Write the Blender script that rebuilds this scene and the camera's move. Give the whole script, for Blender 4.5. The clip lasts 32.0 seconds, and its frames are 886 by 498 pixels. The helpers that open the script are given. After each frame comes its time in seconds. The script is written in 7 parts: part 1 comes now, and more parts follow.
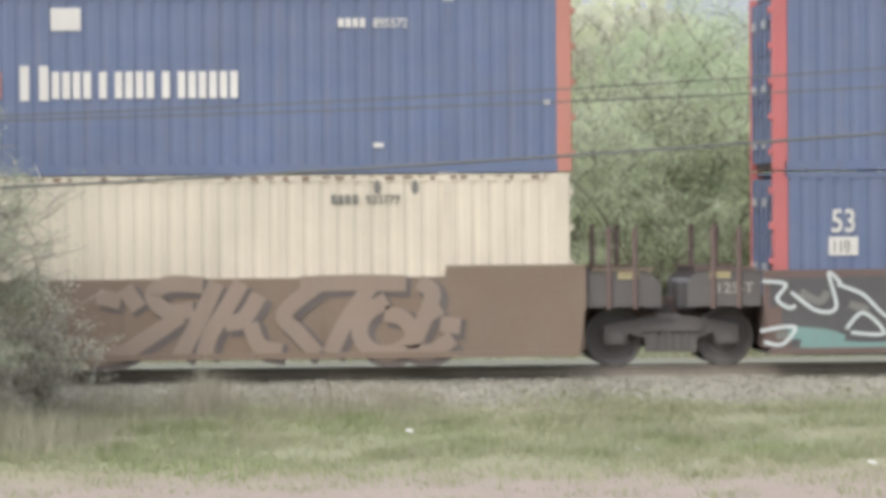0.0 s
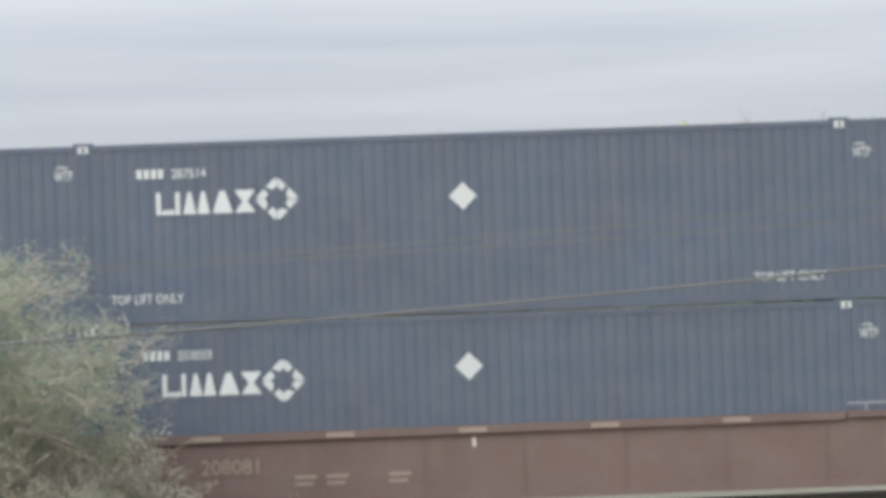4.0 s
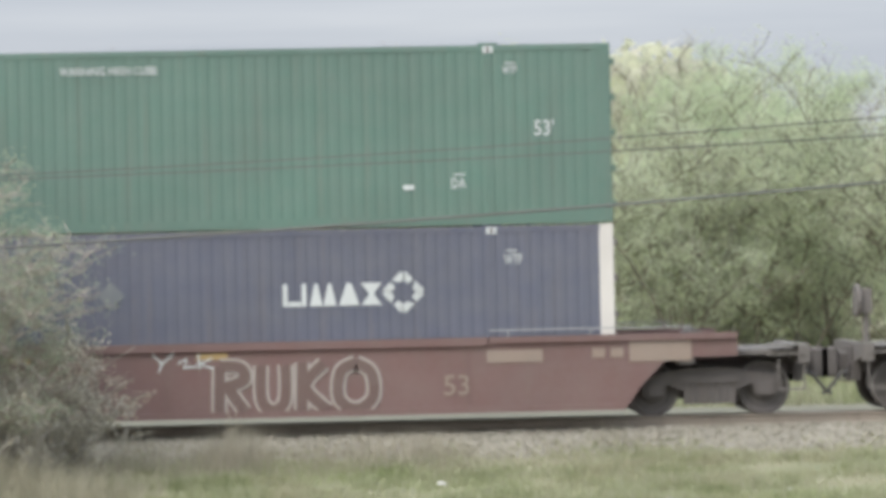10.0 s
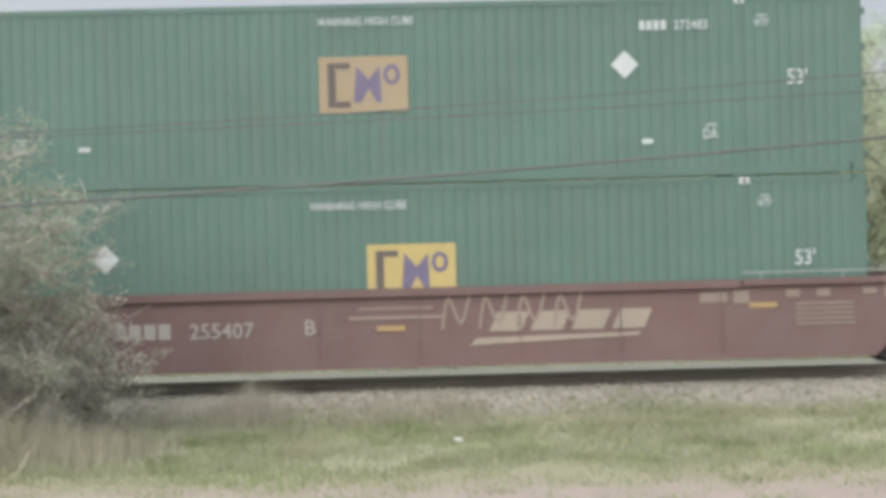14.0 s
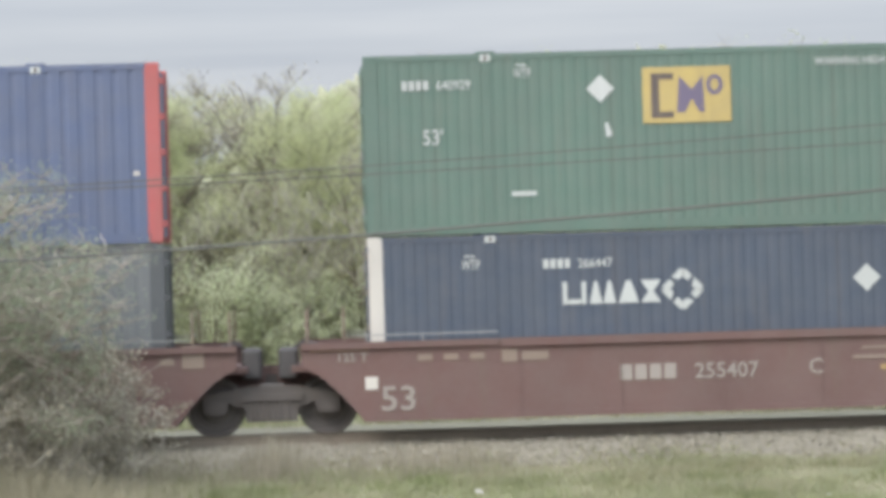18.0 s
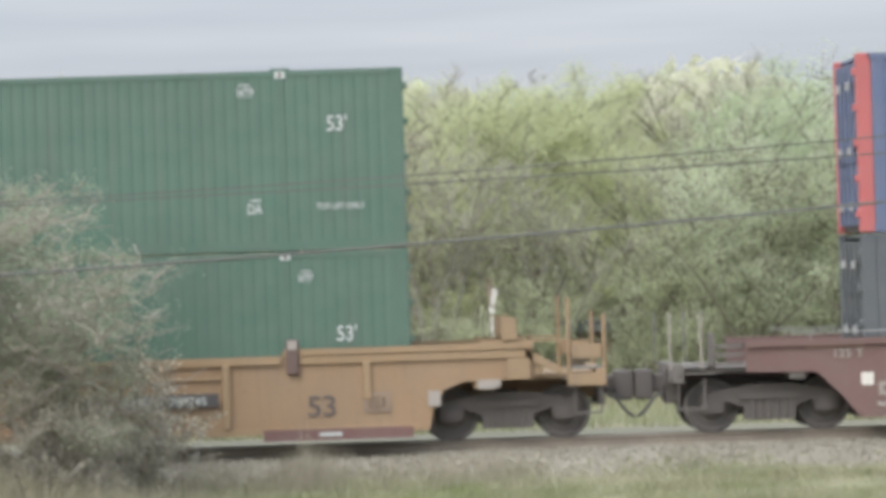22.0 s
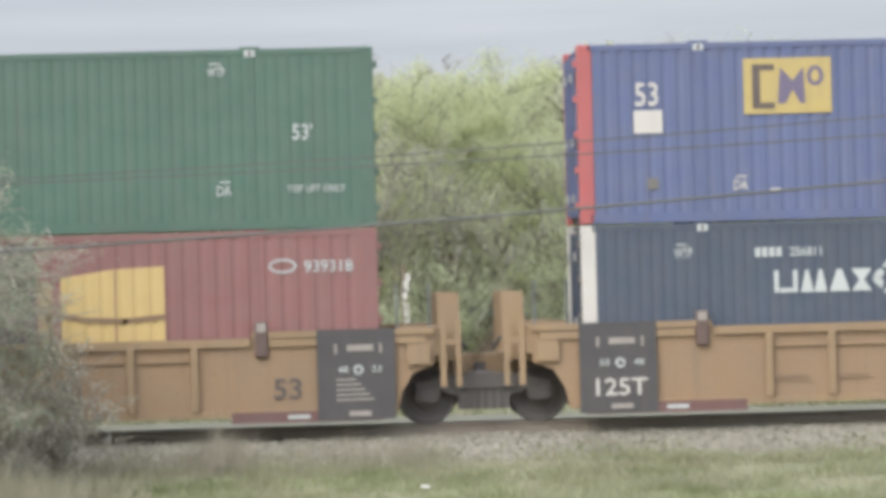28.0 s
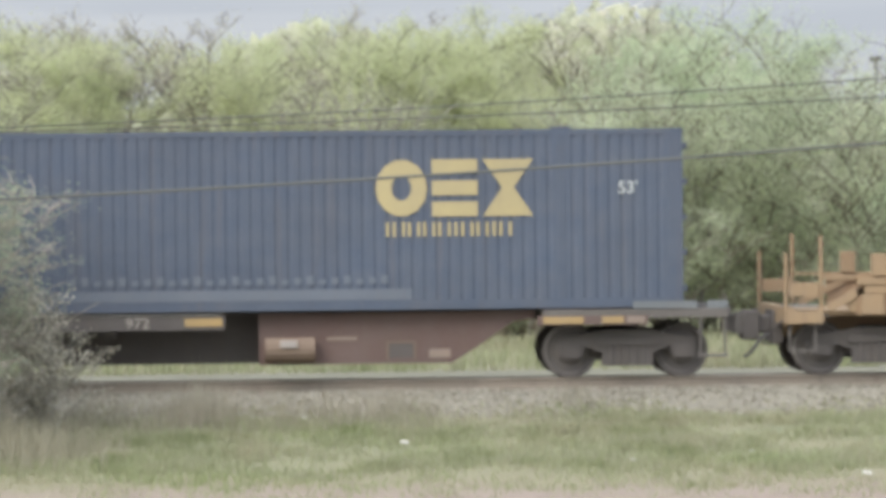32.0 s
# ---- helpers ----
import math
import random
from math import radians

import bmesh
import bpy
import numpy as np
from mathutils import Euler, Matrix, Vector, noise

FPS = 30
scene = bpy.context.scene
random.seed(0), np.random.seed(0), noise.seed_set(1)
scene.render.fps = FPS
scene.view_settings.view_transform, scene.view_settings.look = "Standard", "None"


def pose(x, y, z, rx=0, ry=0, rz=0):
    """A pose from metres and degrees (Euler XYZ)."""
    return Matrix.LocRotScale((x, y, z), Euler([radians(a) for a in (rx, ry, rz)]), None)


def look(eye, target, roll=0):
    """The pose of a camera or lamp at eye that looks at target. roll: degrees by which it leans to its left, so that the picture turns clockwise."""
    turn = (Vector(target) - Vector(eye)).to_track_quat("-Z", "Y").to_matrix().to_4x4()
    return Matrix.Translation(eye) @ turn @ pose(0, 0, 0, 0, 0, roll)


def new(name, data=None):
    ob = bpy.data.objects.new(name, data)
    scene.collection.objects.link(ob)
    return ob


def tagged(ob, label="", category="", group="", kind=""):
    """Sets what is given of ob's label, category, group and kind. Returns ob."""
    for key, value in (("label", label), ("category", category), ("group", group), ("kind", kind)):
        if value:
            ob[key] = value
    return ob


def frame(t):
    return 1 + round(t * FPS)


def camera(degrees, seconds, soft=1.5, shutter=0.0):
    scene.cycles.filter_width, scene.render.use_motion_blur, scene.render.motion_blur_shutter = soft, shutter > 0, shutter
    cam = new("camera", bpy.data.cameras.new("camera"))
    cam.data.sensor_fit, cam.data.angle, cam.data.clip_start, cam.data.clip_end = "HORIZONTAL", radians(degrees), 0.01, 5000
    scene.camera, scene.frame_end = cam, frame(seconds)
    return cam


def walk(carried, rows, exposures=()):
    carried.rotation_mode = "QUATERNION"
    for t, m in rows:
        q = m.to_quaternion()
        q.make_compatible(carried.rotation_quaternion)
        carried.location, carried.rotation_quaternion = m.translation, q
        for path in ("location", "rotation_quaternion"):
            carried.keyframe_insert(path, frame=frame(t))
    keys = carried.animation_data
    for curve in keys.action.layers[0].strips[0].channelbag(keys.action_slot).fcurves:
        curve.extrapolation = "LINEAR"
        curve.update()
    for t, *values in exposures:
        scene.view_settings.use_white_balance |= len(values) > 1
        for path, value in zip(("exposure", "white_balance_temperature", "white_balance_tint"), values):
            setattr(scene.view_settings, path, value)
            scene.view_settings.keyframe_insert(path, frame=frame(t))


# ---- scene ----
# A double-stack freight train seen across a road from a raised viewpoint.
# x runs along the track (the train moves towards +x), y away from the viewer, z up; the road lies at z = 0.
EYE = (0.0, 0.0, 3.9)
RAIL = 1.05          # top of rail
TRACK = 54.0         # centre line of the track

# seconds, turn to the right, upward tilt, lean (degrees)
PATH = [
    (0, 3.023, -0.985, 0.447), (0.5, 2.908, -0.960, 0.668), (1, 3.135, -0.752, 0.682), (1.5, 2.482, -0.376, 0.894), (2, 1.983, -0.102, 1.065),
    (2.5, 1.474, 0.192, 1.300), (3, 1.576, 0.480, 1.470), (3.5, 1.339, 1.101, 1.918), (4, 1.550, 1.471, 2.113), (4.5, 1.963, 1.379, 2.204),
    (6.5, 2.5, 0.52, 1.647), (6.7, 2.77, 0.325, 1.46), (6.8, 2.92, 0.235, 1.37), (6.9, 2.95, 0.145, 1.27), (7.0, 2.93, 0.055, 1.18), (7.1, 2.85, -0.05, 1.08), (7.2, 2.807, -0.142, 0.996), (7.3, 2.769, -0.169, 0.876), (7.5, 2.736, -0.200, 0.903), (8, 2.736, -0.187, 1.054),
    (8.5, 2.721, -0.203, 1.113), (9, 2.434, -0.094, 1.126), (9.5, 2.358, -0.066, 1.199), (10, 2.520, -0.062, 1.196), (10.5, 3.073, -0.196, 1.018),
    (11, 2.830, -0.587, 0.846), (11.5, 2.731, -0.564, 0.655), (12, 2.729, -0.950, 0.661), (12.5, 3.134, -1.020, 0.924), (13, 2.950, -0.946, 1.475),
    (13.5, 2.365, -0.777, 1.361), (13.8, 2.627, -0.893, 1.378), (14, 2.227, -0.826, 1.427), (14.5, 1.288, -0.768, 1.458), (16.5, 1.694, -0.136, 1.544),
    (17, 1.741, -0.081, 1.436), (17.4, 1.612, -0.045, 1.414), (17.5, 1.616, -0.001, 1.443), (18, 1.897, 0.095, 1.670), (18.1, 1.95, 0.085, 1.71), (18.3, 2.43, 0.03, 1.79), (18.5, 2.099, 0.047, 1.875),
    (19, 1.933, 0.136, 1.846), (19.5, 1.917, 0.140, 2.475), (20, 1.786, 0.198, 2.333), (20.4, 1.629, 0.109, 2.135), (20.5, 1.643, 0.129, 2.038),
    (21, 1.723, 0.187, 2.020), (21.5, 1.367, 0.261, 2.000), (22, 1.318, 0.289, 1.815), (22.5, 1.165, 0.232, 1.589), (22.7, 0.771, 0.178, 1.658),
    (23, 0.129, 0.297, 1.701), (23.5, -0.044, 0.412, 1.539), (24, -0.026, 0.303, 1.504), (24.5, 0.064, 0.048, 1.340), (25, 0.002, -0.016, 1.378),
    (25.5, 0.563, 0.031, 1.360), (27.5, 1.927, -0.097, 1.803), (28, 2.823, -0.017, 1.489), (28.5, 2.936, 0.010, 1.346), (29, 3.230, -0.000, 1.181),
    (29.5, 3.104, -0.336, 0.945), (29.8, 3.103, -0.612, 0.872), (30, 3.119, -0.676, 0.837), (30.2, 3.020, -0.642, 0.801), (30.5, 3.130, -0.776, 0.764),
    (31, 3.158, -0.777, 0.929), (31.5, 3.146, -0.782, 0.646), (32, 3.119, -0.792, 0.547),
]
# place of the moving train along x
TRAIN = [(0, -111.138), (2, -96.909), (4, -82.759), (6, -68.712), (8, -54.776), (10, -40.947), (12, -27.217), (14, -13.572), (16, 0.000), (18, 13.509), (20, 26.963), (22, 40.361), (24, 53.703), (26, 66.978), (28, 80.177), (30, 93.286), (32, 106.294)]

def heading(a, b, r):
    a, b = radians(a), radians(b)
    way = Vector((math.sin(a) * math.cos(b), math.cos(a) * math.cos(b), math.sin(b)))
    return look(EYE, Vector(EYE) + way * 10, -r)


cam = camera(15.4, 32.0, soft=4.8)
walk(cam, [(t, heading(a, b, r)) for t, a, b, r in PATH])

# ---- sky and light: thin bright overcast, soft sun high behind the viewer's left ----
world = bpy.data.worlds.new("overcast_sky")
scene.world = world
world.use_nodes = True
wn, wl = world.node_tree.nodes, world.node_tree.links
bg = wn["Background"]
sky = wn.new("ShaderNodeTexSky")
sky.sky_type, sky.sun_disc = "NISHITA", False
sky.sun_elevation, sky.sun_rotation = radians(42), radians(223)
sky.air_density, sky.dust_density = 1.0, 3.0
crd = wn.new("ShaderNodeTexCoord")
mp = wn.new("ShaderNodeMapping")
mp.inputs["Scale"].default_value = (2.2, 2.2, 34.0)
cl = wn.new("ShaderNodeTexNoise")
cl.inputs["Scale"].default_value, cl.inputs["Detail"].default_value = 1.6, 5.0
ramp = wn.new("ShaderNodeValToRGB")
ramp.color_ramp.elements[0].position, ramp.color_ramp.elements[1].position = 0.34, 0.68
ramp.color_ramp.elements[0].color = (2.7, 2.88, 3.28, 1)
ramp.color_ramp.elements[1].color = (3.6, 3.72, 3.98, 1)
mix = wn.new("ShaderNodeMixRGB")
mix.inputs["Fac"].default_value = 0.86
wl.new(crd.outputs["Generated"], mp.inputs["Vector"])
wl.new(mp.outputs["Vector"], cl.inputs["Vector"])
wl.new(cl.outputs["Fac"], ramp.inputs["Fac"])
wl.new(sky.outputs["Color"], mix.inputs["Color1"])
wl.new(ramp.outputs["Color"], mix.inputs["Color2"])
# an overcast dome is brighter overhead than at the horizon
up = wn.new("ShaderNodeSeparateXYZ")
wl.new(crd.outputs["Generated"], up.inputs["Vector"])
dome = wn.new("ShaderNodeMapRange")
dome.inputs["From Min"].default_value, dome.inputs["From Max"].default_value = 0.08, 1.0
dome.inputs["To Min"].default_value, dome.inputs["To Max"].default_value = 1.0, 2.35
wl.new(up.outputs["Z"], dome.inputs["Value"])
gain = wn.new("ShaderNodeVectorMath")
gain.operation = "SCALE"
wl.new(mix.outputs["Color"], gain.inputs[0])
# and brightest in a wide glow round the veiled sun
glow = wn.new("ShaderNodeVectorMath")
glow.operation = "DOT_PRODUCT"
glow.inputs[1].default_value = Vector((-24, -26, 32)).normalized()
wl.new(crd.outputs["Generated"], glow.inputs[0])
halo = wn.new("ShaderNodeMapRange")
halo.interpolation_type = "SMOOTHSTEP"
halo.inputs["From Min"].default_value, halo.inputs["From Max"].default_value = -0.35, 1.0
halo.inputs["To Min"].default_value, halo.inputs["To Max"].default_value = 1.0, 1.75
wl.new(glow.outputs["Value"], halo.inputs["Value"])
both = wn.new("ShaderNodeMath")
both.operation = "MULTIPLY"
wl.new(dome.outputs["Result"], both.inputs[0])
wl.new(halo.outputs["Result"], both.inputs[1])
wl.new(both.outputs[0], gain.inputs["Scale"])
wl.new(gain.outputs["Vector"], bg.inputs["Color"])
bg.inputs["Strength"].default_value = 0.12
sun_data = bpy.data.lights.new("sun", "SUN")
sun_data.energy, sun_data.angle, sun_data.color = 1.0, radians(30), (1.0, 0.97, 0.93)
sun = new("sun", sun_data)
sun.matrix_world = look((-24, -6, 32), (0, 20, 0))
scene.view_settings.exposure = 0.74


# ---- materials ----
def lin(r, g, b):
    return tuple(((c / 255 + 0.055) / 1.055) ** 2.4 if c > 10 else c / 255 / 12.92 for c in (r, g, b))


def tone(c, k):
    return tuple(min(1, max(0, x * k)) for x in c)


def base_mat(name):
    m = bpy.data.materials.new(name)
    m.use_nodes = True
    return m, m.node_tree.nodes, m.node_tree.links, m.node_tree.nodes["Principled BSDF"]


def noise_node(n, l, vec, scale, detail=4.0, stretch=None):
    if stretch:
        q = n.new("ShaderNodeMapping")
        q.inputs["Scale"].default_value = stretch
        l.new(vec, q.inputs["Vector"])
        vec = q.outputs["Vector"]
    t = n.new("ShaderNodeTexNoise")
    t.inputs["Scale"].default_value, t.inputs["Detail"].default_value = scale, detail
    l.new(vec, t.inputs["Vector"])
    return t.outputs["Fac"]


def blend(n, l, fac, c1, c2, mode="MIX"):
    q = n.new("ShaderNodeMixRGB")
    q.blend_type = mode
    for sock, v in ((q.inputs["Fac"], fac), (q.inputs["Color1"], c1), (q.inputs["Color2"], c2)):
        if hasattr(v, "is_linked"):
            l.new(v, sock)
        elif isinstance(v, tuple):
            sock.default_value = (*v, 1)
        else:
            sock.default_value = v
    return q.outputs["Color"]


def ramped(n, l, fac, lo, hi, a=0.0, b=1.0):
    q = n.new("ShaderNodeMapRange")
    q.inputs["From Min"].default_value, q.inputs["From Max"].default_value = lo, hi
    q.inputs["To Min"].default_value, q.inputs["To Max"].default_value = a, b
    l.new(fac, q.inputs["Value"])
    return q.outputs["Result"]


def bumped(n, l, bsdf, height, strength=0.2, distance=0.02):
    q = n.new("ShaderNodeBump")
    q.inputs["Strength"].default_value, q.inputs["Distance"].default_value = strength, distance
    l.new(height, q.inputs["Height"])
    l.new(q.outputs["Normal"], bsdf.inputs["Normal"])


def paint(name, rgb, rough=0.55, fade=0.12, dirt=(0.13, 0.09, 0.06), grime=0.25, metal=0.0, dust_veil=0.33):
    """Weathered paint: chalky fading, vertical run-off streaks, specks of dirt or rust."""
    m, n, l, b = base_mat(name)
    rgb = tone(rgb, 0.76)
    tc = n.new("ShaderNodeTexCoord").outputs["Object"]
    big = noise_node(n, l, tc, 0.55, 3)
    fine = noise_node(n, l, tc, 14, 5)
    run = noise_node(n, l, tc, 1.0, 4, (5.5, 5.5, 0.35))
    col = blend(n, l, ramped(n, l, big, 0.3, 0.7), tone(rgb, 1 - fade), tone(rgb, 1 + fade))
    col = blend(n, l, ramped(n, l, run, 0.55, 0.8, 0, grime), col, dirt)
    col = blend(n, l, ramped(n, l, fine, 0.62, 0.8, 0, grime * 0.9), col, dirt)
    film = noise_node(n, l, tc, 2.3, 5)
    col = blend(n, l, ramped(n, l, film, 0.25, 0.75, dust_veil * 0.75, dust_veil * 1.25), col, (0.2, 0.19, 0.172))   # rail dust, plus a grey veil that paints haze into the colour
    l.new(col, b.inputs["Base Color"])
    l.new(ramped(n, l, fine, 0.2, 0.8, rough - 0.1, rough + 0.15), b.inputs["Roughness"])
    b.inputs["Metallic"].default_value = metal
    bumped(n, l, b, fine, 0.12, 0.01)
    return m


GREEN = paint("green_container_paint", lin(78, 123, 106), dust_veil=0.26)
GREEN2 = paint("faded_green_container_paint", lin(88, 128, 113), dust_veil=0.3)
DGREEN = paint("dark_green_container_paint", lin(62, 111, 91), dust_veil=0.26)
NAVY = paint("navy_container_paint", lin(54, 76, 101), dust_veil=0.26)
NAVY2 = paint("violet_navy_container_paint", lin(70, 80, 106))
NAVY3 = paint("old_navy_container_paint", lin(60, 81, 108), dust_veil=0.26)
SLATE = paint("slate_container_paint", lin(66, 80, 90))
BLUE = paint("blue_container_paint", lin(80, 104, 148))
BLUE2 = paint("bright_blue_container_paint", lin(84, 105, 158))
TEAL = paint("teal_blue_patch_paint", lin(72, 112, 146))
CREAM = paint("cream_container_paint", lin(228, 216, 192), grime=0.22, dust_veil=0.12)
MAROON = paint("brick_red_container_paint", lin(157, 94, 90))
DMAROON = paint("dark_maroon_patch_paint", lin(98, 78, 88))
RUST = paint("rust", lin(134, 98, 76), rough=0.9)
GREYP = paint("grey_patch_paint", lin(112, 122, 128))
SCUFF = paint("scuffed_navy_paint", lin(96, 110, 128), dust_veil=0.3)
WHITE = paint("white_paint", lin(230, 226, 216), grime=0.1, dust_veil=0.1)
DULLWHITE = paint("dull_white_marking", lin(214, 220, 216), grime=0.12, dust_veil=0.1)
PALEMARK = paint("pale_car_marking", lin(188, 178, 168), grime=0.2)
GHOST = paint("ghost_marking", lin(160, 138, 120), grime=0.2)
REDPOST = paint("red_post_paint", lin(214, 92, 92))
ORANGEPOST = paint("faded_orange_post_paint", lin(214, 128, 104))
YELLOW = paint("yellow_sign_paint", lin(226, 200, 112))
TANSIGN = paint("tan_sign_paint", lin(192, 168, 124))
SPRAY = paint("tan_spray_paint", lin(154, 130, 110), dust_veil=0.3)
CREAMMARK = paint("cream_company_marking", lin(180, 163, 142), grime=0.25)
OCHREBAND = paint("brown_band_paint", lin(150, 112, 74))
PALEYEL = paint("pale_yellow_marking", lin(210, 192, 132))
BROWN = paint("red_brown_car_paint", lin(118, 82, 77), rough=0.8, grime=0.4, dust_veil=0.28)
BROWN2 = paint("dull_brown_car_paint", lin(104, 76, 68), rough=0.8, grime=0.4, dust_veil=0.26)
RUSTB = paint("orange_brown_car_paint", lin(132, 107, 84), rough=0.8, grime=0.35, dust_veil=0.28)
TTXY = paint("yellow_ochre_car_paint", lin(178, 145, 100), rough=0.7, dirt=(0.16, 0.1, 0.06), grime=0.4)
TTXD = paint("shaded_ochre_car_paint", lin(175, 139, 97), rough=0.7, grime=0.4)
CASTING = paint("dark_cast_steel", lin(94, 88, 85), rough=0.95, grime=0.3, dust_veil=0.2)
GALV = paint("galvanised_door_gear", lin(176, 178, 176), rough=0.6, grime=0.2, dust_veil=0.2)
STEEL = paint("dusty_truck_steel", lin(104, 98, 93), rough=0.95, dirt=(0.16, 0.14, 0.12), grime=0.4, dust_veil=0.3)
BLACKP = paint("black_panel_paint", lin(70, 68, 70), rough=0.6, grime=0.15, dust_veil=0.2)
REDDARK = paint("dark_red_stripe_paint", lin(118, 62, 58), grime=0.2)
INK = paint("dark_ink", lin(84, 66, 60), grime=0.1)
PURPLE = paint("purple_ink", lin(112, 100, 138), grime=0.1)
TURQ = paint("turquoise_spray", lin(118, 160, 152), grime=0.2, dust_veil=0.25)
AMBERYEL = paint("amber_yellow_panel_paint", lin(226, 196, 128), grime=0.25, dust_veil=0.15)
CSXBLUE = paint("mid_blue_marking", lin(104, 140, 176), grime=0.2)
GREYMARK = paint("grey_marking", lin(120, 118, 110), grime=0.2)
ORED = paint("orange_red_marking", lin(206, 118, 104), grime=0.15)
AMBER = paint("amber_reflector", lin(200, 164, 92), grime=0.1)
WHEEL = paint("wheel_steel", lin(96, 91, 88), rough=0.85, grime=0.4, dust_veil=0.25)
# far rail: worn, and lightened in colour against the shade under the cars
RAILPALE = paint("worn_lightened_rail_steel", lin(176, 173, 162), rough=0.6, grime=0.08, dust_veil=0.1)
TREAD = paint("polished_wheel_tread", lin(176, 172, 166), rough=0.45, metal=0.5, grime=0.15, dust_veil=0.1)
RAILST = paint("rusty_rail_steel", lin(160, 149, 134), rough=0.95, dirt=(0.14, 0.11, 0.09), grime=0.4, dust_veil=0.1)


def ground_mat():
    """Sandy roadside that frays into straw, then into turf."""
    m, n, l, b = base_mat("verge_soil_and_turf")
    obj = n.new("ShaderNodeTexCoord").outputs["Object"]
    sep = n.new("ShaderNodeSeparateXYZ")
    l.new(obj, sep.inputs["Vector"])
    patchy = noise_node(n, l, obj, 0.8, 6)
    wide = noise_node(n, l, obj, 0.3, 4)
    fine = noise_node(n, l, obj, 9, 6)

    def edge(noise_, amount, lo, hi):
        q = n.new("ShaderNodeMath")
        q.operation = "MULTIPLY_ADD"
        l.new(noise_, q.inputs[0])
        q.inputs[1].default_value = amount
        l.new(sep.outputs["Y"], q.inputs[2])
        return ramped(n, l, q.outputs[0], lo, hi)
    turf = blend(n, l, ramped(n, l, patchy, 0.35, 0.65), lin(116, 118, 90), lin(133, 128, 104))
    turf = blend(n, l, ramped(n, l, fine, 0.4, 0.7, 0, 0.6), turf, lin(126, 130, 98))
    straw = blend(n, l, ramped(n, l, fine, 0.35, 0.65), lin(121, 116, 93), lin(136, 128, 105))
    sand = blend(n, l, ramped(n, l, fine, 0.35, 0.65), lin(142, 128, 116), lin(128, 116, 105))
    sand = blend(n, l, ramped(n, l, wide, 0.45, 0.65, 0, 0.5), sand, lin(144, 131, 120))
    col = blend(n, l, edge(patchy, 3.2, 45.0, 46.6), sand, straw)
    col = blend(n, l, edge(patchy, 5.0, 47.0, 49.0), col, turf)
    # strip beyond the line, its sunlit look under the cars set by colour
    strip = blend(n, l, edge(patchy, 1.2, 56.6, 57.0), (0.0, 0.0, 0.0), (1.0, 1.0, 1.0))
    strip = blend(n, l, edge(patchy, 2.0, 62.6, 63.4), strip, (0.0, 0.0, 0.0))
    col = blend(n, l, strip, col, lin(116, 114, 98))
    l.new(col, b.inputs["Base Color"])
    b.inputs["Roughness"].default_value = 0.95
    bumped(n, l, b, fine, 0.5, 0.05)
    return m


def speckle(name, c1, c2, scale, rough=0.9):
    m, n, l, b = base_mat(name)
    tc = n.new("ShaderNodeTexCoord").outputs["Object"]
    f = noise_node(n, l, tc, scale, 6)
    g = noise_node(n, l, tc, scale * 0.06, 3)
    col = blend(n, l, ramped(n, l, f, 0.3, 0.7), c1, c2)
    col = blend(n, l, ramped(n, l, g, 0.4, 0.75, 0, 0.5), col, tone(c1, 0.75))
    l.new(col, b.inputs["Base Color"])
    b.inputs["Roughness"].default_value = rough
    bumped(n, l, b, f, 0.4, 0.02)
    return m


def island(name, stops, rough=0.9, through_light=0.0, drift=()):
    """Every loose piece gets its own colour out of the stops."""
    m, n, l, b = base_mat(name)
    geo = n.new("ShaderNodeNewGeometry")
    r = n.new("ShaderNodeValToRGB")
    els = r.color_ramp.elements
    while len(els) < len(stops):
        els.new(0.5)
    for i, s in enumerate(stops):
        els[i].position = i / (len(stops) - 1)
        els[i].color = (*s, 1)
    l.new(geo.outputs["Random Per Island"], r.inputs["Fac"])
    col = r.outputs["Color"]
    for scale, lo, hi, tint in drift:
        q = noise_node(n, l, n.new("ShaderNodeTexCoord").outputs["Object"], scale, 3)
        col = blend(n, l, ramped(n, l, q, lo, hi, 0, 0.75), col, tint)
    l.new(col, b.inputs["Base Color"])
    b.inputs["Roughness"].default_value = rough
    b.inputs["Specular IOR Level"].default_value = 0.2
    if through_light:
        tr = n.new("ShaderNodeBsdfTranslucent")
        l.new(col, tr.inputs["Color"])
        ms = n.new("ShaderNodeMixShader")
        ms.inputs["Fac"].default_value = through_light
        l.new(b.outputs["BSDF"], ms.inputs[1])
        l.new(tr.outputs["BSDF"], ms.inputs[2])
        l.new(ms.outputs["Shader"], n["Material Output"].inputs["Surface"])
    return m


GROUND = ground_mat()
ASPHALT = speckle("worn_asphalt", lin(92, 92, 92), lin(120, 118, 114), 30)
BALLASTM = speckle("ballast_bed", lin(124, 119, 106), lin(146, 141, 127), 16)
STONES = island("ballast_stone", [lin(120, 116, 103), lin(134, 130, 117), lin(154, 150, 138), lin(129, 125, 110), lin(124, 119, 106)])
BLADES = island("grass_blade", [lin(156, 161, 126), lin(175, 177, 146), lin(166, 168, 136), lin(182, 178, 154)], through_light=0.5,
                drift=((0.55, 0.5, 0.68, lin(172, 166, 140)), (0.35, 0.52, 0.7, lin(150, 163, 114)), (1.3, 0.52, 0.68, lin(136, 145, 104))))
STALK = island("bleached_stalk", [lin(168, 161, 144), lin(184, 177, 160), lin(160, 156, 136)], through_light=0.5)
STRAW = island("dry_stalk", [lin(166, 161, 140), lin(182, 177, 156), lin(158, 155, 132)], through_light=0.45)
BARKD = speckle("dull_brown_bark", lin(138, 130, 120), lin(162, 154, 142), 9)
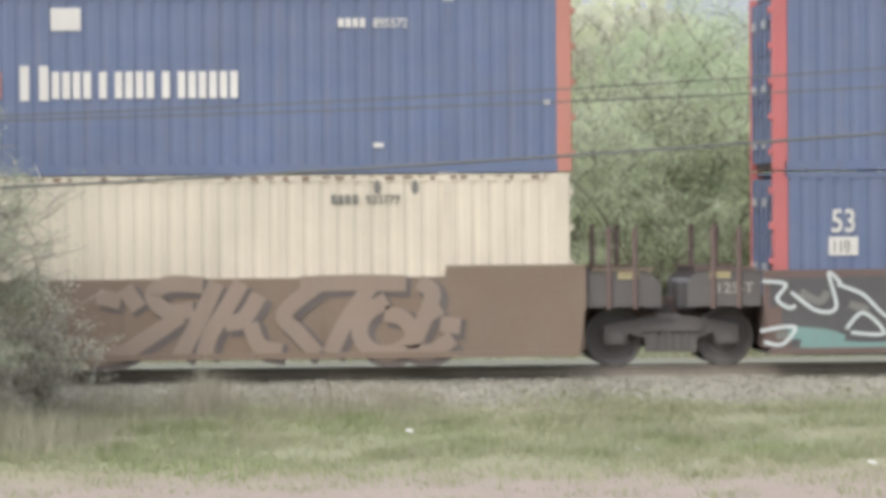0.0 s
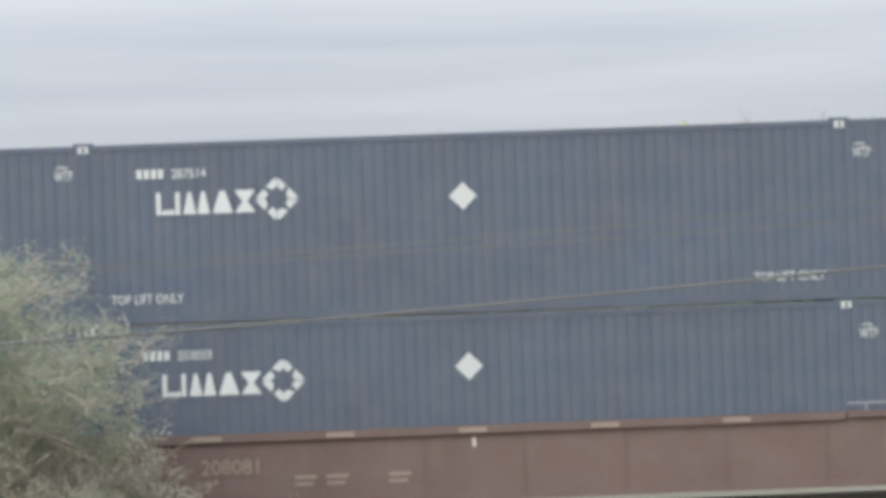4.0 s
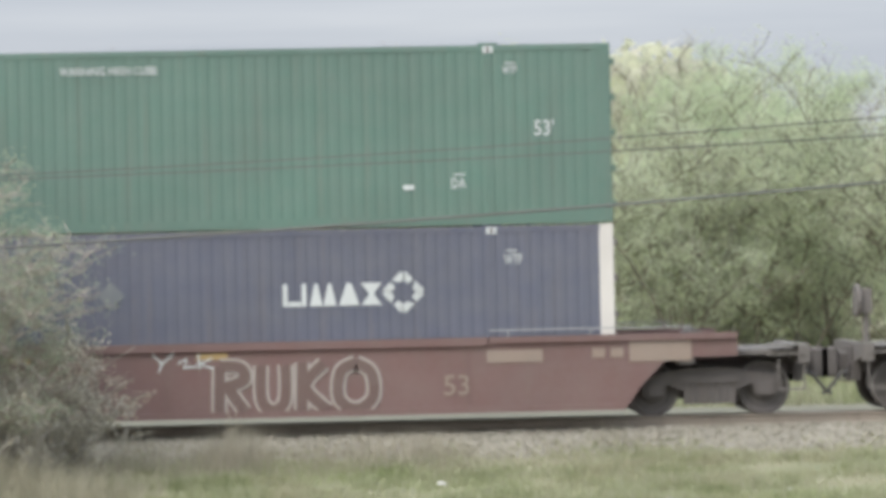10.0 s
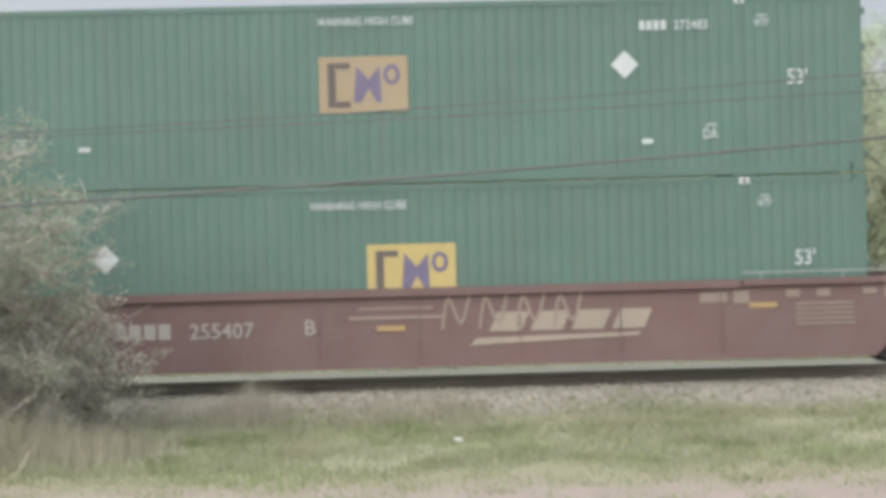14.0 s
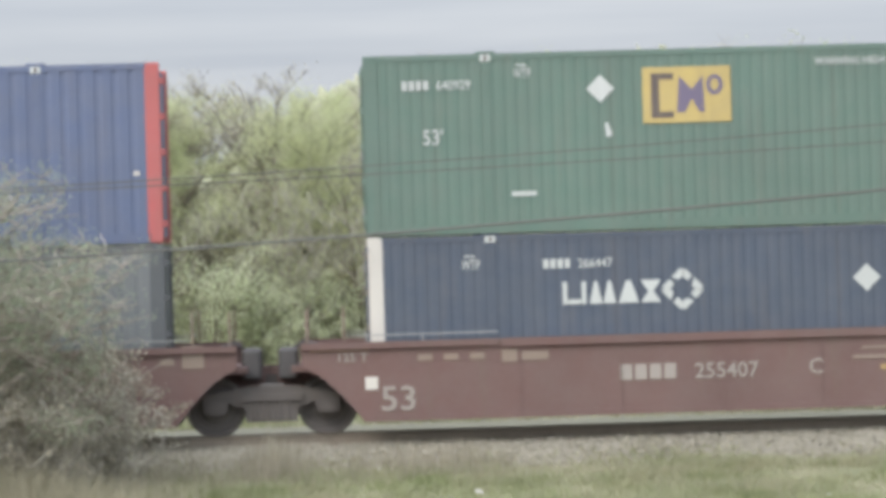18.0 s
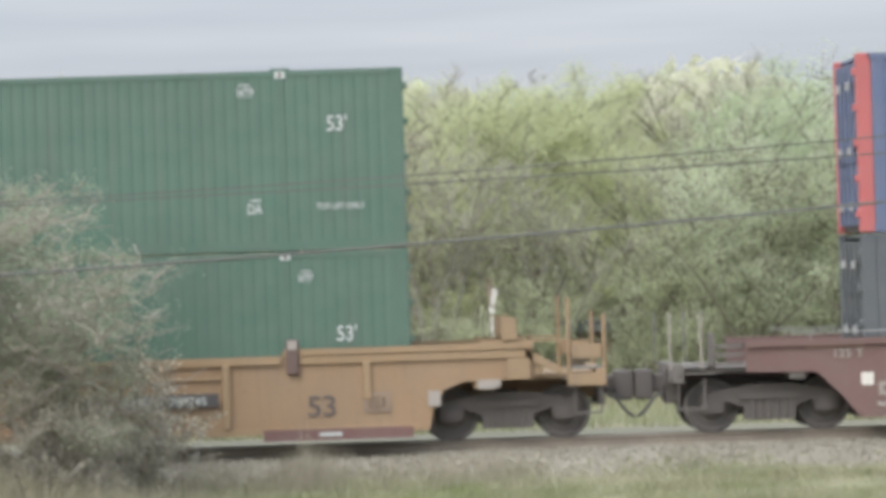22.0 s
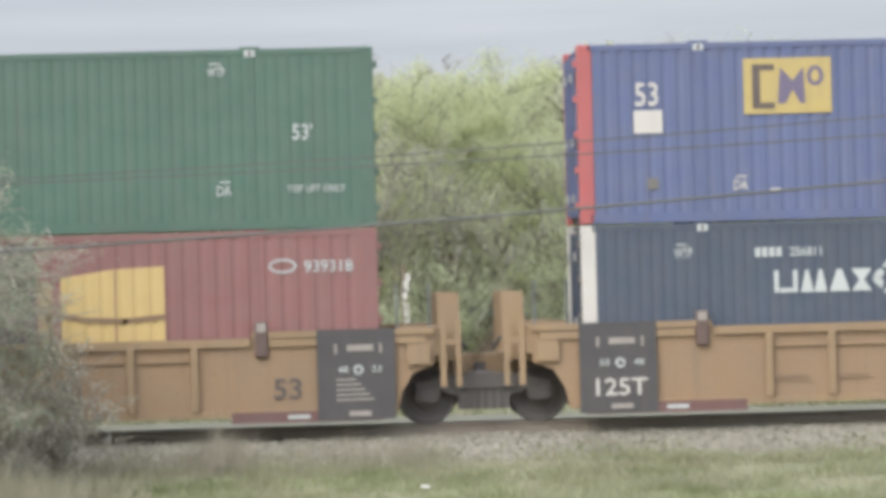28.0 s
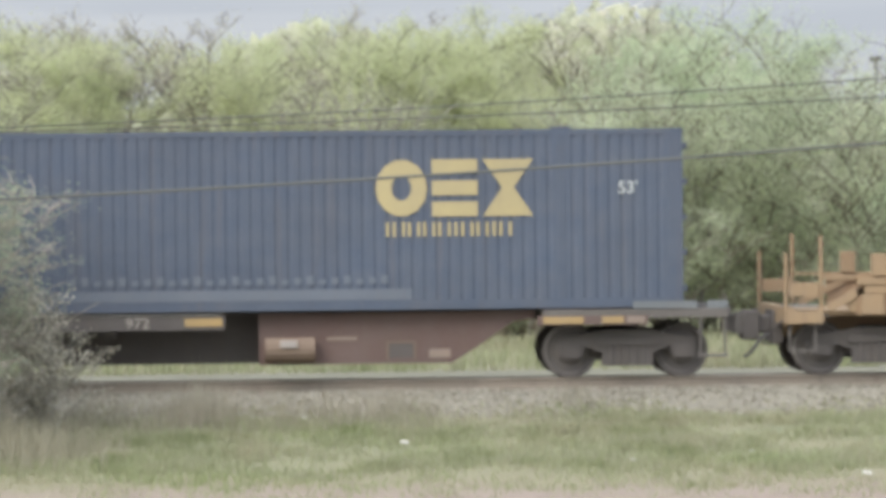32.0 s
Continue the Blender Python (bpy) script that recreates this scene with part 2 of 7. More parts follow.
BARKP = speckle("pale_grey_bark", lin(132, 130, 118), lin(162, 158, 146), 9)
BARK = speckle("grey_bark", lin(96, 90, 78), lin(122, 115, 101), 9)
LEAF_Y = island("yellow_green_leaf", [lin(187, 194, 150), lin(203, 209, 167), lin(195, 201, 158), lin(208, 210, 180)], through_light=0.6)
LEAF_G = island("green_leaf", [lin(182, 196, 160), lin(200, 211, 176), lin(190, 204, 168), lin(205, 211, 185)], through_light=0.62)
# shrub and undergrowth leaves painted lighter to offset shade low in the wood
LEAF_S = island("lightened_sage_leaf", [lin(190, 201, 168), lin(206, 214, 182), lin(198, 207, 174), lin(212, 215, 192)], through_light=0.66)
LEAF_U = island("lightened_undergrowth_leaf", [lin(190, 199, 164), lin(206, 213, 180), lin(198, 206, 172), lin(211, 212, 188)], through_light=0.62)
LEAF_B = island("brown_weed_leaf", [lin(192, 185, 164), lin(210, 203, 184), lin(200, 196, 174), lin(220, 213, 198)], through_light=0.55)
LEAF_N = island("grey_green_leaf", [lin(151, 164, 136), lin(168, 178, 151), lin(159, 171, 143), lin(181, 184, 162)], through_light=0.56)
# colour lightened to fill the shaded gaps behind the nearer trees
LEAF_F = island("lightened_far_leaf", [lin(192, 196, 170), lin(208, 209, 184), lin(200, 202, 178), lin(213, 209, 194)], through_light=0.5)
LEAF_T = island("pale_spring_leaf", [lin(172, 169, 154), lin(195, 190, 174), lin(184, 183, 158), lin(208, 202, 188)], through_light=0.5)
WOODT = speckle("tie_timber", lin(112, 102, 92), lin(142, 130, 118), 7)
WIREM = paint("weathered_cable", lin(100, 103, 97), rough=0.75, grime=0.1, dust_veil=0.1)
POLEM = speckle("pole_timber", lin(104, 92, 80), lin(134, 120, 104), 6)


# ---- mesh helpers ----
def box(bm, x0, x1, y0, y1, z0, z1):
    v = [bm.verts.new(p) for p in ((x0, y0, z0), (x1, y0, z0), (x1, y1, z0), (x0, y1, z0),
                                   (x0, y0, z1), (x1, y0, z1), (x1, y1, z1), (x0, y1, z1))]
    for f in ((3, 2, 1, 0), (4, 5, 6, 7), (0, 1, 5, 4), (1, 2, 6, 5), (2, 3, 7, 6), (3, 0, 4, 7)):
        bm.faces.new([v[i] for i in f])


def cbox(x0, x1, y0, y1, z0, z1, bevel=0.0):
    bm = bmesh.new()
    box(bm, x0, x1, y0, y1, z0, z1)
    if bevel:
        bmesh.ops.bevel(bm, geom=bm.edges[:], offset=bevel, segments=1, affect="EDGES")
    return bm


def prism(bm, pts, y0, y1):
    """The outline pts in x and z, from y0 to y1."""
    a = [bm.verts.new((x, y0, z)) for x, z in pts]
    b = [bm.verts.new((x, y1, z)) for x, z in pts]
    k = len(pts)
    bm.faces.new(a)
    bm.faces.new(b[::-1])
    for i in range(k):
        bm.faces.new((a[i], b[i], b[(i + 1) % k], a[(i + 1) % k]))
    bmesh.ops.recalc_face_normals(bm, faces=bm.faces[:])


def tube(bm, p, q, r0, r1=None, sides=8, caps=True):
    p, q = Vector(p), Vector(q)
    r1 = r0 if r1 is None else r1
    d = (q - p).normalized()
    u = d.orthogonal().normalized()
    w = d.cross(u)
    ring = []
    for c, r in ((p, r0), (q, r1)):
        ring.append([bm.verts.new(c + (u * math.cos(6.2832 * i / sides) + w * math.sin(6.2832 * i / sides)) * r) for i in range(sides)])
    for i in range(sides):
        j = (i + 1) % sides
        bm.faces.new((ring[0][i], ring[0][j], ring[1][j], ring[1][i]))
    if caps:
        bm.faces.new(ring[0][::-1])
        bm.faces.new(ring[1])


def mesh_of(name, bm, mat, smooth=False):
    me = bpy.data.meshes.new(name)
    bm.to_mesh(me)
    bm.free()
    me.materials.append(mat)
    if smooth:
        for f in me.polygons:
            f.use_smooth = True
    return me


def part(name, bm, mat=None, parent=None, label="", smooth=False):
    """One mesh object under a thing or a part. bm may be a finished mesh too."""
    me = bm if isinstance(bm, bpy.types.Mesh) else mesh_of(name, bm, mat, smooth)
    ob = new(name, me)
    ob.parent = parent
    if label:
        ob["label"] = label
    return ob


def thing(name, label, category, group="", kind=""):
    return tagged(new(name), label, category, group, kind)


def raw(name, verts, faces, mat):
    me = bpy.data.meshes.new(name)
    me.from_pydata(verts, [], faces)
    me.materials.append(mat)
    return me


CACHE = {}


def cached(key, make):
    if key not in CACHE:
        CACHE[key] = make()
    return CACHE[key]


def text_mesh(body, size, mat, squeeze=1.0):
    """Meshes of the single letters in the plane x, z, facing -y, with the lower left corner of the line at the origin."""
    def make():
        cu = bpy.data.curves.new("lettering", "FONT")
        cu.body, cu.size, cu.extrude, cu.offset = body, size * 1.38, 0.002, size * 0.016
        cu.resolution_u = 3
        ob = bpy.data.objects.new("lettering", cu)
        me = bpy.data.meshes.new_from_object(ob)
        bpy.data.objects.remove(ob)
        co = np.empty(len(me.vertices) * 3, "f")
        me.vertices.foreach_get("co", co)
        co = co.reshape(-1, 3)
        co[:, 0] -= co[:, 0].min()
        co = np.stack([co[:, 0] * squeeze, -co[:, 2] * 1.0, co[:, 1]], 1)
        me.vertices.foreach_set("co", co.ravel())
        bm = bmesh.new()
        bm.from_mesh(me)
        bpy.data.meshes.remove(me)
        return [mesh_of("lettering", q, mat) for q in pieces(bm)]
    return cached(("text", body, size, mat.name, squeeze), make)


def flat(bm, pts, y, t=0.004):
    """A thin plate with the outline pts (x, z) on the plane y, towards -y."""
    prism(bm, pts, y - t, y)


def ring_plate(bm, cx, cz, rx, rz, thick, y, sides=10, t=0.004, turn=0.0):
    """A closed flat ring on the plane y, towards -y."""
    loops = []
    for k, yy in ((0, y - t), (thick, y - t), (thick, y), (0, y)):
        loops.append([bm.verts.new((cx + (rx - k) * math.cos(turn + 6.28318 * i / sides), yy, cz + (rz - k) * math.sin(turn + 6.28318 * i / sides))) for i in range(sides)])
    for a, b in zip(loops, loops[1:] + loops[:1]):
        for i in range(sides):
            bm.faces.new((a[i], a[(i + 1) % sides], b[(i + 1) % sides], b[i]))
    bmesh.ops.recalc_face_normals(bm, faces=bm.faces[:])


def pieces(bm):
    """Splits a bmesh into its loose pieces."""
    bm.verts.index_update()
    left, out = set(bm.verts), []
    while left:
        stack_, group = [left.pop()], []
        while stack_:
            v = stack_.pop()
            group.append(v)
            for e in v.link_edges:
                w = e.other_vert(v)
                if w in left:
                    left.discard(w)
                    stack_.append(w)
        out.append(group)
    out.sort(key=lambda g: min(v.index for v in g))
    res = []
    for g in out:
        q = bmesh.new()
        m = {v: q.verts.new(v.co) for v in g}
        for f in {f for v in g for f in v.link_faces}:
            q.faces.new([m[v] for v in f.verts])
        bmesh.ops.recalc_face_normals(q, faces=q.faces[:])
        res.append(q)
    bm.free()
    return res


def rect(bm, x0, x1, z0, z1, y, t=0.004):
    flat(bm, [(x0, z0), (x1, z0), (x1, z1), (x0, z1)], y, t)


def blocks(bm, code, x, z, w, h, gap, y, thick):
    """A brand word as plain shapes: o ring, x hourglass, v wedge, h two bars, n block, i bar."""
    for k in code:
        if k == "o":
            ring_plate(bm, x + w / 2, z + h / 2, w / 2, h / 2, thick, y, 10)
        elif k == "x":
            flat(bm, [(x, z), (x + w, z), (x + w * 0.62, z + h / 2), (x + w, z + h), (x, z + h), (x + w * 0.38, z + h / 2)], y)
        elif k == "v":
            flat(bm, [(x, z), (x + w, z), (x + w * 0.62, z + h), (x + w * 0.38, z + h)], y)
        elif k == "h":
            rect(bm, x, x + thick, z, z + h, y)
            rect(bm, x + w - thick, x + w, z, z + h, y)
        elif k == "u":
            rect(bm, x, x + thick, z, z + h, y)
            rect(bm, x + w - thick, x + w, z, z + h, y)
            rect(bm, x + thick + 0.01, x + w - thick - 0.01, z, z + thick, y)
        elif k == "t":
            rect(bm, x, x + w, z + h - thick, z + h, y)
            rect(bm, x + w / 2 - thick / 2, x + w / 2 + thick / 2, z, z + h - thick - 0.008, y)
        elif k == "n":
            rect(bm, x, x + w, z, z + h, y)
        elif k == "i":
            rect(bm, x + w / 2 - thick / 2, x + w / 2 + thick / 2, z, z + h, y)
        x += w + gap
    return x


# ---- ground, road and track ----
def build_setting():
    prof = [(-600, -0.18), (20, -0.18), (33.6, -0.18), (41.7, -0.18), (43.6, 0.0), (44.6, 0.07), (46, 0.17), (48, 0.3), (50, 0.42),
            (51.6, 0.52), (55.9, 0.66), (56.6, 0.76), (60, 0.74), (75, 0.72), (110, 0.9), (400, 1.0), (4000, 1.0)]
    xs = [-4000, -400, -60] + list(range(-24, 37, 3)) + [60, 400, 4000]
    verts, faces = [], []
    for i, (y, z) in enumerate(prof):
        for x in xs:
            near = 44 < y < 51 and -60 < x < 60
            verts.append((x, y, z + (0.06 * noise.noise((x * 0.3, y * 0.4, 0)) if near else 0)))
    w = len(xs)
    for i in range(len(prof) - 1):
        for j in range(w - 1):
            a = i * w + j
            faces.append((a, a + 1, a + w + 1, a + w))
    g = part("ground", raw("ground", verts, faces, GROUND), None)
    tagged(g, "grassy verge and sandy roadside reaching to the woods", "ground", kind="structure")
    bm = cbox(-900, 900, 33.9, 41.6, -0.24, -0.16)
    tagged(part("road", bm, ASPHALT), "worn grey asphalt road beside the railway", "road", kind="structure")
    # ballast bed with sloped shoulders
    verts, faces = [], []
    sec = [(51.3, 0.44), (51.9, 0.62), (52.5, 0.83), (52.75, 0.87), (55.25, 0.87), (55.7, 0.84), (56.4, 0.7)]
    xs = [-900, -30] + [-24 + 0.5 * k for k in range(125)] + [60, 900]
    for x in xs:
        for k, (y, z) in enumerate(sec):
            j = 0.05 * noise.noise((x * 1.7, y * 3, 4)) if abs(x) < 55 else 0
            verts.append((x, y + j, z + j * 0.8))
    w = len(sec)
    for i in range(len(xs) - 1):
        for j in range(w - 1):
            a = i * w + j
            faces.append((a, a + w, a + w + 1, a + 1))
    tagged(part("ballast_bed", raw("ballast_bed", verts, faces, BALLASTM)), "grey crushed stone bed under the rails", "ballast", kind="structure")
    track = tagged(new("track"), "steel rails on timber ties in grey ballast", "railway track", kind="structure")
    h = [(-0.07, 0.0), (0.07, 0.0), (0.07, 0.018), (0.012, 0.035), (0.012, 0.13), (0.037, 0.142), (0.037, 0.17), (0.028, 0.18),
         (-0.028, 0.18), (-0.037, 0.17), (-0.037, 0.142), (-0.012, 0.13), (-0.012, 0.035), (-0.07, 0.018)]
    for side in (-1, 1):
        bm = bmesh.new()
        y = TRACK + side * 0.755
        drop = 0.0 if side < 0 else 0.055
        a = [bm.verts.new((-900, y + p, RAIL - 0.18 - drop + q)) for p, q in h]
        b = [bm.verts.new((900, y + p, RAIL - 0.18 - drop + q)) for p, q in h]
        for i in range(len(h)):
            j = (i + 1) % len(h)
            bm.faces.new((a[i], a[j], b[j], b[i]))
        bm.faces.new(a)
        bm.faces.new(b[::-1])
        bmesh.ops.recalc_face_normals(bm, faces=bm.faces[:])
        part("rail", bm, RAILST if side < 0 else RAILPALE, track, "rusty rail with a dusty outer face" if side < 0 else "worn steel rail, painted pale against the shade under the cars")
    tie = mesh_of("tie", cbox(-0.11, 0.11, TRACK - 1.3, TRACK + 1.3, RAIL - 0.36, RAIL - 0.176, 0.012), WOODT)
    for k in range(-30, 46):
        part("tie", tie, None, track).location = (k * 0.53 + random.uniform(-0.03, 0.03), 0, random.uniform(-0.006, 0.0))


def scatter_stuff():
    rng = np.random.default_rng(5)
    # ballast stones
    base = np.array([(1, 0, -.3), (-.5, .9, -.2), (-.6, -.8, -.25), (.2, .1, .8), (.7, .7, .3), (-.9, .1, .4)])
    fc = [(0, 4, 3), (4, 1, 5), (4, 5, 3), (0, 3, 2), (3, 5, 2), (0, 1, 4), (1, 2, 5), (0, 2, 1)]
    verts, faces = [], []
    n = 15000
    xs = rng.uniform(-16, 24, n)
    ys = np.where(rng.random(n) < 0.8, rng.uniform(50.9, 53.05, n), rng.uniform(55.2, 56.8, n))
    for x, y in zip(xs, ys):
        z = np.interp(y, (50.9, 51.3, 51.9, 52.5, 52.75, 55.25, 55.7, 56.4, 57), (.42, .44, .62, .83, .87, .87, .84, .74, .74))
        s = rng.uniform(0.025, 0.055)
        a = rng.uniform(0, 6.28)
        c, d = math.cos(a), math.sin(a)
        p = base * s * rng.uniform(0.7, 1.3, (6, 3))
        k = len(verts)
        verts += [(x + q[0] * c - q[1] * d, y + q[0] * d + q[1] * c, z + q[2]) for q in p]
        faces += [(k + f[0], k + f[1], k + f[2]) for f in fc]
    tagged(part("ballast_stones", raw("ballast_stones", verts, faces, STONES)), "loose grey crushed stones along the rails", "gravel", kind="stuff")

    def blades(name, label, mat, n, x0, x1, y0, y1, h0, h1, ground, clump, width=0.012):
        verts, faces = [], []
        made = 0
        while made < n:
            x, y = rng.uniform(x0, x1), rng.uniform(y0, y1)
            if clump(x, y) < rng.random():
                continue
            made += 1
            h = rng.uniform(h0, h1) * (0.5 + 0.7 * clump(x, y))
            a, lean = rng.uniform(0, 6.28), rng.normal(0, 0.3) * h
            wx, wy = math.cos(a) * width, math.sin(a) * width
            z = ground(y)
            k = len(verts)
            lx, ly = lean * math.cos(a + 1) * 1.8, lean * math.sin(a + 1) * 1.8
            verts += [(x - wx, y - wy, z - 0.03), (x + wx, y + wy, z - 0.03), (x + lx * 0.4 + wx * 0.8, y + ly * 0.4 + wy * 0.8, z + h * 0.6),
                      (x + lx * 0.4 - wx * 0.8, y + ly * 0.4 - wy * 0.8, z + h * 0.6), (x + lx, y + ly, z + h)]
            faces += [(k, k + 1, k + 2, k + 3), (k + 3, k + 2, k + 4)]
        tagged(part(name, raw(name, verts, faces, mat)), label, "grass", kind="stuff")

    def zground(y):
        return float(np.interp(y, (42.8, 43.6, 46, 48, 50, 51.6, 52.4, 56.4, 60, 75, 110), (-.08, .0, .17, .3, .42, .5, .78, .74, .74, .72, .9)))

    def patch(x, y):
        ragged = 0.9 * noise.noise((x * 0.5, y * 0.5, 9)) + 0.5 * noise.noise((x * 1.9, y * 1.9, 2))
        edge = min(1, max(0, (y - 43.0 + ragged) / 3.2)) ** 1.8 * min(1, max(0, (52.3 - y) / 1.1))
        return max(0.12, min(1, 0.55 + 1.1 * noise.noise((x * 0.45, y * 0.7, 1)) + 0.6 * noise.noise((x * 1.6, y * 2.2, 4)))) * edge

    blades("verge_grass", "green and straw-tinged long grass on the verge", BLADES, 105000, -15, 21, 42.8, 52.2, 0.05, 0.19, zground, patch, 0.011)
    blades("dry_weeds", "dry brown weed stalks among the grass by the track", STRAW, 9000, -15, 16, 49.4, 52.4, 0.1, 0.42, zground,
           lambda x, y: max(0.06, min(1, 0.3 - x * 0.05 + 0.9 * noise.noise((x * 0.7, y, 7)))), 0.006)
    blades("weed_fringe", "dry weeds round the verge trees", STRAW, 11000, -12, -2, 45.8, 51.2, 0.25, 0.95, zground, lambda x, y: math.exp(-((x + 6.2) / 2.7) ** 2 - ((y - 47.6) / 1.2) ** 2), 0.007)
    def stalks(x, y):
        tall = 0.75 * math.exp(-((x + 9) / 6.0) ** 2) + 0.8 * math.exp(-((x + 1.1) / 0.5) ** 2) + 0.35 * math.exp(-((x - 1.6) / 0.9) ** 2)
        return max(0.02, min(1, tall * (0.75 + 1.1 * noise.noise((x * 1.3, y * 1.5, 11)))))
    blades("roadside_weeds", "sparse low weeds on the sandy roadside", BLADES, 5200, -13, 16, 42.3, 45.2, 0.03, 0.12, zground,
           lambda x, y: max(0.05, min(1, 0.25 + 1.3 * noise.noise((x * 1.1, y * 1.6, 21)))), 0.009)
    blades("tall_stalks", "tall thin dry stalks standing before the ballast", STALK, 5500, -14, 6, 49.9, 51.9, 0.3, 0.85, zground, stalks, 0.005)
    blades("far_grass", "tall grass behind the railway", BLADES, 26000, -14, 22, 61.4, 74, 0.12, 0.42, zground,
           lambda x, y: max(0.15, min(1, 0.7 + noise.noise((x * 0.3, y * 0.3, 3)))), 0.02)
    # scraps of litter
    litter = mesh_of("paper_scrap", cbox(-0.07, 0.07, -0.05, 0.05, 0, 0.05, 0.02), WHITE)
    for i, (x, y, s) in enumerate(((2.02, 48.0, 1.0), (5.15, 45.9, 0.9), (6.95, 46.6, 0.7), (-3.85, 51.0, 0.7), (0.6, 51.2, 0.5), (8.2, 44.4, 1.1))):
        o = tagged(part("paper_scrap", litter), "crumpled white paper scrap lying in the grass", "litter", "litter on the verge")
        o.location, o.scale, o.rotation_euler = (x, y, zground(y) + 0.1), (s * 0.9, s, s * 0.45), (0.2, 0.15, i * 1.3)


# ---- containers ----
LEN, WID, HIG = 16.15, 2.59, 2.896
FACE = -WID / 2 - 0.002


def corrugated(key, mat, x0, x1, z0, z1, pitch, depth=0.016):
    """A corrugated wall in the plane x, z; its crests face -y at y = 0."""
    def make():
        k = max(1, round((x1 - x0) / pitch))
        p = (x1 - x0) / k
        line = []
        for i in range(k):
            a = x0 + i * p
            line += [(a, depth), (a + p * 0.2, depth), (a + p * 0.36, 0), (a + p * 0.84, 0)]
        line.append((x1, depth))
        v = [(x, y, z) for z in (z0, z1) for x, y in line]
        m = len(line)
        f = [(i, i + 1, m + i + 1, m + i) for i in range(m - 1)]
        return raw("wall", v, f, mat)
    return cached(("wall", key, mat.name), make)


def container(x, z, label, group, skin, post=None, pitch=0.19, patches=(), caps=True, tall=HIG):
    """A 53-foot box: corrugated walls, frame rails, posts at the ends and at the inner lift points, castings, doors, roof."""
    c = thing("shipping_container", label, "container", group)
    h = LEN / 2
    post = post or skin
    zs = (0.15, tall - 0.1)
    cuts = sorted([(-h + 0.2, h - 0.2, skin)] if not patches else list(patches))
    for x0, x1, m in cuts:
        x0, x1 = max(x0, -h + 0.2), min(x1, h - 0.2)
        part("side_wall", corrugated((round(x0, 2), round(x1, 2), pitch, tall), m, x0, x1, *zs, pitch, 0.008 if pitch < 0.2 else 0.016), m, c).location = (0, -WID / 2 + 0.008, 0)
    far = part("side_wall", corrugated((round(-h + 0.2, 2), round(h - 0.2, 2), pitch, tall), skin, -h + 0.2, h - 0.2, *zs, pitch, 0.008 if pitch < 0.2 else 0.016), skin, c)
    far.location, far.rotation_euler = (0, WID / 2 - 0.008, 0), (0, 0, math.pi)
    key = (skin.name, tall)

    def rails(zz, t):
        bm = bmesh.new()
        box(bm, -h + 0.18, h - 0.18, -0.05, 0.05, zz, zz + t)
        return bm
    for s in (-1, 1):
        part("bottom_rail", cached(("br", key), lambda: mesh_of("bottom_rail", rails(0, 0.155), skin)), skin, c).location = (0, s * (WID / 2 - 0.05), 0)
        part("top_rail", cached(("tr", key), lambda: mesh_of("top_rail", rails(tall - 0.105, 0.1), skin)), skin, c).location = (0, s * (WID / 2 - 0.05), 0)
    pm = cached(("post", post.name, tall), lambda: mesh_of("corner_post", cbox(-0.12, 0.12, -0.09, 0.09, 0, tall - 0.002, 0.012), post))
    im = cached(("ipost", skin.name, tall), lambda: mesh_of("lift_post", cbox(-0.07, 0.07, -0.03, 0.03, 0.0, tall - 0.004, 0.008), skin))
    cm = cached(("cast", caps), lambda: mesh_of("corner_casting", cbox(-0.09, 0.09, -0.05, 0.05, -0.06, 0.06, 0.012), DULLWHITE if caps else STEEL))
    tm = cached(("topcast", skin.name), lambda: mesh_of("lift_casting", cbox(-0.16, 0.16, -0.08, 0.08, 0, 0.035, 0.01), skin))
    for sx in (-1, 1):
        for sy in (-1, 1):
            part("corner_post", pm, post, c).location = (sx * (h - 0.12), sy * (WID / 2 - 0.09), 0)
            part("lift_post", im, skin, c).location = (sx * 6.1, sy * (WID / 2 - 0.031), 0)
            o = part("lift_casting", tm, skin, c)
            o.location = (sx * 6.1, sy * (WID / 2 - 0.09), tall - 0.002)
        if caps:
            o = part("corner_casting", cm, WHITE, c, "white-painted lift casting")
            o.location = (sx * 6.1, -WID / 2 + 0.045, tall - 0.075)
            # dark patch set proud, painting the shade inside the casting's hole
            part("slot_patch", cached(("slot_patch",), lambda: mesh_of("slot_patch", cbox(-0.025, 0.025, -0.053, -0.047, -0.035, 0.035, 0.002), INK)), INK, o)
    hm = cached(("hinge", post.name), lambda: mesh_of("hinge", cbox(-0.045, 0.045, -0.03, 0.03, -0.055, 0.055, 0.01), STEEL if post is WHITE else post))
    for sx in (-1, 1):
        for k in range(5):
            part("hinge", hm, None, c).location = (sx * (h + 0.02), -WID / 2 + 0.06, 0.3 + k * (tall - 0.6) / 4)
    # roof and floor
    part("roof", cached(("roof", key), lambda: mesh_of("roof", cbox(-h + 0.1, h - 0.1, -WID / 2 + 0.06, WID / 2 - 0.06, tall - 0.06, tall - 0.02), skin)), skin, c)
    part("floor", cached(("floor",), lambda: mesh_of("floor", cbox(-h + 0.1, h - 0.1, -WID / 2 + 0.06, WID / 2 - 0.06, 0.02, 0.12), STEEL)), STEEL, c)
    # front wall (right end) and doors with lock rods (left end)
    fw = cached(("front", key), lambda: mesh_of("end_wall", cbox(h - 0.1, h - 0.05, -WID / 2 + 0.17, WID / 2 - 0.17, 0.1, tall - 0.08), skin))
    part("end_wall", fw, skin, c)

    def door():
        bm = bmesh.new()
        box(bm, -h + 0.03, -h + 0.08, 0.01, WID / 2 - 0.17, 0.12, tall - 0.12)
        for k in range(5):
            zc = 0.35 + k * 0.52
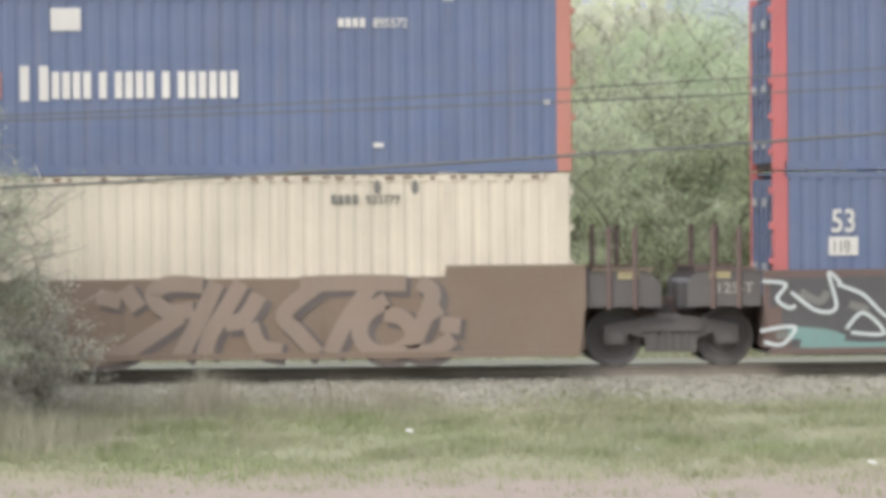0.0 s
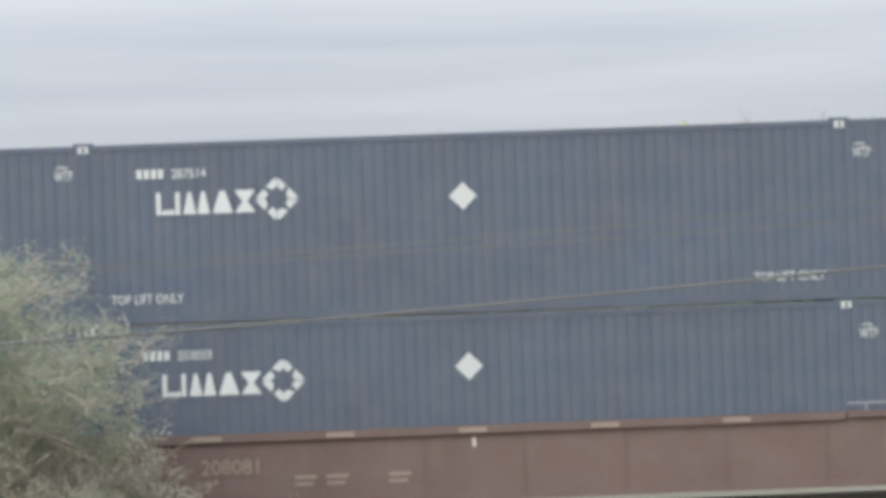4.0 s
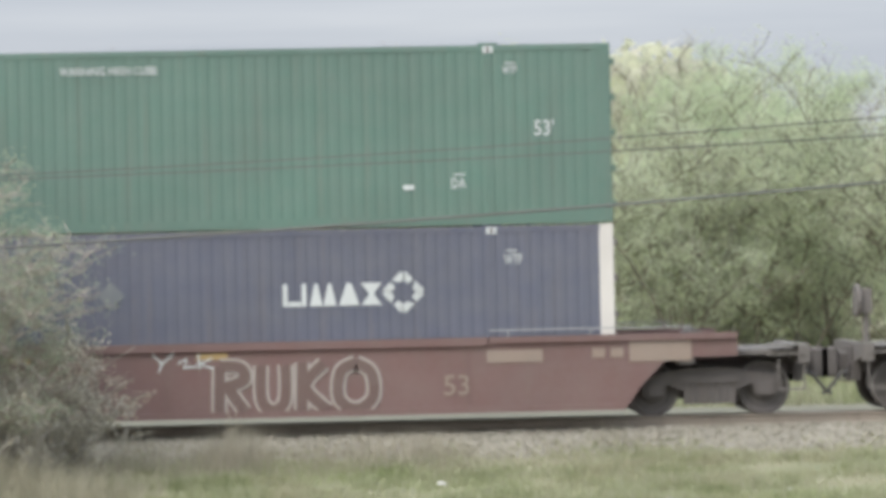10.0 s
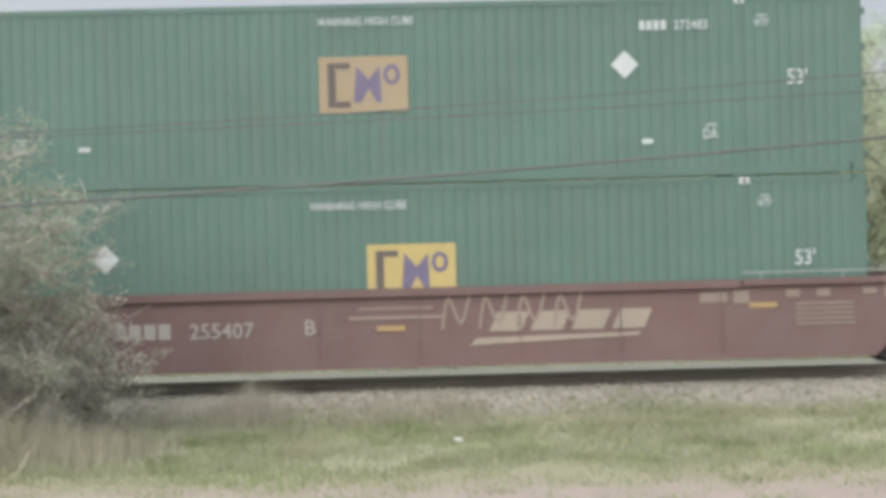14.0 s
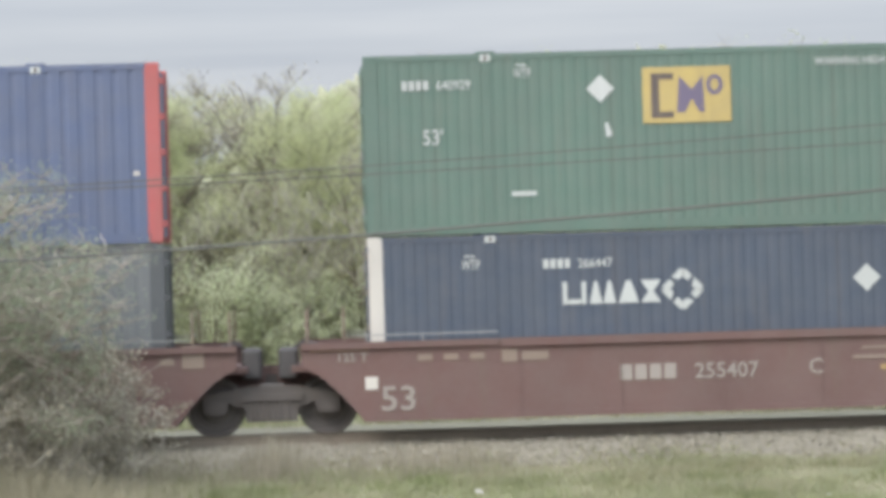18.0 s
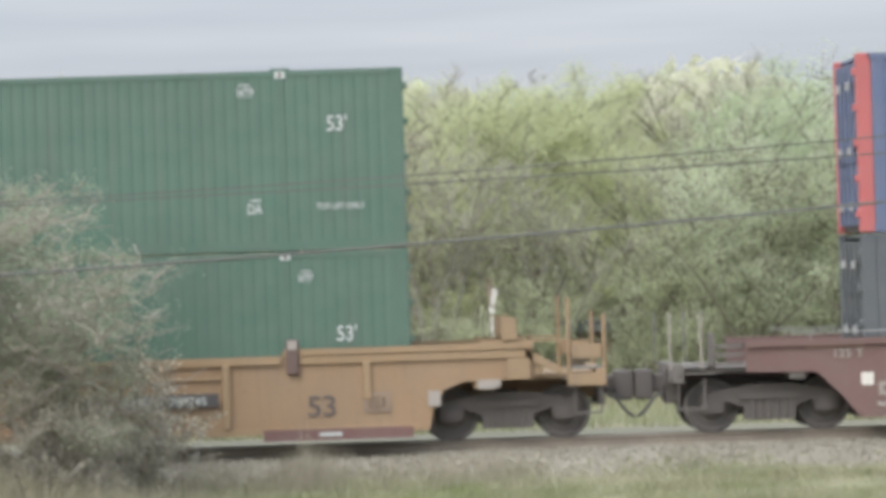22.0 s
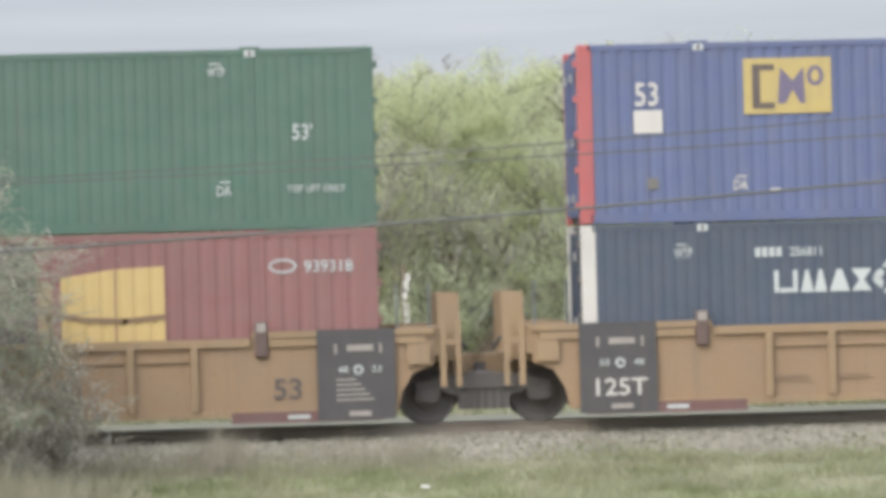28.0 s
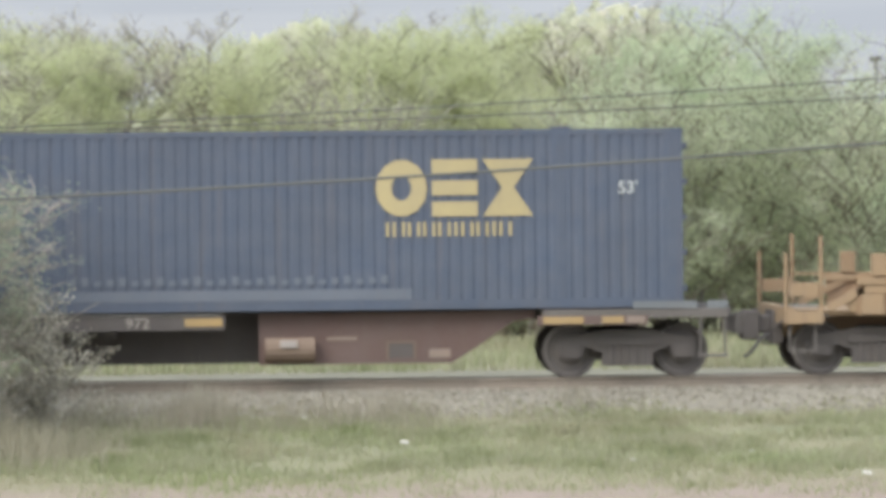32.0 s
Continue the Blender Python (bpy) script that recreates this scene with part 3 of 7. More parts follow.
            box(bm, -h + 0.005, -h + 0.03, 0.1, WID / 2 - 0.25, zc, zc + 0.22)
        return bm
    dm = cached(("door", key), lambda: mesh_of("door", door(), skin))
    metal = WHITE if post is WHITE else skin
    rm = cached(("rod", metal.name, tall), lambda: mesh_of("lock_rod", rod_bm(h, tall), metal))
    for s in (-1, 1):
        d = part("door", dm, skin, c)
        if s < 0:
            d.scale = (1, -1, 1)
        part("lock_rod", cached(("rod", skin.name, tall), lambda: mesh_of("lock_rod", rod_bm(h, tall), skin)), skin, d)
        q = part("lock_rod", rm if s > 0 else cached(("rod", skin.name, tall), None), skin, d)
        q.location = (0, 0.5, 0)
        for zc in (0.42, tall * 0.46, tall - 0.5):
            part("lock_bracket", cached(("bracket",), lambda: mesh_of("lock_bracket", cbox(-0.03, 0.03, -0.16, 0.16, -0.07, 0.07, 0.01), GALV)), GALV, d).location = (-h - 0.02, 0.55, zc)
    c.location = (x, TRACK, z)
    return c


def rod_bm(h, tall):
    bm = bmesh.new()
    tube(bm, (-h - 0.015, 0.25, 0.15), (-h - 0.015, 0.25, tall - 0.15), 0.02, sides=6)
    box(bm, -h - 0.03, -h + 0.02, 0.2, 0.42, 1.15, 1.2)
    return bm


def lx(d):
    return -LEN / 2 + d


def sign(c, name, mat, make, label=""):
    bm = bmesh.new()
    make(bm)
    return [part(name, q, mat, c, label) for q in pieces(bm)][0]


def letters(c, body, x, z, size, mat, squeeze=1.0, y=None):
    lab = "painted digit" if body.replace("'", "").isdigit() else "painted letter"
    for me in text_mesh(body, size, mat, squeeze):
        o = part("lettering", me, mat, c, lab)
        o.location = (x, FACE - 0.004 if y is None else y, z)
    return o


def marks(c, left, right, number, top=HIG, mat=None):
    """Small code marks. left, right: rows of (text, distance from that end, distance below the top, size)."""
    mat = mat or DULLWHITE
    for rows, from_right in ((left, False), (right, True)):
        for body, d, dz, size in rows:
            x = LEN / 2 - d if from_right else lx(d)
            if body == "-":
                sign(c, "code_bar", mat, lambda bm: rect(bm, x, x + size, top - dz - 0.06, top - dz + 0.01, FACE), "small painted code bar")
                continue
            short = body in ("WTP", "DA")
            letters(c, body, x, top - dz - size, size * (0.85 if short else 1), mat, {"WTP": 0.58, "DA": 0.72, "WARNING HIGH CUBE": 0.84, "TOP LIFT ONLY": 0.8, "53'": 0.84}.get(body, 1.0))
            if short:
                sign(c, "overline", mat, lambda bm: rect(bm, x + 0.04, x + 0.22, top - dz + 0.005, top - dz + 0.03, FACE))
    if number:
        digits, x, dz = number
        sign(c, "owner_code", mat, lambda bm: [rect(bm, x + k * 0.115, x + k * 0.115 + 0.085, top - dz - 0.15, top - dz, FACE) for k in range(4)], "painted owner code")
        letters(c, digits, x + 0.56, top - dz - 0.15, 0.15, mat, 0.9)


def hazard_diamond(c, x, dz, mat=DULLWHITE, top=HIG, s=0.225):
    sign(c, "placard", mat, lambda bm: flat(bm, [(x - s, top - dz), (x, top - dz - s), (x + s, top - dz), (x, top - dz + s)], FACE), "white diamond placard")


def sign_panel(c, x, dz, mat, h=0.9, top=HIG, ink=INK):
    """A framed company panel: one tall dark shape and two smaller purple ones."""
    w = 1.43
    p = sign(c, "company_panel", mat, lambda bm: rect(bm, x, x + w, top - dz - h, top - dz, FACE, 0.006), "framed company panel with dark and purple shapes")
    z1, z0 = top - dz - 0.1, top - dz - 0.82

    def tall(bm):
        rect(bm, x + 0.14, x + 0.27, z0, z1, FACE - 0.006)
        rect(bm, x + 0.275, x + 0.5, z1 - 0.1, z1, FACE - 0.006)
        rect(bm, x + 0.275, x + 0.5, z0, z0 + 0.1, FACE - 0.006)

    def small(bm):
        flat(bm, [(x + 0.55, z0 + 0.08), (x + 0.68, z0 + 0.08), (x + 0.8, z0 + 0.3), (x + 0.92, z0 + 0.08), (x + 1.0, z0 + 0.08), (x + 0.98, z1 - 0.05),
                  (x + 0.8, z0 + 0.45), (x + 0.6, z1 - 0.05)], FACE - 0.006)
        ring_plate(bm, x + 1.17, z1 - 0.2, 0.14, 0.17, 0.07, FACE - 0.006, 10)
    sign(p, "dark_mark", ink, tall)
    sign(p, "purple_mark", PURPLE, small)


def ring_logo(c, x, dz, mat=DULLWHITE, top=HIG):
    """The line mark: a row of plain white shapes and a ring of eight bars set on its corner."""
    z = top - dz - 0.18

    def word(bm):
        blocks(bm, "u", x, z, 0.38, 0.36, 0.05, FACE, 0.075)
        blocks(bm, "vv", x + 0.43, z, 0.21, 0.36, 0.01, FACE, 0.09)
        blocks(bm, "vx", x + 0.9, z, 0.33, 0.36, 0.03, FACE, 0.09)

    def ring(bm):
        cx, cz = x + 1.94, z + 0.2
        for k in range(4):
            a = math.pi / 2 * k
            ca, sa = math.cos(a), math.sin(a)
            for u0, u1 in ((0.03, 0.16), (0.19, 0.34)):
                q = [(u0, 0.37 - u0), (u1, 0.37 - u1), (u1 - 0.08, 0.24 - u1 + 0.05), (u0 - 0.04, 0.27 - u0 - 0.03)]
                flat(bm, [(cx + p * ca - r * sa, cz + p * sa + r * ca) for p, r in q], FACE)
    sign(c, "line_word", mat, word, "row of plain white shapes")
    sign(c, "ring_mark", mat, ring, "white broken diamond ring")


def big_word(c, x, dz, mat, sub, w=0.78, h=0.92, top=HIG):
    """Three large plain shapes with a row of small ones below."""
    z = top - dz - h

    def big(bm):
        ring_plate(bm, x + w / 2, z + h / 2, w / 2 + 0.03, h / 2, 0.26, FACE, 14)
        for q in (0, 0.37, 0.74):
            rect(bm, x + w + 0.1, x + 2 * w + 0.06, z + h * q, z + h * (q + 0.26), FACE)
        blocks(bm, "x", x + 2 * w + 0.14, z, w + 0.04, h, 0, FACE, 0.2)
    sign(c, "company_mark", mat, big, "three large company shapes")

    def small(bm):
        q = x + 0.12
        for k, g in enumerate("ihhhhihhih"):
            q = blocks(bm, g, q, z - 0.32, 0.2 if g != "i" else 0.08, 0.23, 0.045, FACE, 0.05)
    sign(c, "company_submark", sub, small, "row of small company shapes")


def stacktrain_marks(c, number, plate=True):
    z = HIG

    def serif_row(bm, x, code, big, w, h):
        z0 = z - 1.7
        blocks(bm, "h", x, z0, big, h * 1.3, 0, FACE, 0.15)
        blocks(bm, code, x + big + 0.05, z0 + 0.03, w, h, 0.045, FACE, w * 0.42)
    sign(c, "first_word", ORED, lambda bm: serif_row(bm, lx(5.2), "hhhh", 0.42, 0.3, 0.43), "row of orange-red company shapes")
    sign(c, "second_word", WHITE, lambda bm: serif_row(bm, lx(7.3), "hhihhihhh", 0.46, 0.29, 0.43), "row of white company shapes")

    def emblem(bm):
        cx, cz = lx(2.85), z - 0.77
        ring_plate(bm, cx, cz, 0.36, 0.38, 0.13, FACE, 4)
        rect(bm, cx - 0.08, cx + 0.1, cz - 0.16, cz + 0.16, FACE)
        for k in range(13):
            zz = cz - 0.37 + k * 0.06
            rect(bm, cx + 0.1 + abs(zz - cz) * -0.2 + (0.26 - abs(zz - cz) * 0.55 if abs(zz - cz) < 0.3 else 0), cx + 1.2 - abs(zz - cz) * 0.9, zz, zz + 0.022, FACE)
    sign(c, "emblem", WHITE, emblem, "white diamond with trailing stripes")
    letters(c, "53", lx(0.86), z - 1.0, 0.38, WHITE, 0.8)
    p = sign(c, "plate", WHITE, lambda bm: rect(bm, lx(0.82), lx(1.28), z - 1.43, z - 1.07, FACE), "white number plate")
    if plate:
        letters(p, "110", lx(0.88), z - 1.36, 0.22, GREYMARK, 0.75, FACE - 0.008)
    sign(c, "plate", WHITE, lambda bm: rect(bm, lx(7.8), lx(8.28), z - 0.58, z - 0.22, FACE), "white plate")
    sign(c, "small_label", GREYMARK, lambda bm: rect(bm, lx(0.98), lx(1.14), z - 2.36, z - 2.18, FACE), "faded square label")
    marks(c, [("DA", 2.4, 2.18, 0.2), ("-", 3.0, 2.42, 0.16)], [("-", 3.2, 2.42, 0.16), ("-", 0.45, 1.75, 0.1)], (number, lx(12.4), 0.4), mat=WHITE)


def scuff(c, d, dz):
    x, z = lx(d), HIG - dz
    sign(c, "paint_scuff", DULLWHITE, lambda bm: flat(bm, [(x, z - .14), (x + .1, z - .12), (x + .07, z - .02), (x + .03, z + .1), (x - .02, z + .08)], FACE), "bare pale scuff in the paint")


def green_marks(c, style, number, bars=True):
    """Codes of the green boxes; style 1: panel to the left; 2: older lettering; 3: panel near the middle; 4: lower box, panel low."""
    top = HIG
    if style == 1:
        sign_panel(c, lx(4.5), 0.3, YELLOW)
        hazard_diamond(c, lx(3.82), 0.62)
        marks(c, [("WTP", 2.42, 0.22, 0.19), ("53'", 0.94, 1.2, 0.25), *([("-", 2.35, 2.25, 0.4)] if bars else []), ("WARNING HIGH CUBE", 7.3, 0.2, 0.13)],
              [("WTP", 2.66, 0.25, 0.19), ("53'", 1.32, 1.22, 0.25), *([("-", 2.66, 2.24, 0.38)] if bars else [])], (number, lx(0.62), 0.42))
    elif style == 2:
        sign_panel(c, lx(4.5), 0.35, TANSIGN)
        hazard_diamond(c, lx(3.8), 1.05)
        marks(c, [("WTP", 1.5, 0.35, 0.16), ("53'", 0.94, 1.25, 0.25), ("DA", 2.42, 2.1, 0.2), ("-", 3.27, 2.2, 0.18), ("WARNING HIGH CUBE", 7.3, 0.25, 0.13)],
              [("WTP", 1.75, 0.32, 0.16), ("53'", 1.25, 1.22, 0.25), ("DA", 2.6, 2.1, 0.2), ("-", 3.38, 2.25, 0.18)], (number, lx(2.4), 0.38))
    elif style == 3:
        sign_panel(c, lx(7.37), 0.85, TANSIGN)
        hazard_diamond(c, LEN / 2 - 3.85, 1.08)
        marks(c, [("WTP", 1.5, 0.35, 0.16), ("53'", 0.98, 1.25, 0.25), ("DA", 2.45, 2.1, 0.2), ("-", 3.5, 2.22, 0.18), ("WARNING HIGH CUBE", 7.35, 0.22, 0.13)],
              [("WTP", 1.75, 0.35, 0.16), ("53'", 1.22, 1.2, 0.25), ("DA", 2.6, 2.1, 0.2), ("-", 3.6, 2.3, 0.18)], (number, LEN / 2 - 3.6, 0.38))
    else:
        sign_panel(c, lx(8.05 if style == 4 else 7.35), 0.96, YELLOW if style == 4 else TANSIGN)
        hazard_diamond(c, lx(3.86), 1.1)
        marks(c, [("WTP", 1.45, 0.4, 0.16), ("53'", 0.95, 1.21, 0.25), ("WARNING HIGH CUBE", 7.15, 0.26, 0.13)],
              [("WTP", 1.78, 0.34, 0.16), ("53'", 1.18, 1.2, 0.25)], (number, lx(2.32), 0.38))


def navy_marks(c, number, flip=False, lift=False, dull=False, dia=1.0):
    hazard_diamond(c, lx(8.05), dia, DULLWHITE if not dull else GREYP)
    if flip:
        ring_logo(c, LEN / 2 - 5.35, 1.05)
        marks(c, [("WTP", 1.5, 0.28, 0.2)], [("WTP", 1.78, 0.42, 0.2)], (number, lx(2.8), 0.42))
    else:
        ring_logo(c, lx(3.12), 0.98)
        marks(c, [("WTP", 1.5, 0.36, 0.2)], [("WTP", 1.78, 0.42, 0.2)], (number, lx(2.82), 0.42))
    if lift:
        marks(c, [("TOP LIFT ONLY", 2.35, 2.42, 0.15)], [("TOP LIFT ONLY", 3.45, 2.42, 0.15)], None)


LOW, UP = 1.3, 4.222
CARS = {}


def stack():
    """All boxes, from the head of the train to its tail."""
    up, lo = "boxes on top of the stacks", "boxes standing in the wells"
    out = []

    def add(*a, **k):
        c = container(*a, **k)
        out.append(c)
        return c
    # first stack: only its rear end comes into view
    c = add(127.36, UP, "blue corrugated shipping container with faded red corner posts", up, BLUE, REDPOST, 0.27)
    c = add(127.36, LOW, "blue corrugated shipping container with a white length mark", lo, BLUE, REDPOST, 0.27)
    letters(c, "53", lx(0.95), HIG - 0.98, 0.38, WHITE, 0.8)
    q = sign(c, "plate", WHITE, lambda bm: rect(bm, lx(0.9), lx(1.38), HIG - 1.36, HIG - 1.06, FACE), "white number plate")
    letters(q, "110", lx(0.98), HIG - 1.31, 0.2, GREYMARK, 0.75, FACE - 0.008)
    c = add(107.94, UP, "blue container with orange-red and white company shapes and faded orange posts", up, BLUE, ORANGEPOST, 0.27)
    stacktrain_marks(c, "895572", plate=False)
    c = add(107.9, LOW, "cream corrugated container with pale blue company shapes, rusty top edge", lo, CREAM, None, 0.27, caps=False)
    big_word(c, lx(2.66), 0.32, CSXBLUE, GREYMARK)
    marks(c, [], [], ("933777", lx(12.3), 0.32), mat=GREYMARK)
    rust = random.Random(12)
    for k in range(60):
        xx = lx(0.3 + k * 0.262 + rust.uniform(-.08, .08))
        w_, hh_ = rust.uniform(.04, .16), rust.uniform(.015, .07)
        sign(c, "rust_stain", RUST, lambda bm: rect(bm, xx, xx + w_, HIG - 0.02 - hh_, HIG - 0.02, FACE), "brown rust stain")
    for d in (2.55, 3.2, 13.05, 13.65):
        sign(c, "lift_pad", GREYMARK, lambda bm: flat(bm, [(lx(d) + .06 * math.cos(q * .785), HIG - .2 + .12 * math.sin(q * .785)) for q in range(8)], FACE), "grey worn lift pad")
    for up_, num in ((UP, "287514"), (LOW, "253033")):
        c = add(84.56, up_, "dark navy container with white end posts and white ring mark", up if up_ == UP else lo, NAVY, WHITE)
        navy_marks(c, num, lift=up_ == UP, dia=1.02 if up_ == UP else 0.84)
    c = add(61.22, UP, "green container with a yellow company panel near its rear", up, GREEN2)
    green_marks(c, 1, "641530")
    scuff(c, 7.95, 0.75)
    c = add(61.22, LOW, "navy container with white end posts under a green one", lo, NAVY, WHITE)
    navy_marks(c, "268928")
    c = add(37.95, UP, "green container with a tan company panel and white lift castings", up, GREEN)
    green_marks(c, 2, "278239")
    c = add(37.95, LOW, "violet navy container with white posts and ring mark near its front", lo, NAVY2, WHITE)
    navy_marks(c, "248280", flip=True, dull=True)
    c = add(14.4, UP, "green container with a tan company panel at mid length", up, GREEN)
    green_marks(c, 3, "272483")
    c = add(14.42, LOW, "green container with a yellow panel cut off by the car side", lo, GREEN)
    green_marks(c, 4, "248801")
    c = add(-4.9, UP, "ribbed green container with a bright yellow company panel", up, GREEN2)
    green_marks(c, 1, "640929")
    scuff(c, 3.9, 1.26)
    c = add(-4.9, LOW, "dark navy container with white posts in a red-brown well", lo, NAVY, WHITE)
    navy_marks(c, "266447", dia=0.86)
    c = add(-24.32, UP, "blue container with orange-red and white company shapes and red posts", up, BLUE, REDPOST, 0.27)
    stacktrain_marks(c, "895510")
    h = LEN / 2
    c = add(-24.32, LOW, "slate container patched grey and teal with pale yellow company shapes", lo, SLATE, None, 0.24, caps=False,
            patches=[(-h, lx(2.2), SLATE), (lx(2.2), lx(4.85), TEAL), (lx(4.85), h - 1.95, SLATE), (h - 1.95, h, GREYP)])
    big_word(c, h - 4.98, 0.52, PALEYEL, PALEYEL)
    q = sign(c, "code_plate", WHITE, lambda bm: rect(bm, lx(0.8), lx(1.22), HIG - 0.64, HIG - 0.42, FACE), "white owner code plate")
    letters(c, "930637", lx(1.27), HIG - 0.62, 0.17, DULLWHITE)
    marks(c, [("-", 0.9, 0.82, 0.7), ("-", 0.9, 1.0, 0.7)], [], None)
    c = add(-47.79, UP, "deep green container with a tan company panel", up, DGREEN)
    sign_panel(c, lx(4.5), 0.3, TANSIGN)
    hazard_diamond(c, lx(3.78), 0.62)
    marks(c, [("WTP", 2.4, 0.22, 0.19), ("53'", 0.92, 0.78, 0.25), ("TOP LIFT ONLY", 0.7, 2.2, 0.1), ("DA", 2.42, 2.05, 0.2), ("WARNING HIGH CUBE", 7.35, 0.2, 0.13)],
          [("WTP", 2.68, 0.24, 0.19), ("53'", 1.24, 0.74, 0.25), ("DA", 2.55, 2.1, 0.2), ("TOP LIFT ONLY", 1.44, 2.15, 0.1)], ("649587", lx(0.6), 0.38))
    c = add(-47.79, LOW, "deep green container with a pale yellow panel above the ochre well", lo, DGREEN)
    green_marks(c, 5, "208383")
    c = add(-67.27, UP, "bright blue container with yellow panel, red posts, painted-over patch", up, BLUE2, REDPOST, 0.24)
    sign_panel(c, lx(2.7), 0.28, YELLOW)
    letters(c, "53", lx(0.93), HIG - 1.0, 0.38, WHITE, 0.8)
    sign(c, "plate", WHITE, lambda bm: rect(bm, lx(0.9), lx(1.37), HIG - 1.45, HIG - 1.08, FACE), "white plate")
    sign(c, "plate", WHITE, lambda bm: rect(bm, h - 8.28, h - 7.8, HIG - 0.68, HIG - 0.32, FACE), "white plate")
    sign(c, "small_label", GREYMARK, lambda bm: rect(bm, lx(1.1), lx(1.28), HIG - 2.36, HIG - 2.18, FACE), "faded square label")
    marks(c, [("DA", 2.5, 2.2, 0.2), ("-", 3.1, 2.4, 0.16)], [("DA", 2.56, 2.25, 0.2), ("-", 3.05, 2.5, 0.16), ("-", 3.15, 0.5, 0.58)], None, mat=WHITE)
    c = add(-67.27, LOW, "dark navy container with white posts in an ochre well", lo, NAVY, WHITE)
    navy_marks(c, "256811")
    c = add(-86.71, UP + 0.06, "deep green container with a pale yellow company panel", up, DGREEN)
    green_marks(c, 1, "647017", False)
    marks(c, [("DA", 2.42, 2.05, 0.2), ("TOP LIFT ONLY", 0.7, 2.2, 0.12)], [("DA", 2.55, 2.15, 0.2), ("TOP LIFT ONLY", 1.42, 2.2, 0.12)], None)
    c = add(-86.71, LOW, "brick-red container with a dark patch and a yellow swoosh panel", lo, MAROON, None, 0.27, caps=False, tall=HIG + 0.06,
            patches=[(-h, lx(8.27), MAROON), (lx(8.27), lx(10.65), DMAROON), (lx(10.65), h, MAROON)])

    def swoosh(u0, u1, t0, t1):
        """Paint that follows the corrugation of the wall, from u0 to u1, its upper edge rising from t0 to t1."""
        x0, x1 = lx(10.65), h - 0.2
        k = round((x1 - x0) / 0.27)
        w_ = (x1 - x0) / k

        def make(bm):
            a, b = lx(u0), lx(u1)
            xs = sorted({a, b} | {x0 + (i + f) * w_ for i in range(k) for f in (0, 0.2, 0.36, 0.84) if a < x0 + (i + f) * w_ < b})
            cols = []
            for x in xs:
                y = -WID / 2 + 0.004 + 0.016 * float(np.interp((x - x0) / w_ % 1, (0, 0.2, 0.36, 0.84, 1), (1, 1, 0, 0, 1)))
                cols.append([bm.verts.new((x, y, z)) for z in (HIG - 1.78, HIG - t0 + (t0 - t1) * (x - a) / (b - a))])
            for m_, n_ in zip(cols, cols[1:]):
                bm.faces.new((m_[0], n_[0], n_[1], m_[1]))
        return make
    sign(c, "faded_panel", TANSIGN, swoosh(10.7, 10.93, 0.7, 0.68), "faded tan sliver of the company panel")
    sign(c, "yellow_panel", AMBERYEL, swoosh(11.94, 12.72, 0.5, 0.47), "pale yellow curved company panel")
    p = sign(c, "yellow_panel", AMBERYEL, swoosh(11.06, 11.92, 0.62, 0.5), "pale yellow curved company panel")
    sign(p, "brown_band", OCHREBAND, lambda bm: [flat(bm, [(lx(10.72 + q), HIG - 1.12 - d), (lx(11.42 + q), HIG - 1.12 - e), (lx(11.42 + q), HIG - 1.2 - e), (lx(10.72 + q), HIG - 1.2 - d)], FACE - 0.006)
                                          for q, d, e in ((0, 0, 0.14), (0.7, 0.14, 0.18), (1.3, 0.18, 0.12))])
    sign(c, "code_plate", DULLWHITE, lambda bm: ring_plate(bm, h - 1.53, HIG - 0.52, 0.23, 0.12, 0.04, FACE, 12), "outlined owner code")
    letters(c, "939318", h - 1.18, HIG - 0.62, 0.19, DULLWHITE)
    c = add(-107.6, 2.2, "navy container with large pale yellow company shapes riding alone", "single box", NAVY3, None, 0.2, caps=False)
    big_word(c, h - 4.95, 0.48, PALEYEL, PALEYEL)
    letters(c, "53'", h - 1.05, HIG - 1.05, 0.2, DULLWHITE)
    sign(c, "scuffed_panel", SCUFF, lambda bm: rect(bm, h - 10.2, h - 4.4, 0.16, 0.34, FACE), "scuffed pale strip")
    sign(c, "scuff_mark", SCUFF, lambda bm: [rect(bm, h - 10.1 + q * 0.2, h - 9.99 + q * 0.2, 0.42, 0.5 + 0.03 * (q % 3), FACE) for q in range(27)], "pale scuff on a rib")
    return out


# ---- rail cars ----
WHEELSETS = []


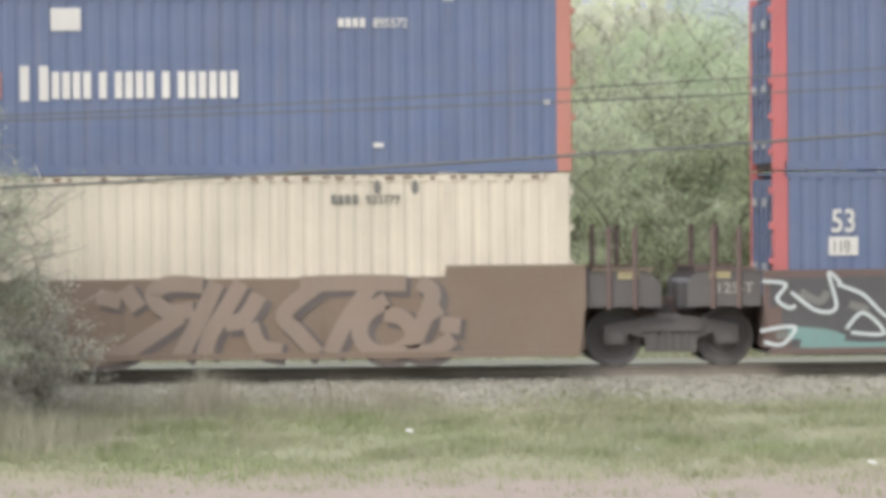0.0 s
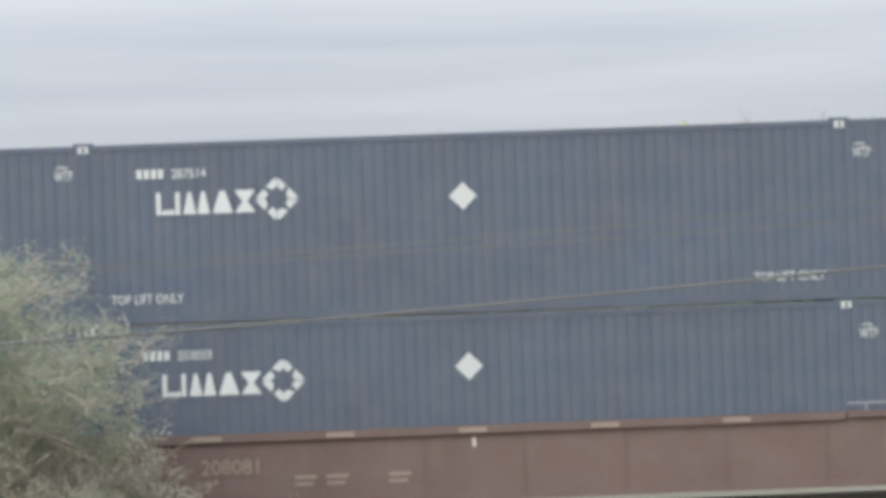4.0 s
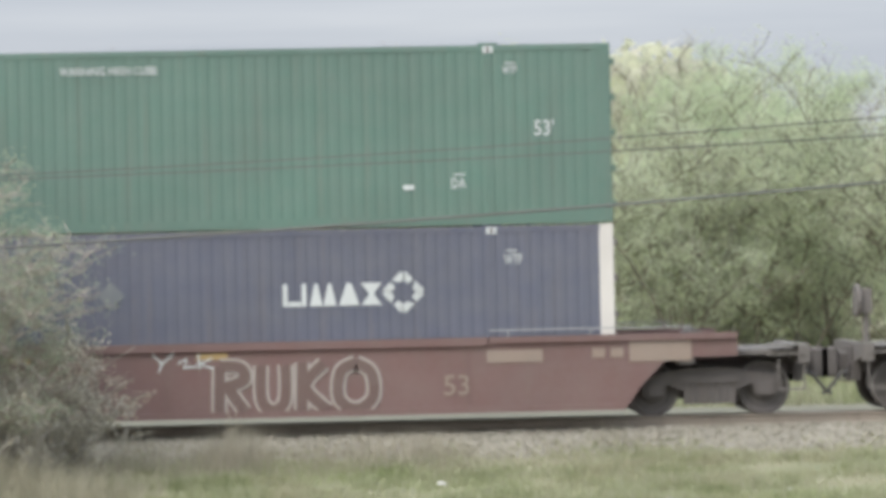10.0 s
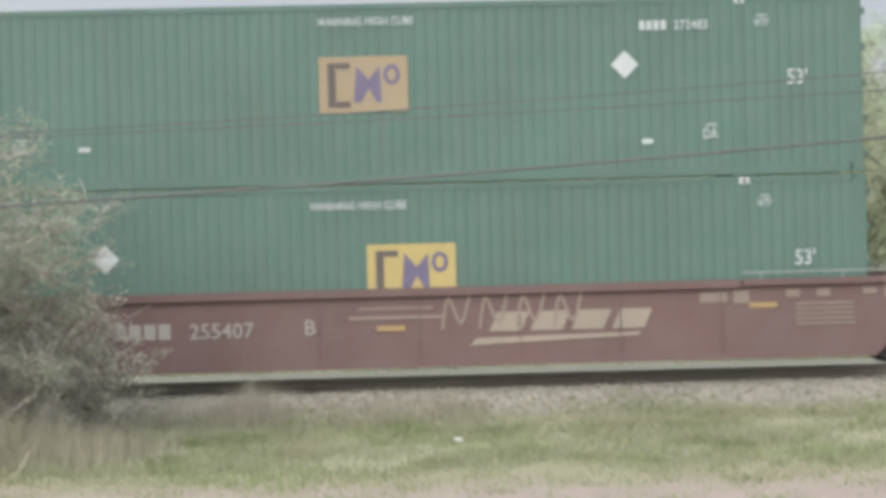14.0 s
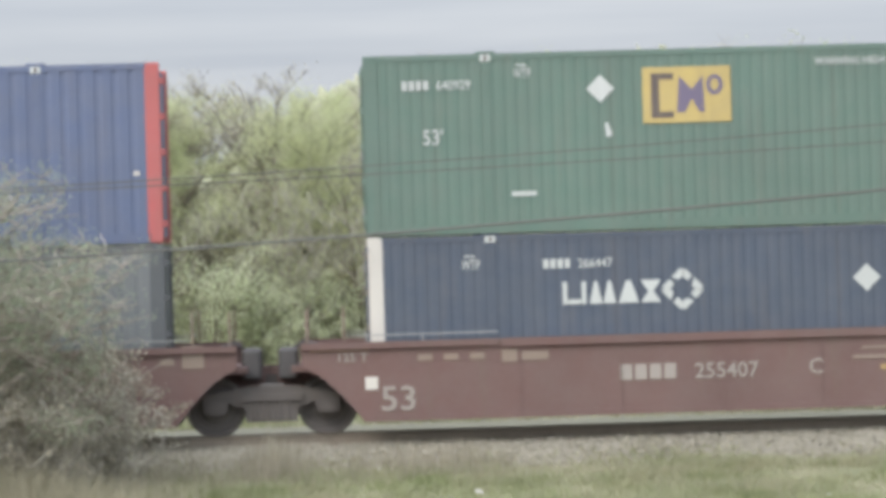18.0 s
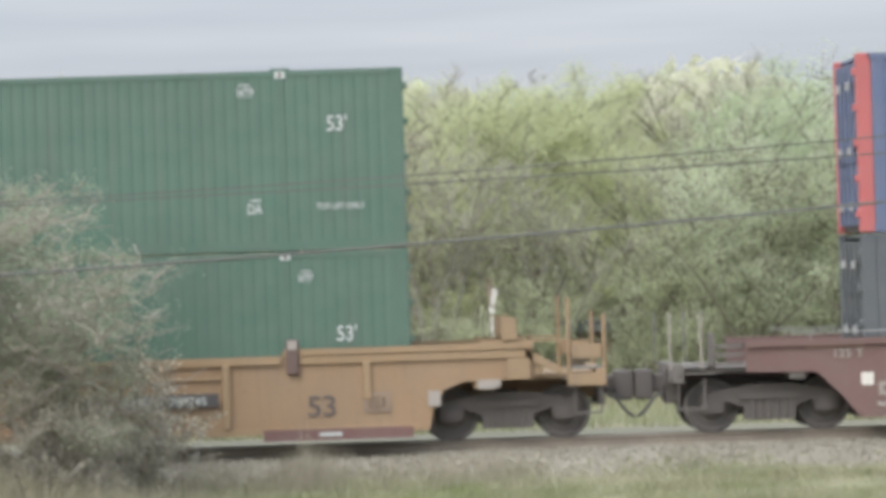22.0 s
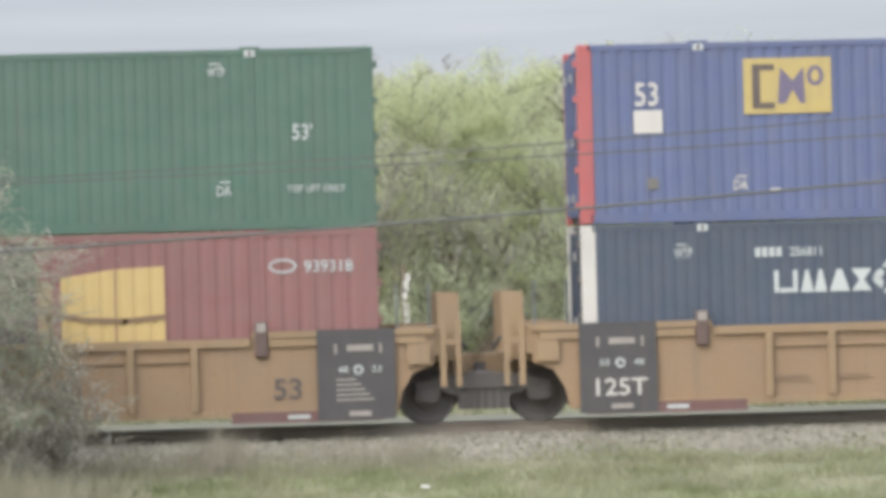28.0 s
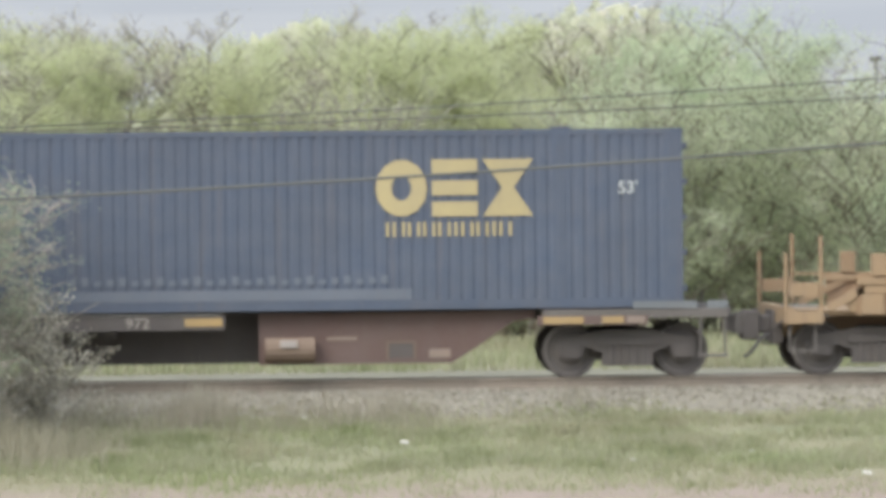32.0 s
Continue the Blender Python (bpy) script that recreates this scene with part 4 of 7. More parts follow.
def wheel_bm(r):
    bm = bmesh.new()
    for s in (-1, 1):
        y = s * 0.755
        prof = [(y + s * 0.07, r * 0.3), (y + s * 0.07, r * 0.42), (y + s * 0.025, r * 0.55), (y + s * 0.025, r * 0.8), (y + s * 0.065, r * 0.86), (y + s * 0.065, r),
                (y - s * 0.045, r), (y - s * 0.07, r + 0.025), (y - s * 0.08, r * 0.85), (y - s * 0.02, r * 0.75), (y - s * 0.02, r * 0.4), (y - s * 0.09, r * 0.3)]
        k = 20
        rings = [[bm.verts.new((rr * math.cos(6.28318 * i / k), yy, rr * math.sin(6.28318 * i / k))) for i in range(k)] for yy, rr in prof]
        for a, b in zip(rings, rings[1:]):
            for i in range(k):
                bm.faces.new((a[i], a[(i + 1) % k], b[(i + 1) % k], b[i]))
        bm.faces.new(rings[0])
    tube(bm, (0, -1.02, 0), (0, 1.02, 0), 0.085, sides=10)
    for s in (-1, 1):       # axle cap bolts
        for i in range(3):
            a = 2.094 * i
            tube(bm, (0.05 * math.cos(a), s * 1.02, 0.05 * math.sin(a)), (0.05 * math.cos(a), s * 1.05, 0.05 * math.sin(a)), 0.018, sides=5)
    bmesh.ops.recalc_face_normals(bm, faces=bm.faces[:])
    return bm


def tread_mesh(r):
    """The wheelset with its running faces polished by the rail."""
    me = mesh_of("wheelset", wheel_bm(r), WHEEL)
    me.materials.append(TREAD)
    for f in me.polygons:
        if math.hypot(f.center[0], f.center[2]) > r * 0.92 and 0.7 < abs(f.center[1]) < 0.83:
            f.material_index = 1
    return me


def side_frame_bm(sy, r):
    bm = bmesh.new()
    a = 0.9
    y0, y1 = sorted((sy * 0.95, sy * 1.04))
    prism(bm, [(-a - 0.2, r - 0.1), (-a - 0.2, r + 0.2), (-a + 0.1, r + 0.26), (-0.34, r + 0.34), (0.34, r + 0.34), (a - 0.1, r + 0.26), (a + 0.2, r + 0.2),
               (a + 0.2, r - 0.1), (a - 0.16, r - 0.1), (a - 0.2, r + 0.08), (0.42, r - 0.02), (0.42, r - 0.24), (-0.42, r - 0.24), (-0.42, r - 0.02),
               (-a + 0.2, r + 0.08), (-a + 0.16, r - 0.1)], y0, y1)
    for k in range(-2, 3):     # spring nest
        tube(bm, (k * 0.13, sy * 1.02, r - 0.2), (k * 0.13, sy * 1.02, r + 0.1), 0.05, sides=7)
    box(bm, -0.5, 0.5, *sorted((sy * 0.9, sy * 1.09)), r + 0.1, r + 0.22)
    for s in (-1, 1):          # bearing adapters
        box(bm, s * a - 0.12, s * a + 0.12, *sorted((sy * 0.95, sy * 1.08)), r - 0.1, r + 0.1)
    return bm


def truck(car, x, r=0.43):
    """A two-axle bogie; its wheelsets turn."""
    bm = cbox(-0.2, 0.2, -0.95, 0.95, r + 0.12, r + 0.36, 0.03)
    tube(bm, (0, 0, r + 0.3), (0, 0, r + 0.5), 0.3, sides=12)
    for s in (-1, 1):
        box(bm, s * 0.5 - 0.05, s * 0.5 + 0.05, -0.8, 0.8, r - 0.12, r + 0.02)
        tube(bm, (s * 0.35, -0.5, r + 0.1), (-s * 0.3, 0.4, r + 0.1), 0.03, sides=6)
    t = part("truck", cached(("truck", r), lambda: mesh_of("truck", bm, CASTING)), CASTING, car, "dusty dark steel bogie")
    t.location = (x, 0, 0)
    for sy in (-1, 1):
        part("side_frame", cached(("sf", sy, r), lambda: mesh_of("side_frame", side_frame_bm(sy, r), CASTING)), CASTING, t)
    for s in (-1, 1):
        w = part("wheelset", cached(("ws", r), lambda: tread_mesh(r)), WHEEL, t, "worn dark steel wheels on an axle")
        w.location = (s * 0.91, 0, r)
        WHEELSETS.append((w, s * 0.91, r, car))
    return t


def end_gear(car, s, mat, style, kit):
    """The open end platform with its sill, coupler and hose. s: +1 front, -1 rear. kit: what stands on it."""
    h = LEN / 2
    X = lambda d: s * (h + d)

    def B(bm, a, b, *r):
        box(bm, *sorted((X(a), X(b))), *r)

    def add(name, m, *boxes, label=""):
        bm = bmesh.new()
        for q in boxes:
            B(bm, *q)
        return part(name, bm, m, car, label)

    def rod(name, m, p, q, r, sides=8, label=""):
        bm = bmesh.new()
        tube(bm, (X(p[0]), p[1], p[2]), (X(q[0]), q[1], q[2]), r, sides=sides)
        return part(name, bm, m, car, label)
    body = mat if style == "ochre" else STEEL
    add("end_platform", body, (0.15, 3.1, -1.25, 1.25, 0.98, 1.06))
    add("end_beam", body, (2.95, 3.12, -1.45, 1.45, 0.84, 1.12))
    add("bolster_beam", body, (1.0, 1.25, -1.45, 1.45, 0.86, 1.1))
    for y in (-1.46, 1.46):        # grab iron across the end beam
        add("grab_bar", STEEL, (2.4, 3.05, y - 0.012, y + 0.012, 0.97, 0.995))
    add("centre_sill", CASTING if style != "ochre" else mat, (-0.2, 3.0, -0.32, 0.32, 0.62, 0.975))
    add("striker", CASTING, (3.0, 3.16, -0.42, 0.42, 0.5, 1.04))
    bm = bmesh.new()
    B(bm, 3.14, 3.36, -0.14, 0.14, 0.66, 0.96)
    B(bm, 3.34, 3.64, -0.24, 0.2, 0.55, 1.04)
    bmesh.ops.bevel(bm, geom=bm.edges[:], offset=0.03, segments=1, affect="EDGES")
    part("coupler", bm, CASTING, car, "dark cast steel coupler")
    rod("cut_lever", STEEL, (3.14, -1.3, 0.9), (3.2, -0.25, 0.72), 0.018, 6)
    q = [(3.2, 0.66), (3.34, 0.6), (3.44, 0.46), (3.54, 0.34), (3.64, 0.28)]
    bm = bmesh.new()
    for (a, b), (c, d) in zip(q, q[1:]):
        tube(bm, (X(a), -0.38, b), (X(c), -0.38, d), 0.03, sides=6)
    part("air_hose", bm, BLACKP, car, "drooping black air hose")
    add("valve_box", STEEL, (1.2, 1.75, -0.9, -0.3, 1.062, 1.3))
    rod("air_tank", STEEL, (1.45, 0.1, 1.22), (1.45, 0.9, 1.22), 0.17, 12)
    add("walkway", GREYMARK, (2.5, 3.1, -1.42, -0.85, 1.122, 1.15), label="pale grating walkway")
    for y in (-1.4, 1.4):          # stirrup steps under the corner
        bm = bmesh.new()
        for d in (2.62, 3.04):
            tube(bm, (X(d), y, 0.42), (X(d), y, 0.9), 0.018, sides=6)
        B(bm, 2.62, 3.04, y - 0.06, y + 0.06, 0.4, 0.43)
        part("stirrup_step", bm, STEEL, car)
    if kit == "brake" or kit == "brake_post":
        rod("brake_stand", STEEL, (3.04, -1.2, 1.06), (3.02, -1.2, 1.9), 0.06)
        add("brake_housing", STEEL, (2.94, 3.12, -1.32, -1.05, 1.62, 2.02), label="dark hand brake housing")
        rod("brake_wheel", STEEL, (3.14, -1.18, 1.82), (3.2, -1.18, 1.82), 0.27, 16, "dusty round brake wheel")
        if kit == "brake_post":
            rod("end_stanchion", STEEL, (2.24, -1.2, 1.0), (2.24, -1.2, 1.86), 0.07, label="thick dark end stanchion")
    elif kit == "box":
        rod("brake_wheel", STEEL, (1.18, -1.1, 1.85), (1.34, -1.1, 1.85), 0.19, 14, "dusty round brake wheel")
        add("brake_stand", STEEL, (1.12, 1.3, -1.2, -1.0, 1.06, 1.72))
        add("end_cabinet", CASTING, (1.95, 2.62, -1.1, -0.2, 1.062, 2.15), label="tall dark end cabinet")
    if kit in ("box", "posts"):
        for d in (2.66, 3.16):
            rod("railing_post", PALEMARK, (d, -1.42, 1.06), (d, -1.42, 1.98), 0.018, 6, "thin pale railing post")
            rod("railing_post", GREYMARK, (d, 1.42, 1.06), (d, 1.42, 1.98), 0.018, 6)
    if kit == "posts":
        add("end_stanchion", STEEL, (2.42, 2.54, -1.3, -1.18, 1.06, 1.62), label="thick dark end stanchion")
        for k in range(3):
            add("end_slat", STEEL, (1.98, 2.42, -1.42, -1.3, 1.1 + k * 0.14, 1.16 + k * 0.14))
    if style == "ochre":
        for y in (-1.44, 1.44):
            bm = bmesh.new()
            prism(bm, [(X(1.6), 1.45), (X(1.75), 1.5), (X(2.5), 1.12), (X(2.35), 1.06)], y - 0.04, y + 0.04)
            part("end_brace", bm, mat, car)
            add("end_frame", mat, (2.5, 3.12, y - 0.05, y + 0.05, 0.86, 1.06))
            for d in (2.53, 3.1):
                rod("railing_post", mat, (d, y, 1.06), (d, y, 2.28 if d < 3 else 2.0), 0.035, 8)
            add("end_shelf", mat, (2.58, 3.05, y - 0.06, y + 0.06, 1.3, 1.52))
            add("top_bar", mat, (1.1, 2.5, y - 0.03, y + 0.03, 1.58, 1.62))
            add("guide_block", mat, (1.46, 1.7, y - 0.1, y + 0.1, 1.625, 1.98), label="upright ochre guide block")
        rod("brake_wheel", mat, (1.95, -1.44, 1.22), (1.95, -1.38, 1.22), 0.19, 14, "ochre hand brake wheel")
        add("white_tag", PALEMARK, (1.1, 1.42, -1.5, -1.49, 0.88, 1.0), label="greyish white tag")


def artic_gear(car, s, mat, style):
    """The narrow end that shares a bogie with the next unit."""
    tall = style == "ochre"
    h = LEN / 2
    X = lambda d: s * (h + d)

    def B(bm, a, b, *r):
        box(bm, *sorted((X(a), X(b))), *r)
    bm = bmesh.new()
    B(bm, 0.05, 1.28, -1.2, 1.2, 1.02, 1.12)
    B(bm, -0.2, 1.5, -0.34, 0.34, 0.72, 1.04)
    tube(bm, (X(1.45), 0, 0.7), (X(1.45), 0, 1.1), 0.3, sides=12)
    part("artic_platform", bm, mat, car)
    if tall:
        for a, b, c, d, e, f in ((0.95, 1.3, -1.1, -0.9, 1.12, 2.12), (0.95, 1.3, 0.9, 1.1, 1.12, 2.12)):
            bm = bmesh.new()
            B(bm, a, b, c, d, e, f)
            part("end_stanchion", bm, mat, car)
        for d in (0.28, 0.8):
            bm = bmesh.new()
            tube(bm, (X(d), -1.44, 1.5), (X(d), -1.44, 2.3), 0.018, sides=6)
            part("railing_post", bm, GREYP, car, "thin pale railing post")
        for y0, y1 in ((-1.42, -0.98), (0.98, 1.42)):
            bm = bmesh.new()
            B(bm, 0.3, 0.94, y0, y1, 1.12, 1.56)
            B(bm, 0.3, 0.94, y0 - 0.02, y1 + 0.02, 1.561, 1.6)
            part("step_box", bm, mat, car)
            bm = bmesh.new()
            B(bm, 0.96, 1.06, y0 - 0.03, y0 + 0.02, 0.62, 1.7)
            B(bm, 1.22, 1.3, y0 - 0.03, y0 + 0.02, 0.62, 1.7)
            B(bm, 1.065, 1.215, y0 - 0.03, y0 + 0.02, 1.3, 1.38)
            part("end_ladder", bm, mat, car)
    else:
        short = style == "short"
        for y in (-1.4, 1.4):
            for d in (0.58, 1.0) if short else (0.42, 1.02):
                bm = bmesh.new()
                tube(bm, (X(d), y, 0.95 if short else 1.5), (X(d), y, 2.28 if short else 2.02), 0.045 if short else 0.022, sides=6)
                part("railing_post", bm, BROWN2 if short else GHOST, car)
        if short:
            for sy in (-1, 1):
                bm = bmesh.new()
                prism(bm, [(X(0.22), 0.98), (X(1.42), 0.98), (X(1.42), 1.36), (X(1.2), 1.56), (X(0.22), 1.56)], *sorted((sy * 1.36, sy * 1.39)))
                part("joint_plate", bm, CASTING, car, "dark plate beside the joint")
                bm = bmesh.new()
                B(bm, 0.3, 1.3, *sorted((sy * 1.3, sy * 1.42)), 1.565, 1.61)
                part("joint_rail", bm, mat, car)
                bm = bmesh.new()
                for k in (0, 1):
                    B(bm, 0.72, 1.06, *sorted((sy * 1.392, sy * 1.402)), 1.44 + k * 0.06, 1.48 + k * 0.06)
                for q in pieces(bm):
                    part("reflector_bar", q, PALEYEL, car, "pale yellow reflector")
        bm = bmesh.new()
        B(bm, 0.5, 1.0, -1.1, -0.4, 1.121, 1.36)
        part("valve_box", bm, CASTING, car)
        bm = bmesh.new()
        B(bm, 1.18, 1.5, -0.7, 0.3, 0.9, 1.4)
        bmesh.ops.bevel(bm, geom=bm.edges[:], offset=0.04, segments=1, affect="EDGES")
        part("brake_cylinder_box", bm, BLACKP, car, "dark brake gear box over the joint")
        bm = bmesh.new()
        tube(bm, (X(0.25), -1.05, 1.3), (X(1.1), -1.05, 1.42), 0.035, sides=6)
        part("brake_rod", bm, CASTING, car)
    bm = bmesh.new()
    q = [(0.6, -0.6, 1.12), (0.85, -0.56, 1.44), (1.08, -0.5, 1.5), (1.3, -0.45, 1.36), (1.42, -0.42, 1.18)]
    for a, b in zip(q, q[1:]):
        tube(bm, (X(a[0]), *a[1:]), (X(b[0]), *b[1:]), 0.032, sides=6)
    part("air_hose", bm, BLACKP, car, "black air hose over the joint")


def well_car(x, label, mat, ends, style="plain", top=1.4, end_top=1.56, own=(True, True), kits=("low", "low")):
    """A well car or unit. ends: 'c' coupler, 'a' shared bogie, for rear and front. own: which bogies it brings."""
    car = thing("well_car", label, "rail car", "cars of the train")
    h = LEN / 2
    reach = {"c": 1.95, "a": 0.2 if style == "short" else 0.85 if style == "ochre" else 1.12}
    L, R = reach[ends[0]], reach[ends[1]]
    low = 0.22 if style == "ochre" else 0.15 if top < 1.4 else 0.2
    step = 2.05
    up = end_top if style != "plain" else top

    def outline():
        under = [(0.1, low), (0.13, 0.55), (0.17, 0.9), (0.2, 0.98)] if style == "short" else [(0.26, low), (0.33, 0.55), (0.52, 0.86), (0.85, 0.98)] if style == "ochre" else [(0.12, low), (0.4, 0.55), (0.75, 0.9), (0.85, 0.96)]
        left, right = [(-h - p, q) for p, q in under], [(h + p, q) for p, q in under]
        if style == "plain":
            if ends[0] == "a":
                left.append((-h - L, 1.12))
            if ends[1] == "a":
                right.append((h + R, 1.12))
        if ends[0] == "c":
            left.append((-h - L, 0.98))
        if ends[1] == "c":
            right.append((h + R, 0.98))
        return [*right, (right[-1][0] + 0.002, up), (h - step, up), (h - step - 0.03, top), (-h + step + 0.03, top), (-h + step, up), (left[-1][0] - 0.002, up), *left[::-1]]
    for s in (-1, 1):
        bm = bmesh.new()
        y = s * 1.48
        prism(bm, outline(), min(y, y - s * 0.03), max(y, y - s * 0.03))
        p = part("side_panel", bm, TTXD if style == "ochre" else mat, car)
        bm = bmesh.new()
        yy = sorted((s * 1.38, s * (1.4835 if style == "short" else 1.54)))
        box(bm, -h + step + 0.04, h - step - 0.04, *yy, top - 0.13, top)
        part("top_chord", bm, mat, car)
        for a, b in ((-h - L, -h + step), (h - step, h + R)):
            bm = bmesh.new()
            box(bm, a, b, *yy, up - 0.1, up)
            part("end_chord", bm, mat, car)
        if style == "plain":
            for a, b in ((-h - L + 0.75, -h + step), (h - step, h + R - 0.75)):
                bm = bmesh.new()
                box(bm, a, b, s * 1.5 - 0.02, s * 1.5 + 0.02, end_top - 0.02, end_top)
                for q in (a + 0.3, (a + b) / 2):
                    box(bm, q - 0.009, q + 0.009, s * 1.5 - 0.012, s * 1.5 + 0.012, top, end_top - 0.02)
                part("guide_rail", bm, GALV, car, "pale guide rail on short posts")
        bm = bmesh.new()
        box(bm, -h - 0.1, h + 0.1, *sorted((s * 1.4, s * 1.53)), low, low + 0.1)
        part("side_sill", bm, mat, car)
        if style == "ochre":
            pm = cached(("rib", mat.name, top), lambda: mesh_of("side_post", cbox(-0.06, 0.06, -0.045, 0.045, low + 0.1, top - 0.13, 0.012), mat))
            k = int((h - 2.2) / 1.02)
            for j in range(-k, k + 1):
                if j:
                    part("side_post", pm, mat, car).location = (j * 1.02, s * 1.52, 0)
            part("centre_post", cbox(-0.14, 0.14, *sorted((s * 1.49, s * 1.563)), low + 0.14, top - 0.14, 0.014), TTXD, car, "grimy wide centre post")
            hm = cached(("hrib", mat.name, top), lambda: mesh_of("panel_lip", cbox(-0.42, 0.42, -0.02, 0.02, top - 0.36, top - 0.32, 0.006), mat))
            for j in range(-k, k):
                part("panel_lip", hm, mat, car).location = (j * 1.02 + 0.51, s * 1.5, 0)
            for sx, reach_ in ((-1, L), (1, R)):
                em = cached(("epost", mat.name, up), lambda: mesh_of("side_post", cbox(-0.06, 0.06, -0.035, 0.035, 0.75, up - 0.24, 0.012), mat))
                part("side_post", em, mat, car).location = (sx * (h - 0.72), s * 1.505, 0)
                bm = bmesh.new()
                box(bm, *sorted((sx * (h - 1.78), sx * (h + reach_ - 0.12))), *sorted((s * 1.47, s * 1.525)), up - 0.24, up - 0.12)
                part("end_girt", bm, mat, car)
                bm = bmesh.new()
                box(bm, *sorted((sx * (h + reach_ - 0.42), sx * (h + reach_ - 0.06))), *sorted((s * 1.46, s * 1.56)), 1.0, up - 0.25)
                part("end_gusset", bm, mat, car)
            for q in (-h + 1.9, h - 1.9):
                bm = cbox(q - 0.1, q + 0.1, *sorted((s * 1.4, s * 1.57)), top - 0.3, top + 0.26, 0.02)
                k2 = part("guide_bracket", bm, BROWN2, car, "dull brown guide bracket")
                part("white_tag", cbox(q - 0.075, q + 0.075, *sorted((s * 1.571, s * 1.577)), top + 0.1, top + 0.24), PALEMARK, k2, "greyish white tag")
        else:
            pm = cached(("prib", mat.name, top), lambda: mesh_of("side_post", cbox(-0.012, 0.012, -0.005, 0.005, low + 0.1, top - 0.13), mat))
            for k in range(8):
                part("side_post", pm, mat, car).location = (-h + 2.4 + k * 1.62, s * 1.488, 0)
    wf = cached(("floor_beam", low), lambda: mesh_of("floor_beam", cbox(-0.15, 0.15, -1.4, 1.4, min(low, 0.2) + 0.004, 0.246), STEEL))
    for k in range(11):
        part("floor_beam", wf, STEEL, car).location = (-h + k * LEN / 10, 0, 0)
    for i, (e, s) in enumerate(zip(ends, (-1, 1))):
        bm = bmesh.new()
        box(bm, *sorted((s * (h + 0.12), s * (h + 0.18))), -1.42, 1.42, low + 0.1, 1.1)
        part("bulkhead", bm, mat, car)
        if e == "c":
            end_gear(car, s, mat, style, kits[i])
        else:
            artic_gear(car, s, mat, style)
        if own[i]:
            truck(car, s * (h + (1.54 if e == "c" else 1.62)), 0.43 if e == "c" else 0.47)
    car.location = (x, TRACK, RAIL)
    CARS[round(x)] = car
    return car


SIDE = -1.487


def car_rect(car, name, mat, rows, label, y=SIDE, t=0.006):
    for x0, x1, z0, z1 in rows:
        bm = bmesh.new()
        rect(bm, x0, x1, z0, z1, y, t)
        ob = part(name, bm, mat, car, label)
    return ob


def car_text(car, body, x, z, size, mat, squeeze=1.0, y=SIDE):
    return letters(car, body, x, z, size, mat, squeeze, y - 0.01)


def smooth_line(pts, n=5):
    """A soft curve through the points."""
    out = []
    p = [pts[0]] + list(pts) + [pts[-1]]
    for i in range(1, len(p) - 2):
        for k in range(n):
            t = k / n
            out.append(tuple(0.5 * (2 * b + (c - a) * t + (2 * a - 5 * b + 4 * c - d) * t * t + (3 * b - a - 3 * c + d) * t ** 3)
                             for a, b, c, d in zip(p[i - 1], p[i], p[i + 1], p[i + 2])))
    return out + [tuple(pts[-1])]


def strokes(car, name, mat, lines, width, label, y=SIDE - 0.004, soft=False):
    """Spray strokes: each one a band along a line of points (x, z)."""
    for li, pts in enumerate(lines):
        pts = smooth_line(pts) if soft and len(pts) > 2 else pts
        k = len(pts)
        rows = []
        for i in range(k):
            a, b, c = Vector(pts[max(i - 1, 0)]), Vector(pts[i]), Vector(pts[min(i + 1, k - 1)])
            u, v = (b - a), (c - b)
            u = u.normalized() if u.length > 1e-6 else v.normalized()
            v = v.normalized() if v.length > 1e-6 else u
            m = Vector((-(u.y + v.y), u.x + v.x))
            m = m.normalized() if m.length > 0.2 else Vector((-u.y, u.x))
            m = m * (width / 2 / max(0.6, m.dot(Vector((-u.y, u.x)))))
            rows.append((b + m, b - m))
        yy = y - 0.0008 * (li % 9)
        bm = bmesh.new()
        ring = [[bm.verts.new((p.x, q, p.y)) for p, q in ((r[0], yy - 0.003), (r[1], yy - 0.003), (r[1], yy), (r[0], yy))] for r in rows]
        for a, b in zip(ring, ring[1:]):
            for i in range(4):
                bm.faces.new((a[i], a[(i + 1) % 4], b[(i + 1) % 4], b[i]))
        bm.faces.new(ring[0][::-1])
        bm.faces.new(ring[-1])
        bmesh.ops.recalc_face_normals(bm, faces=bm.faces[:])
        ob = part(name, bm, mat, car, label)
    return ob


def bubbles(seed, x, count, step, z0, z1):
    """Rounded graffiti outlines: a row of closed wobbly loops, each with a smaller loop or hook inside."""
    rng = random.Random(seed)
    out = []
    for k in range(count):
        cx, cz = x + k * step, (z0 + z1) / 2 + rng.uniform(-.06, .06)
        a, b, w = step * rng.uniform(.5, .68), (z1 - z0) / 2 * rng.uniform(.8, 1.05), rng.uniform(0, 6)
        ring = [(cx + a * (1 + .22 * math.sin(3 * q + w)) * math.cos(q) + .12 * math.sin(q), cz + b * (1 + .12 * math.sin(2 * q + w)) * math.sin(q)) for q in np.linspace(0, 6.2832, 15)]
        out.append(ring)
        out.append([(cx + .35 * a * math.cos(q + w), cz + .4 * b * math.sin(q + w)) for q in np.linspace(0, rng.uniform(3, 6), 9)])
    return out


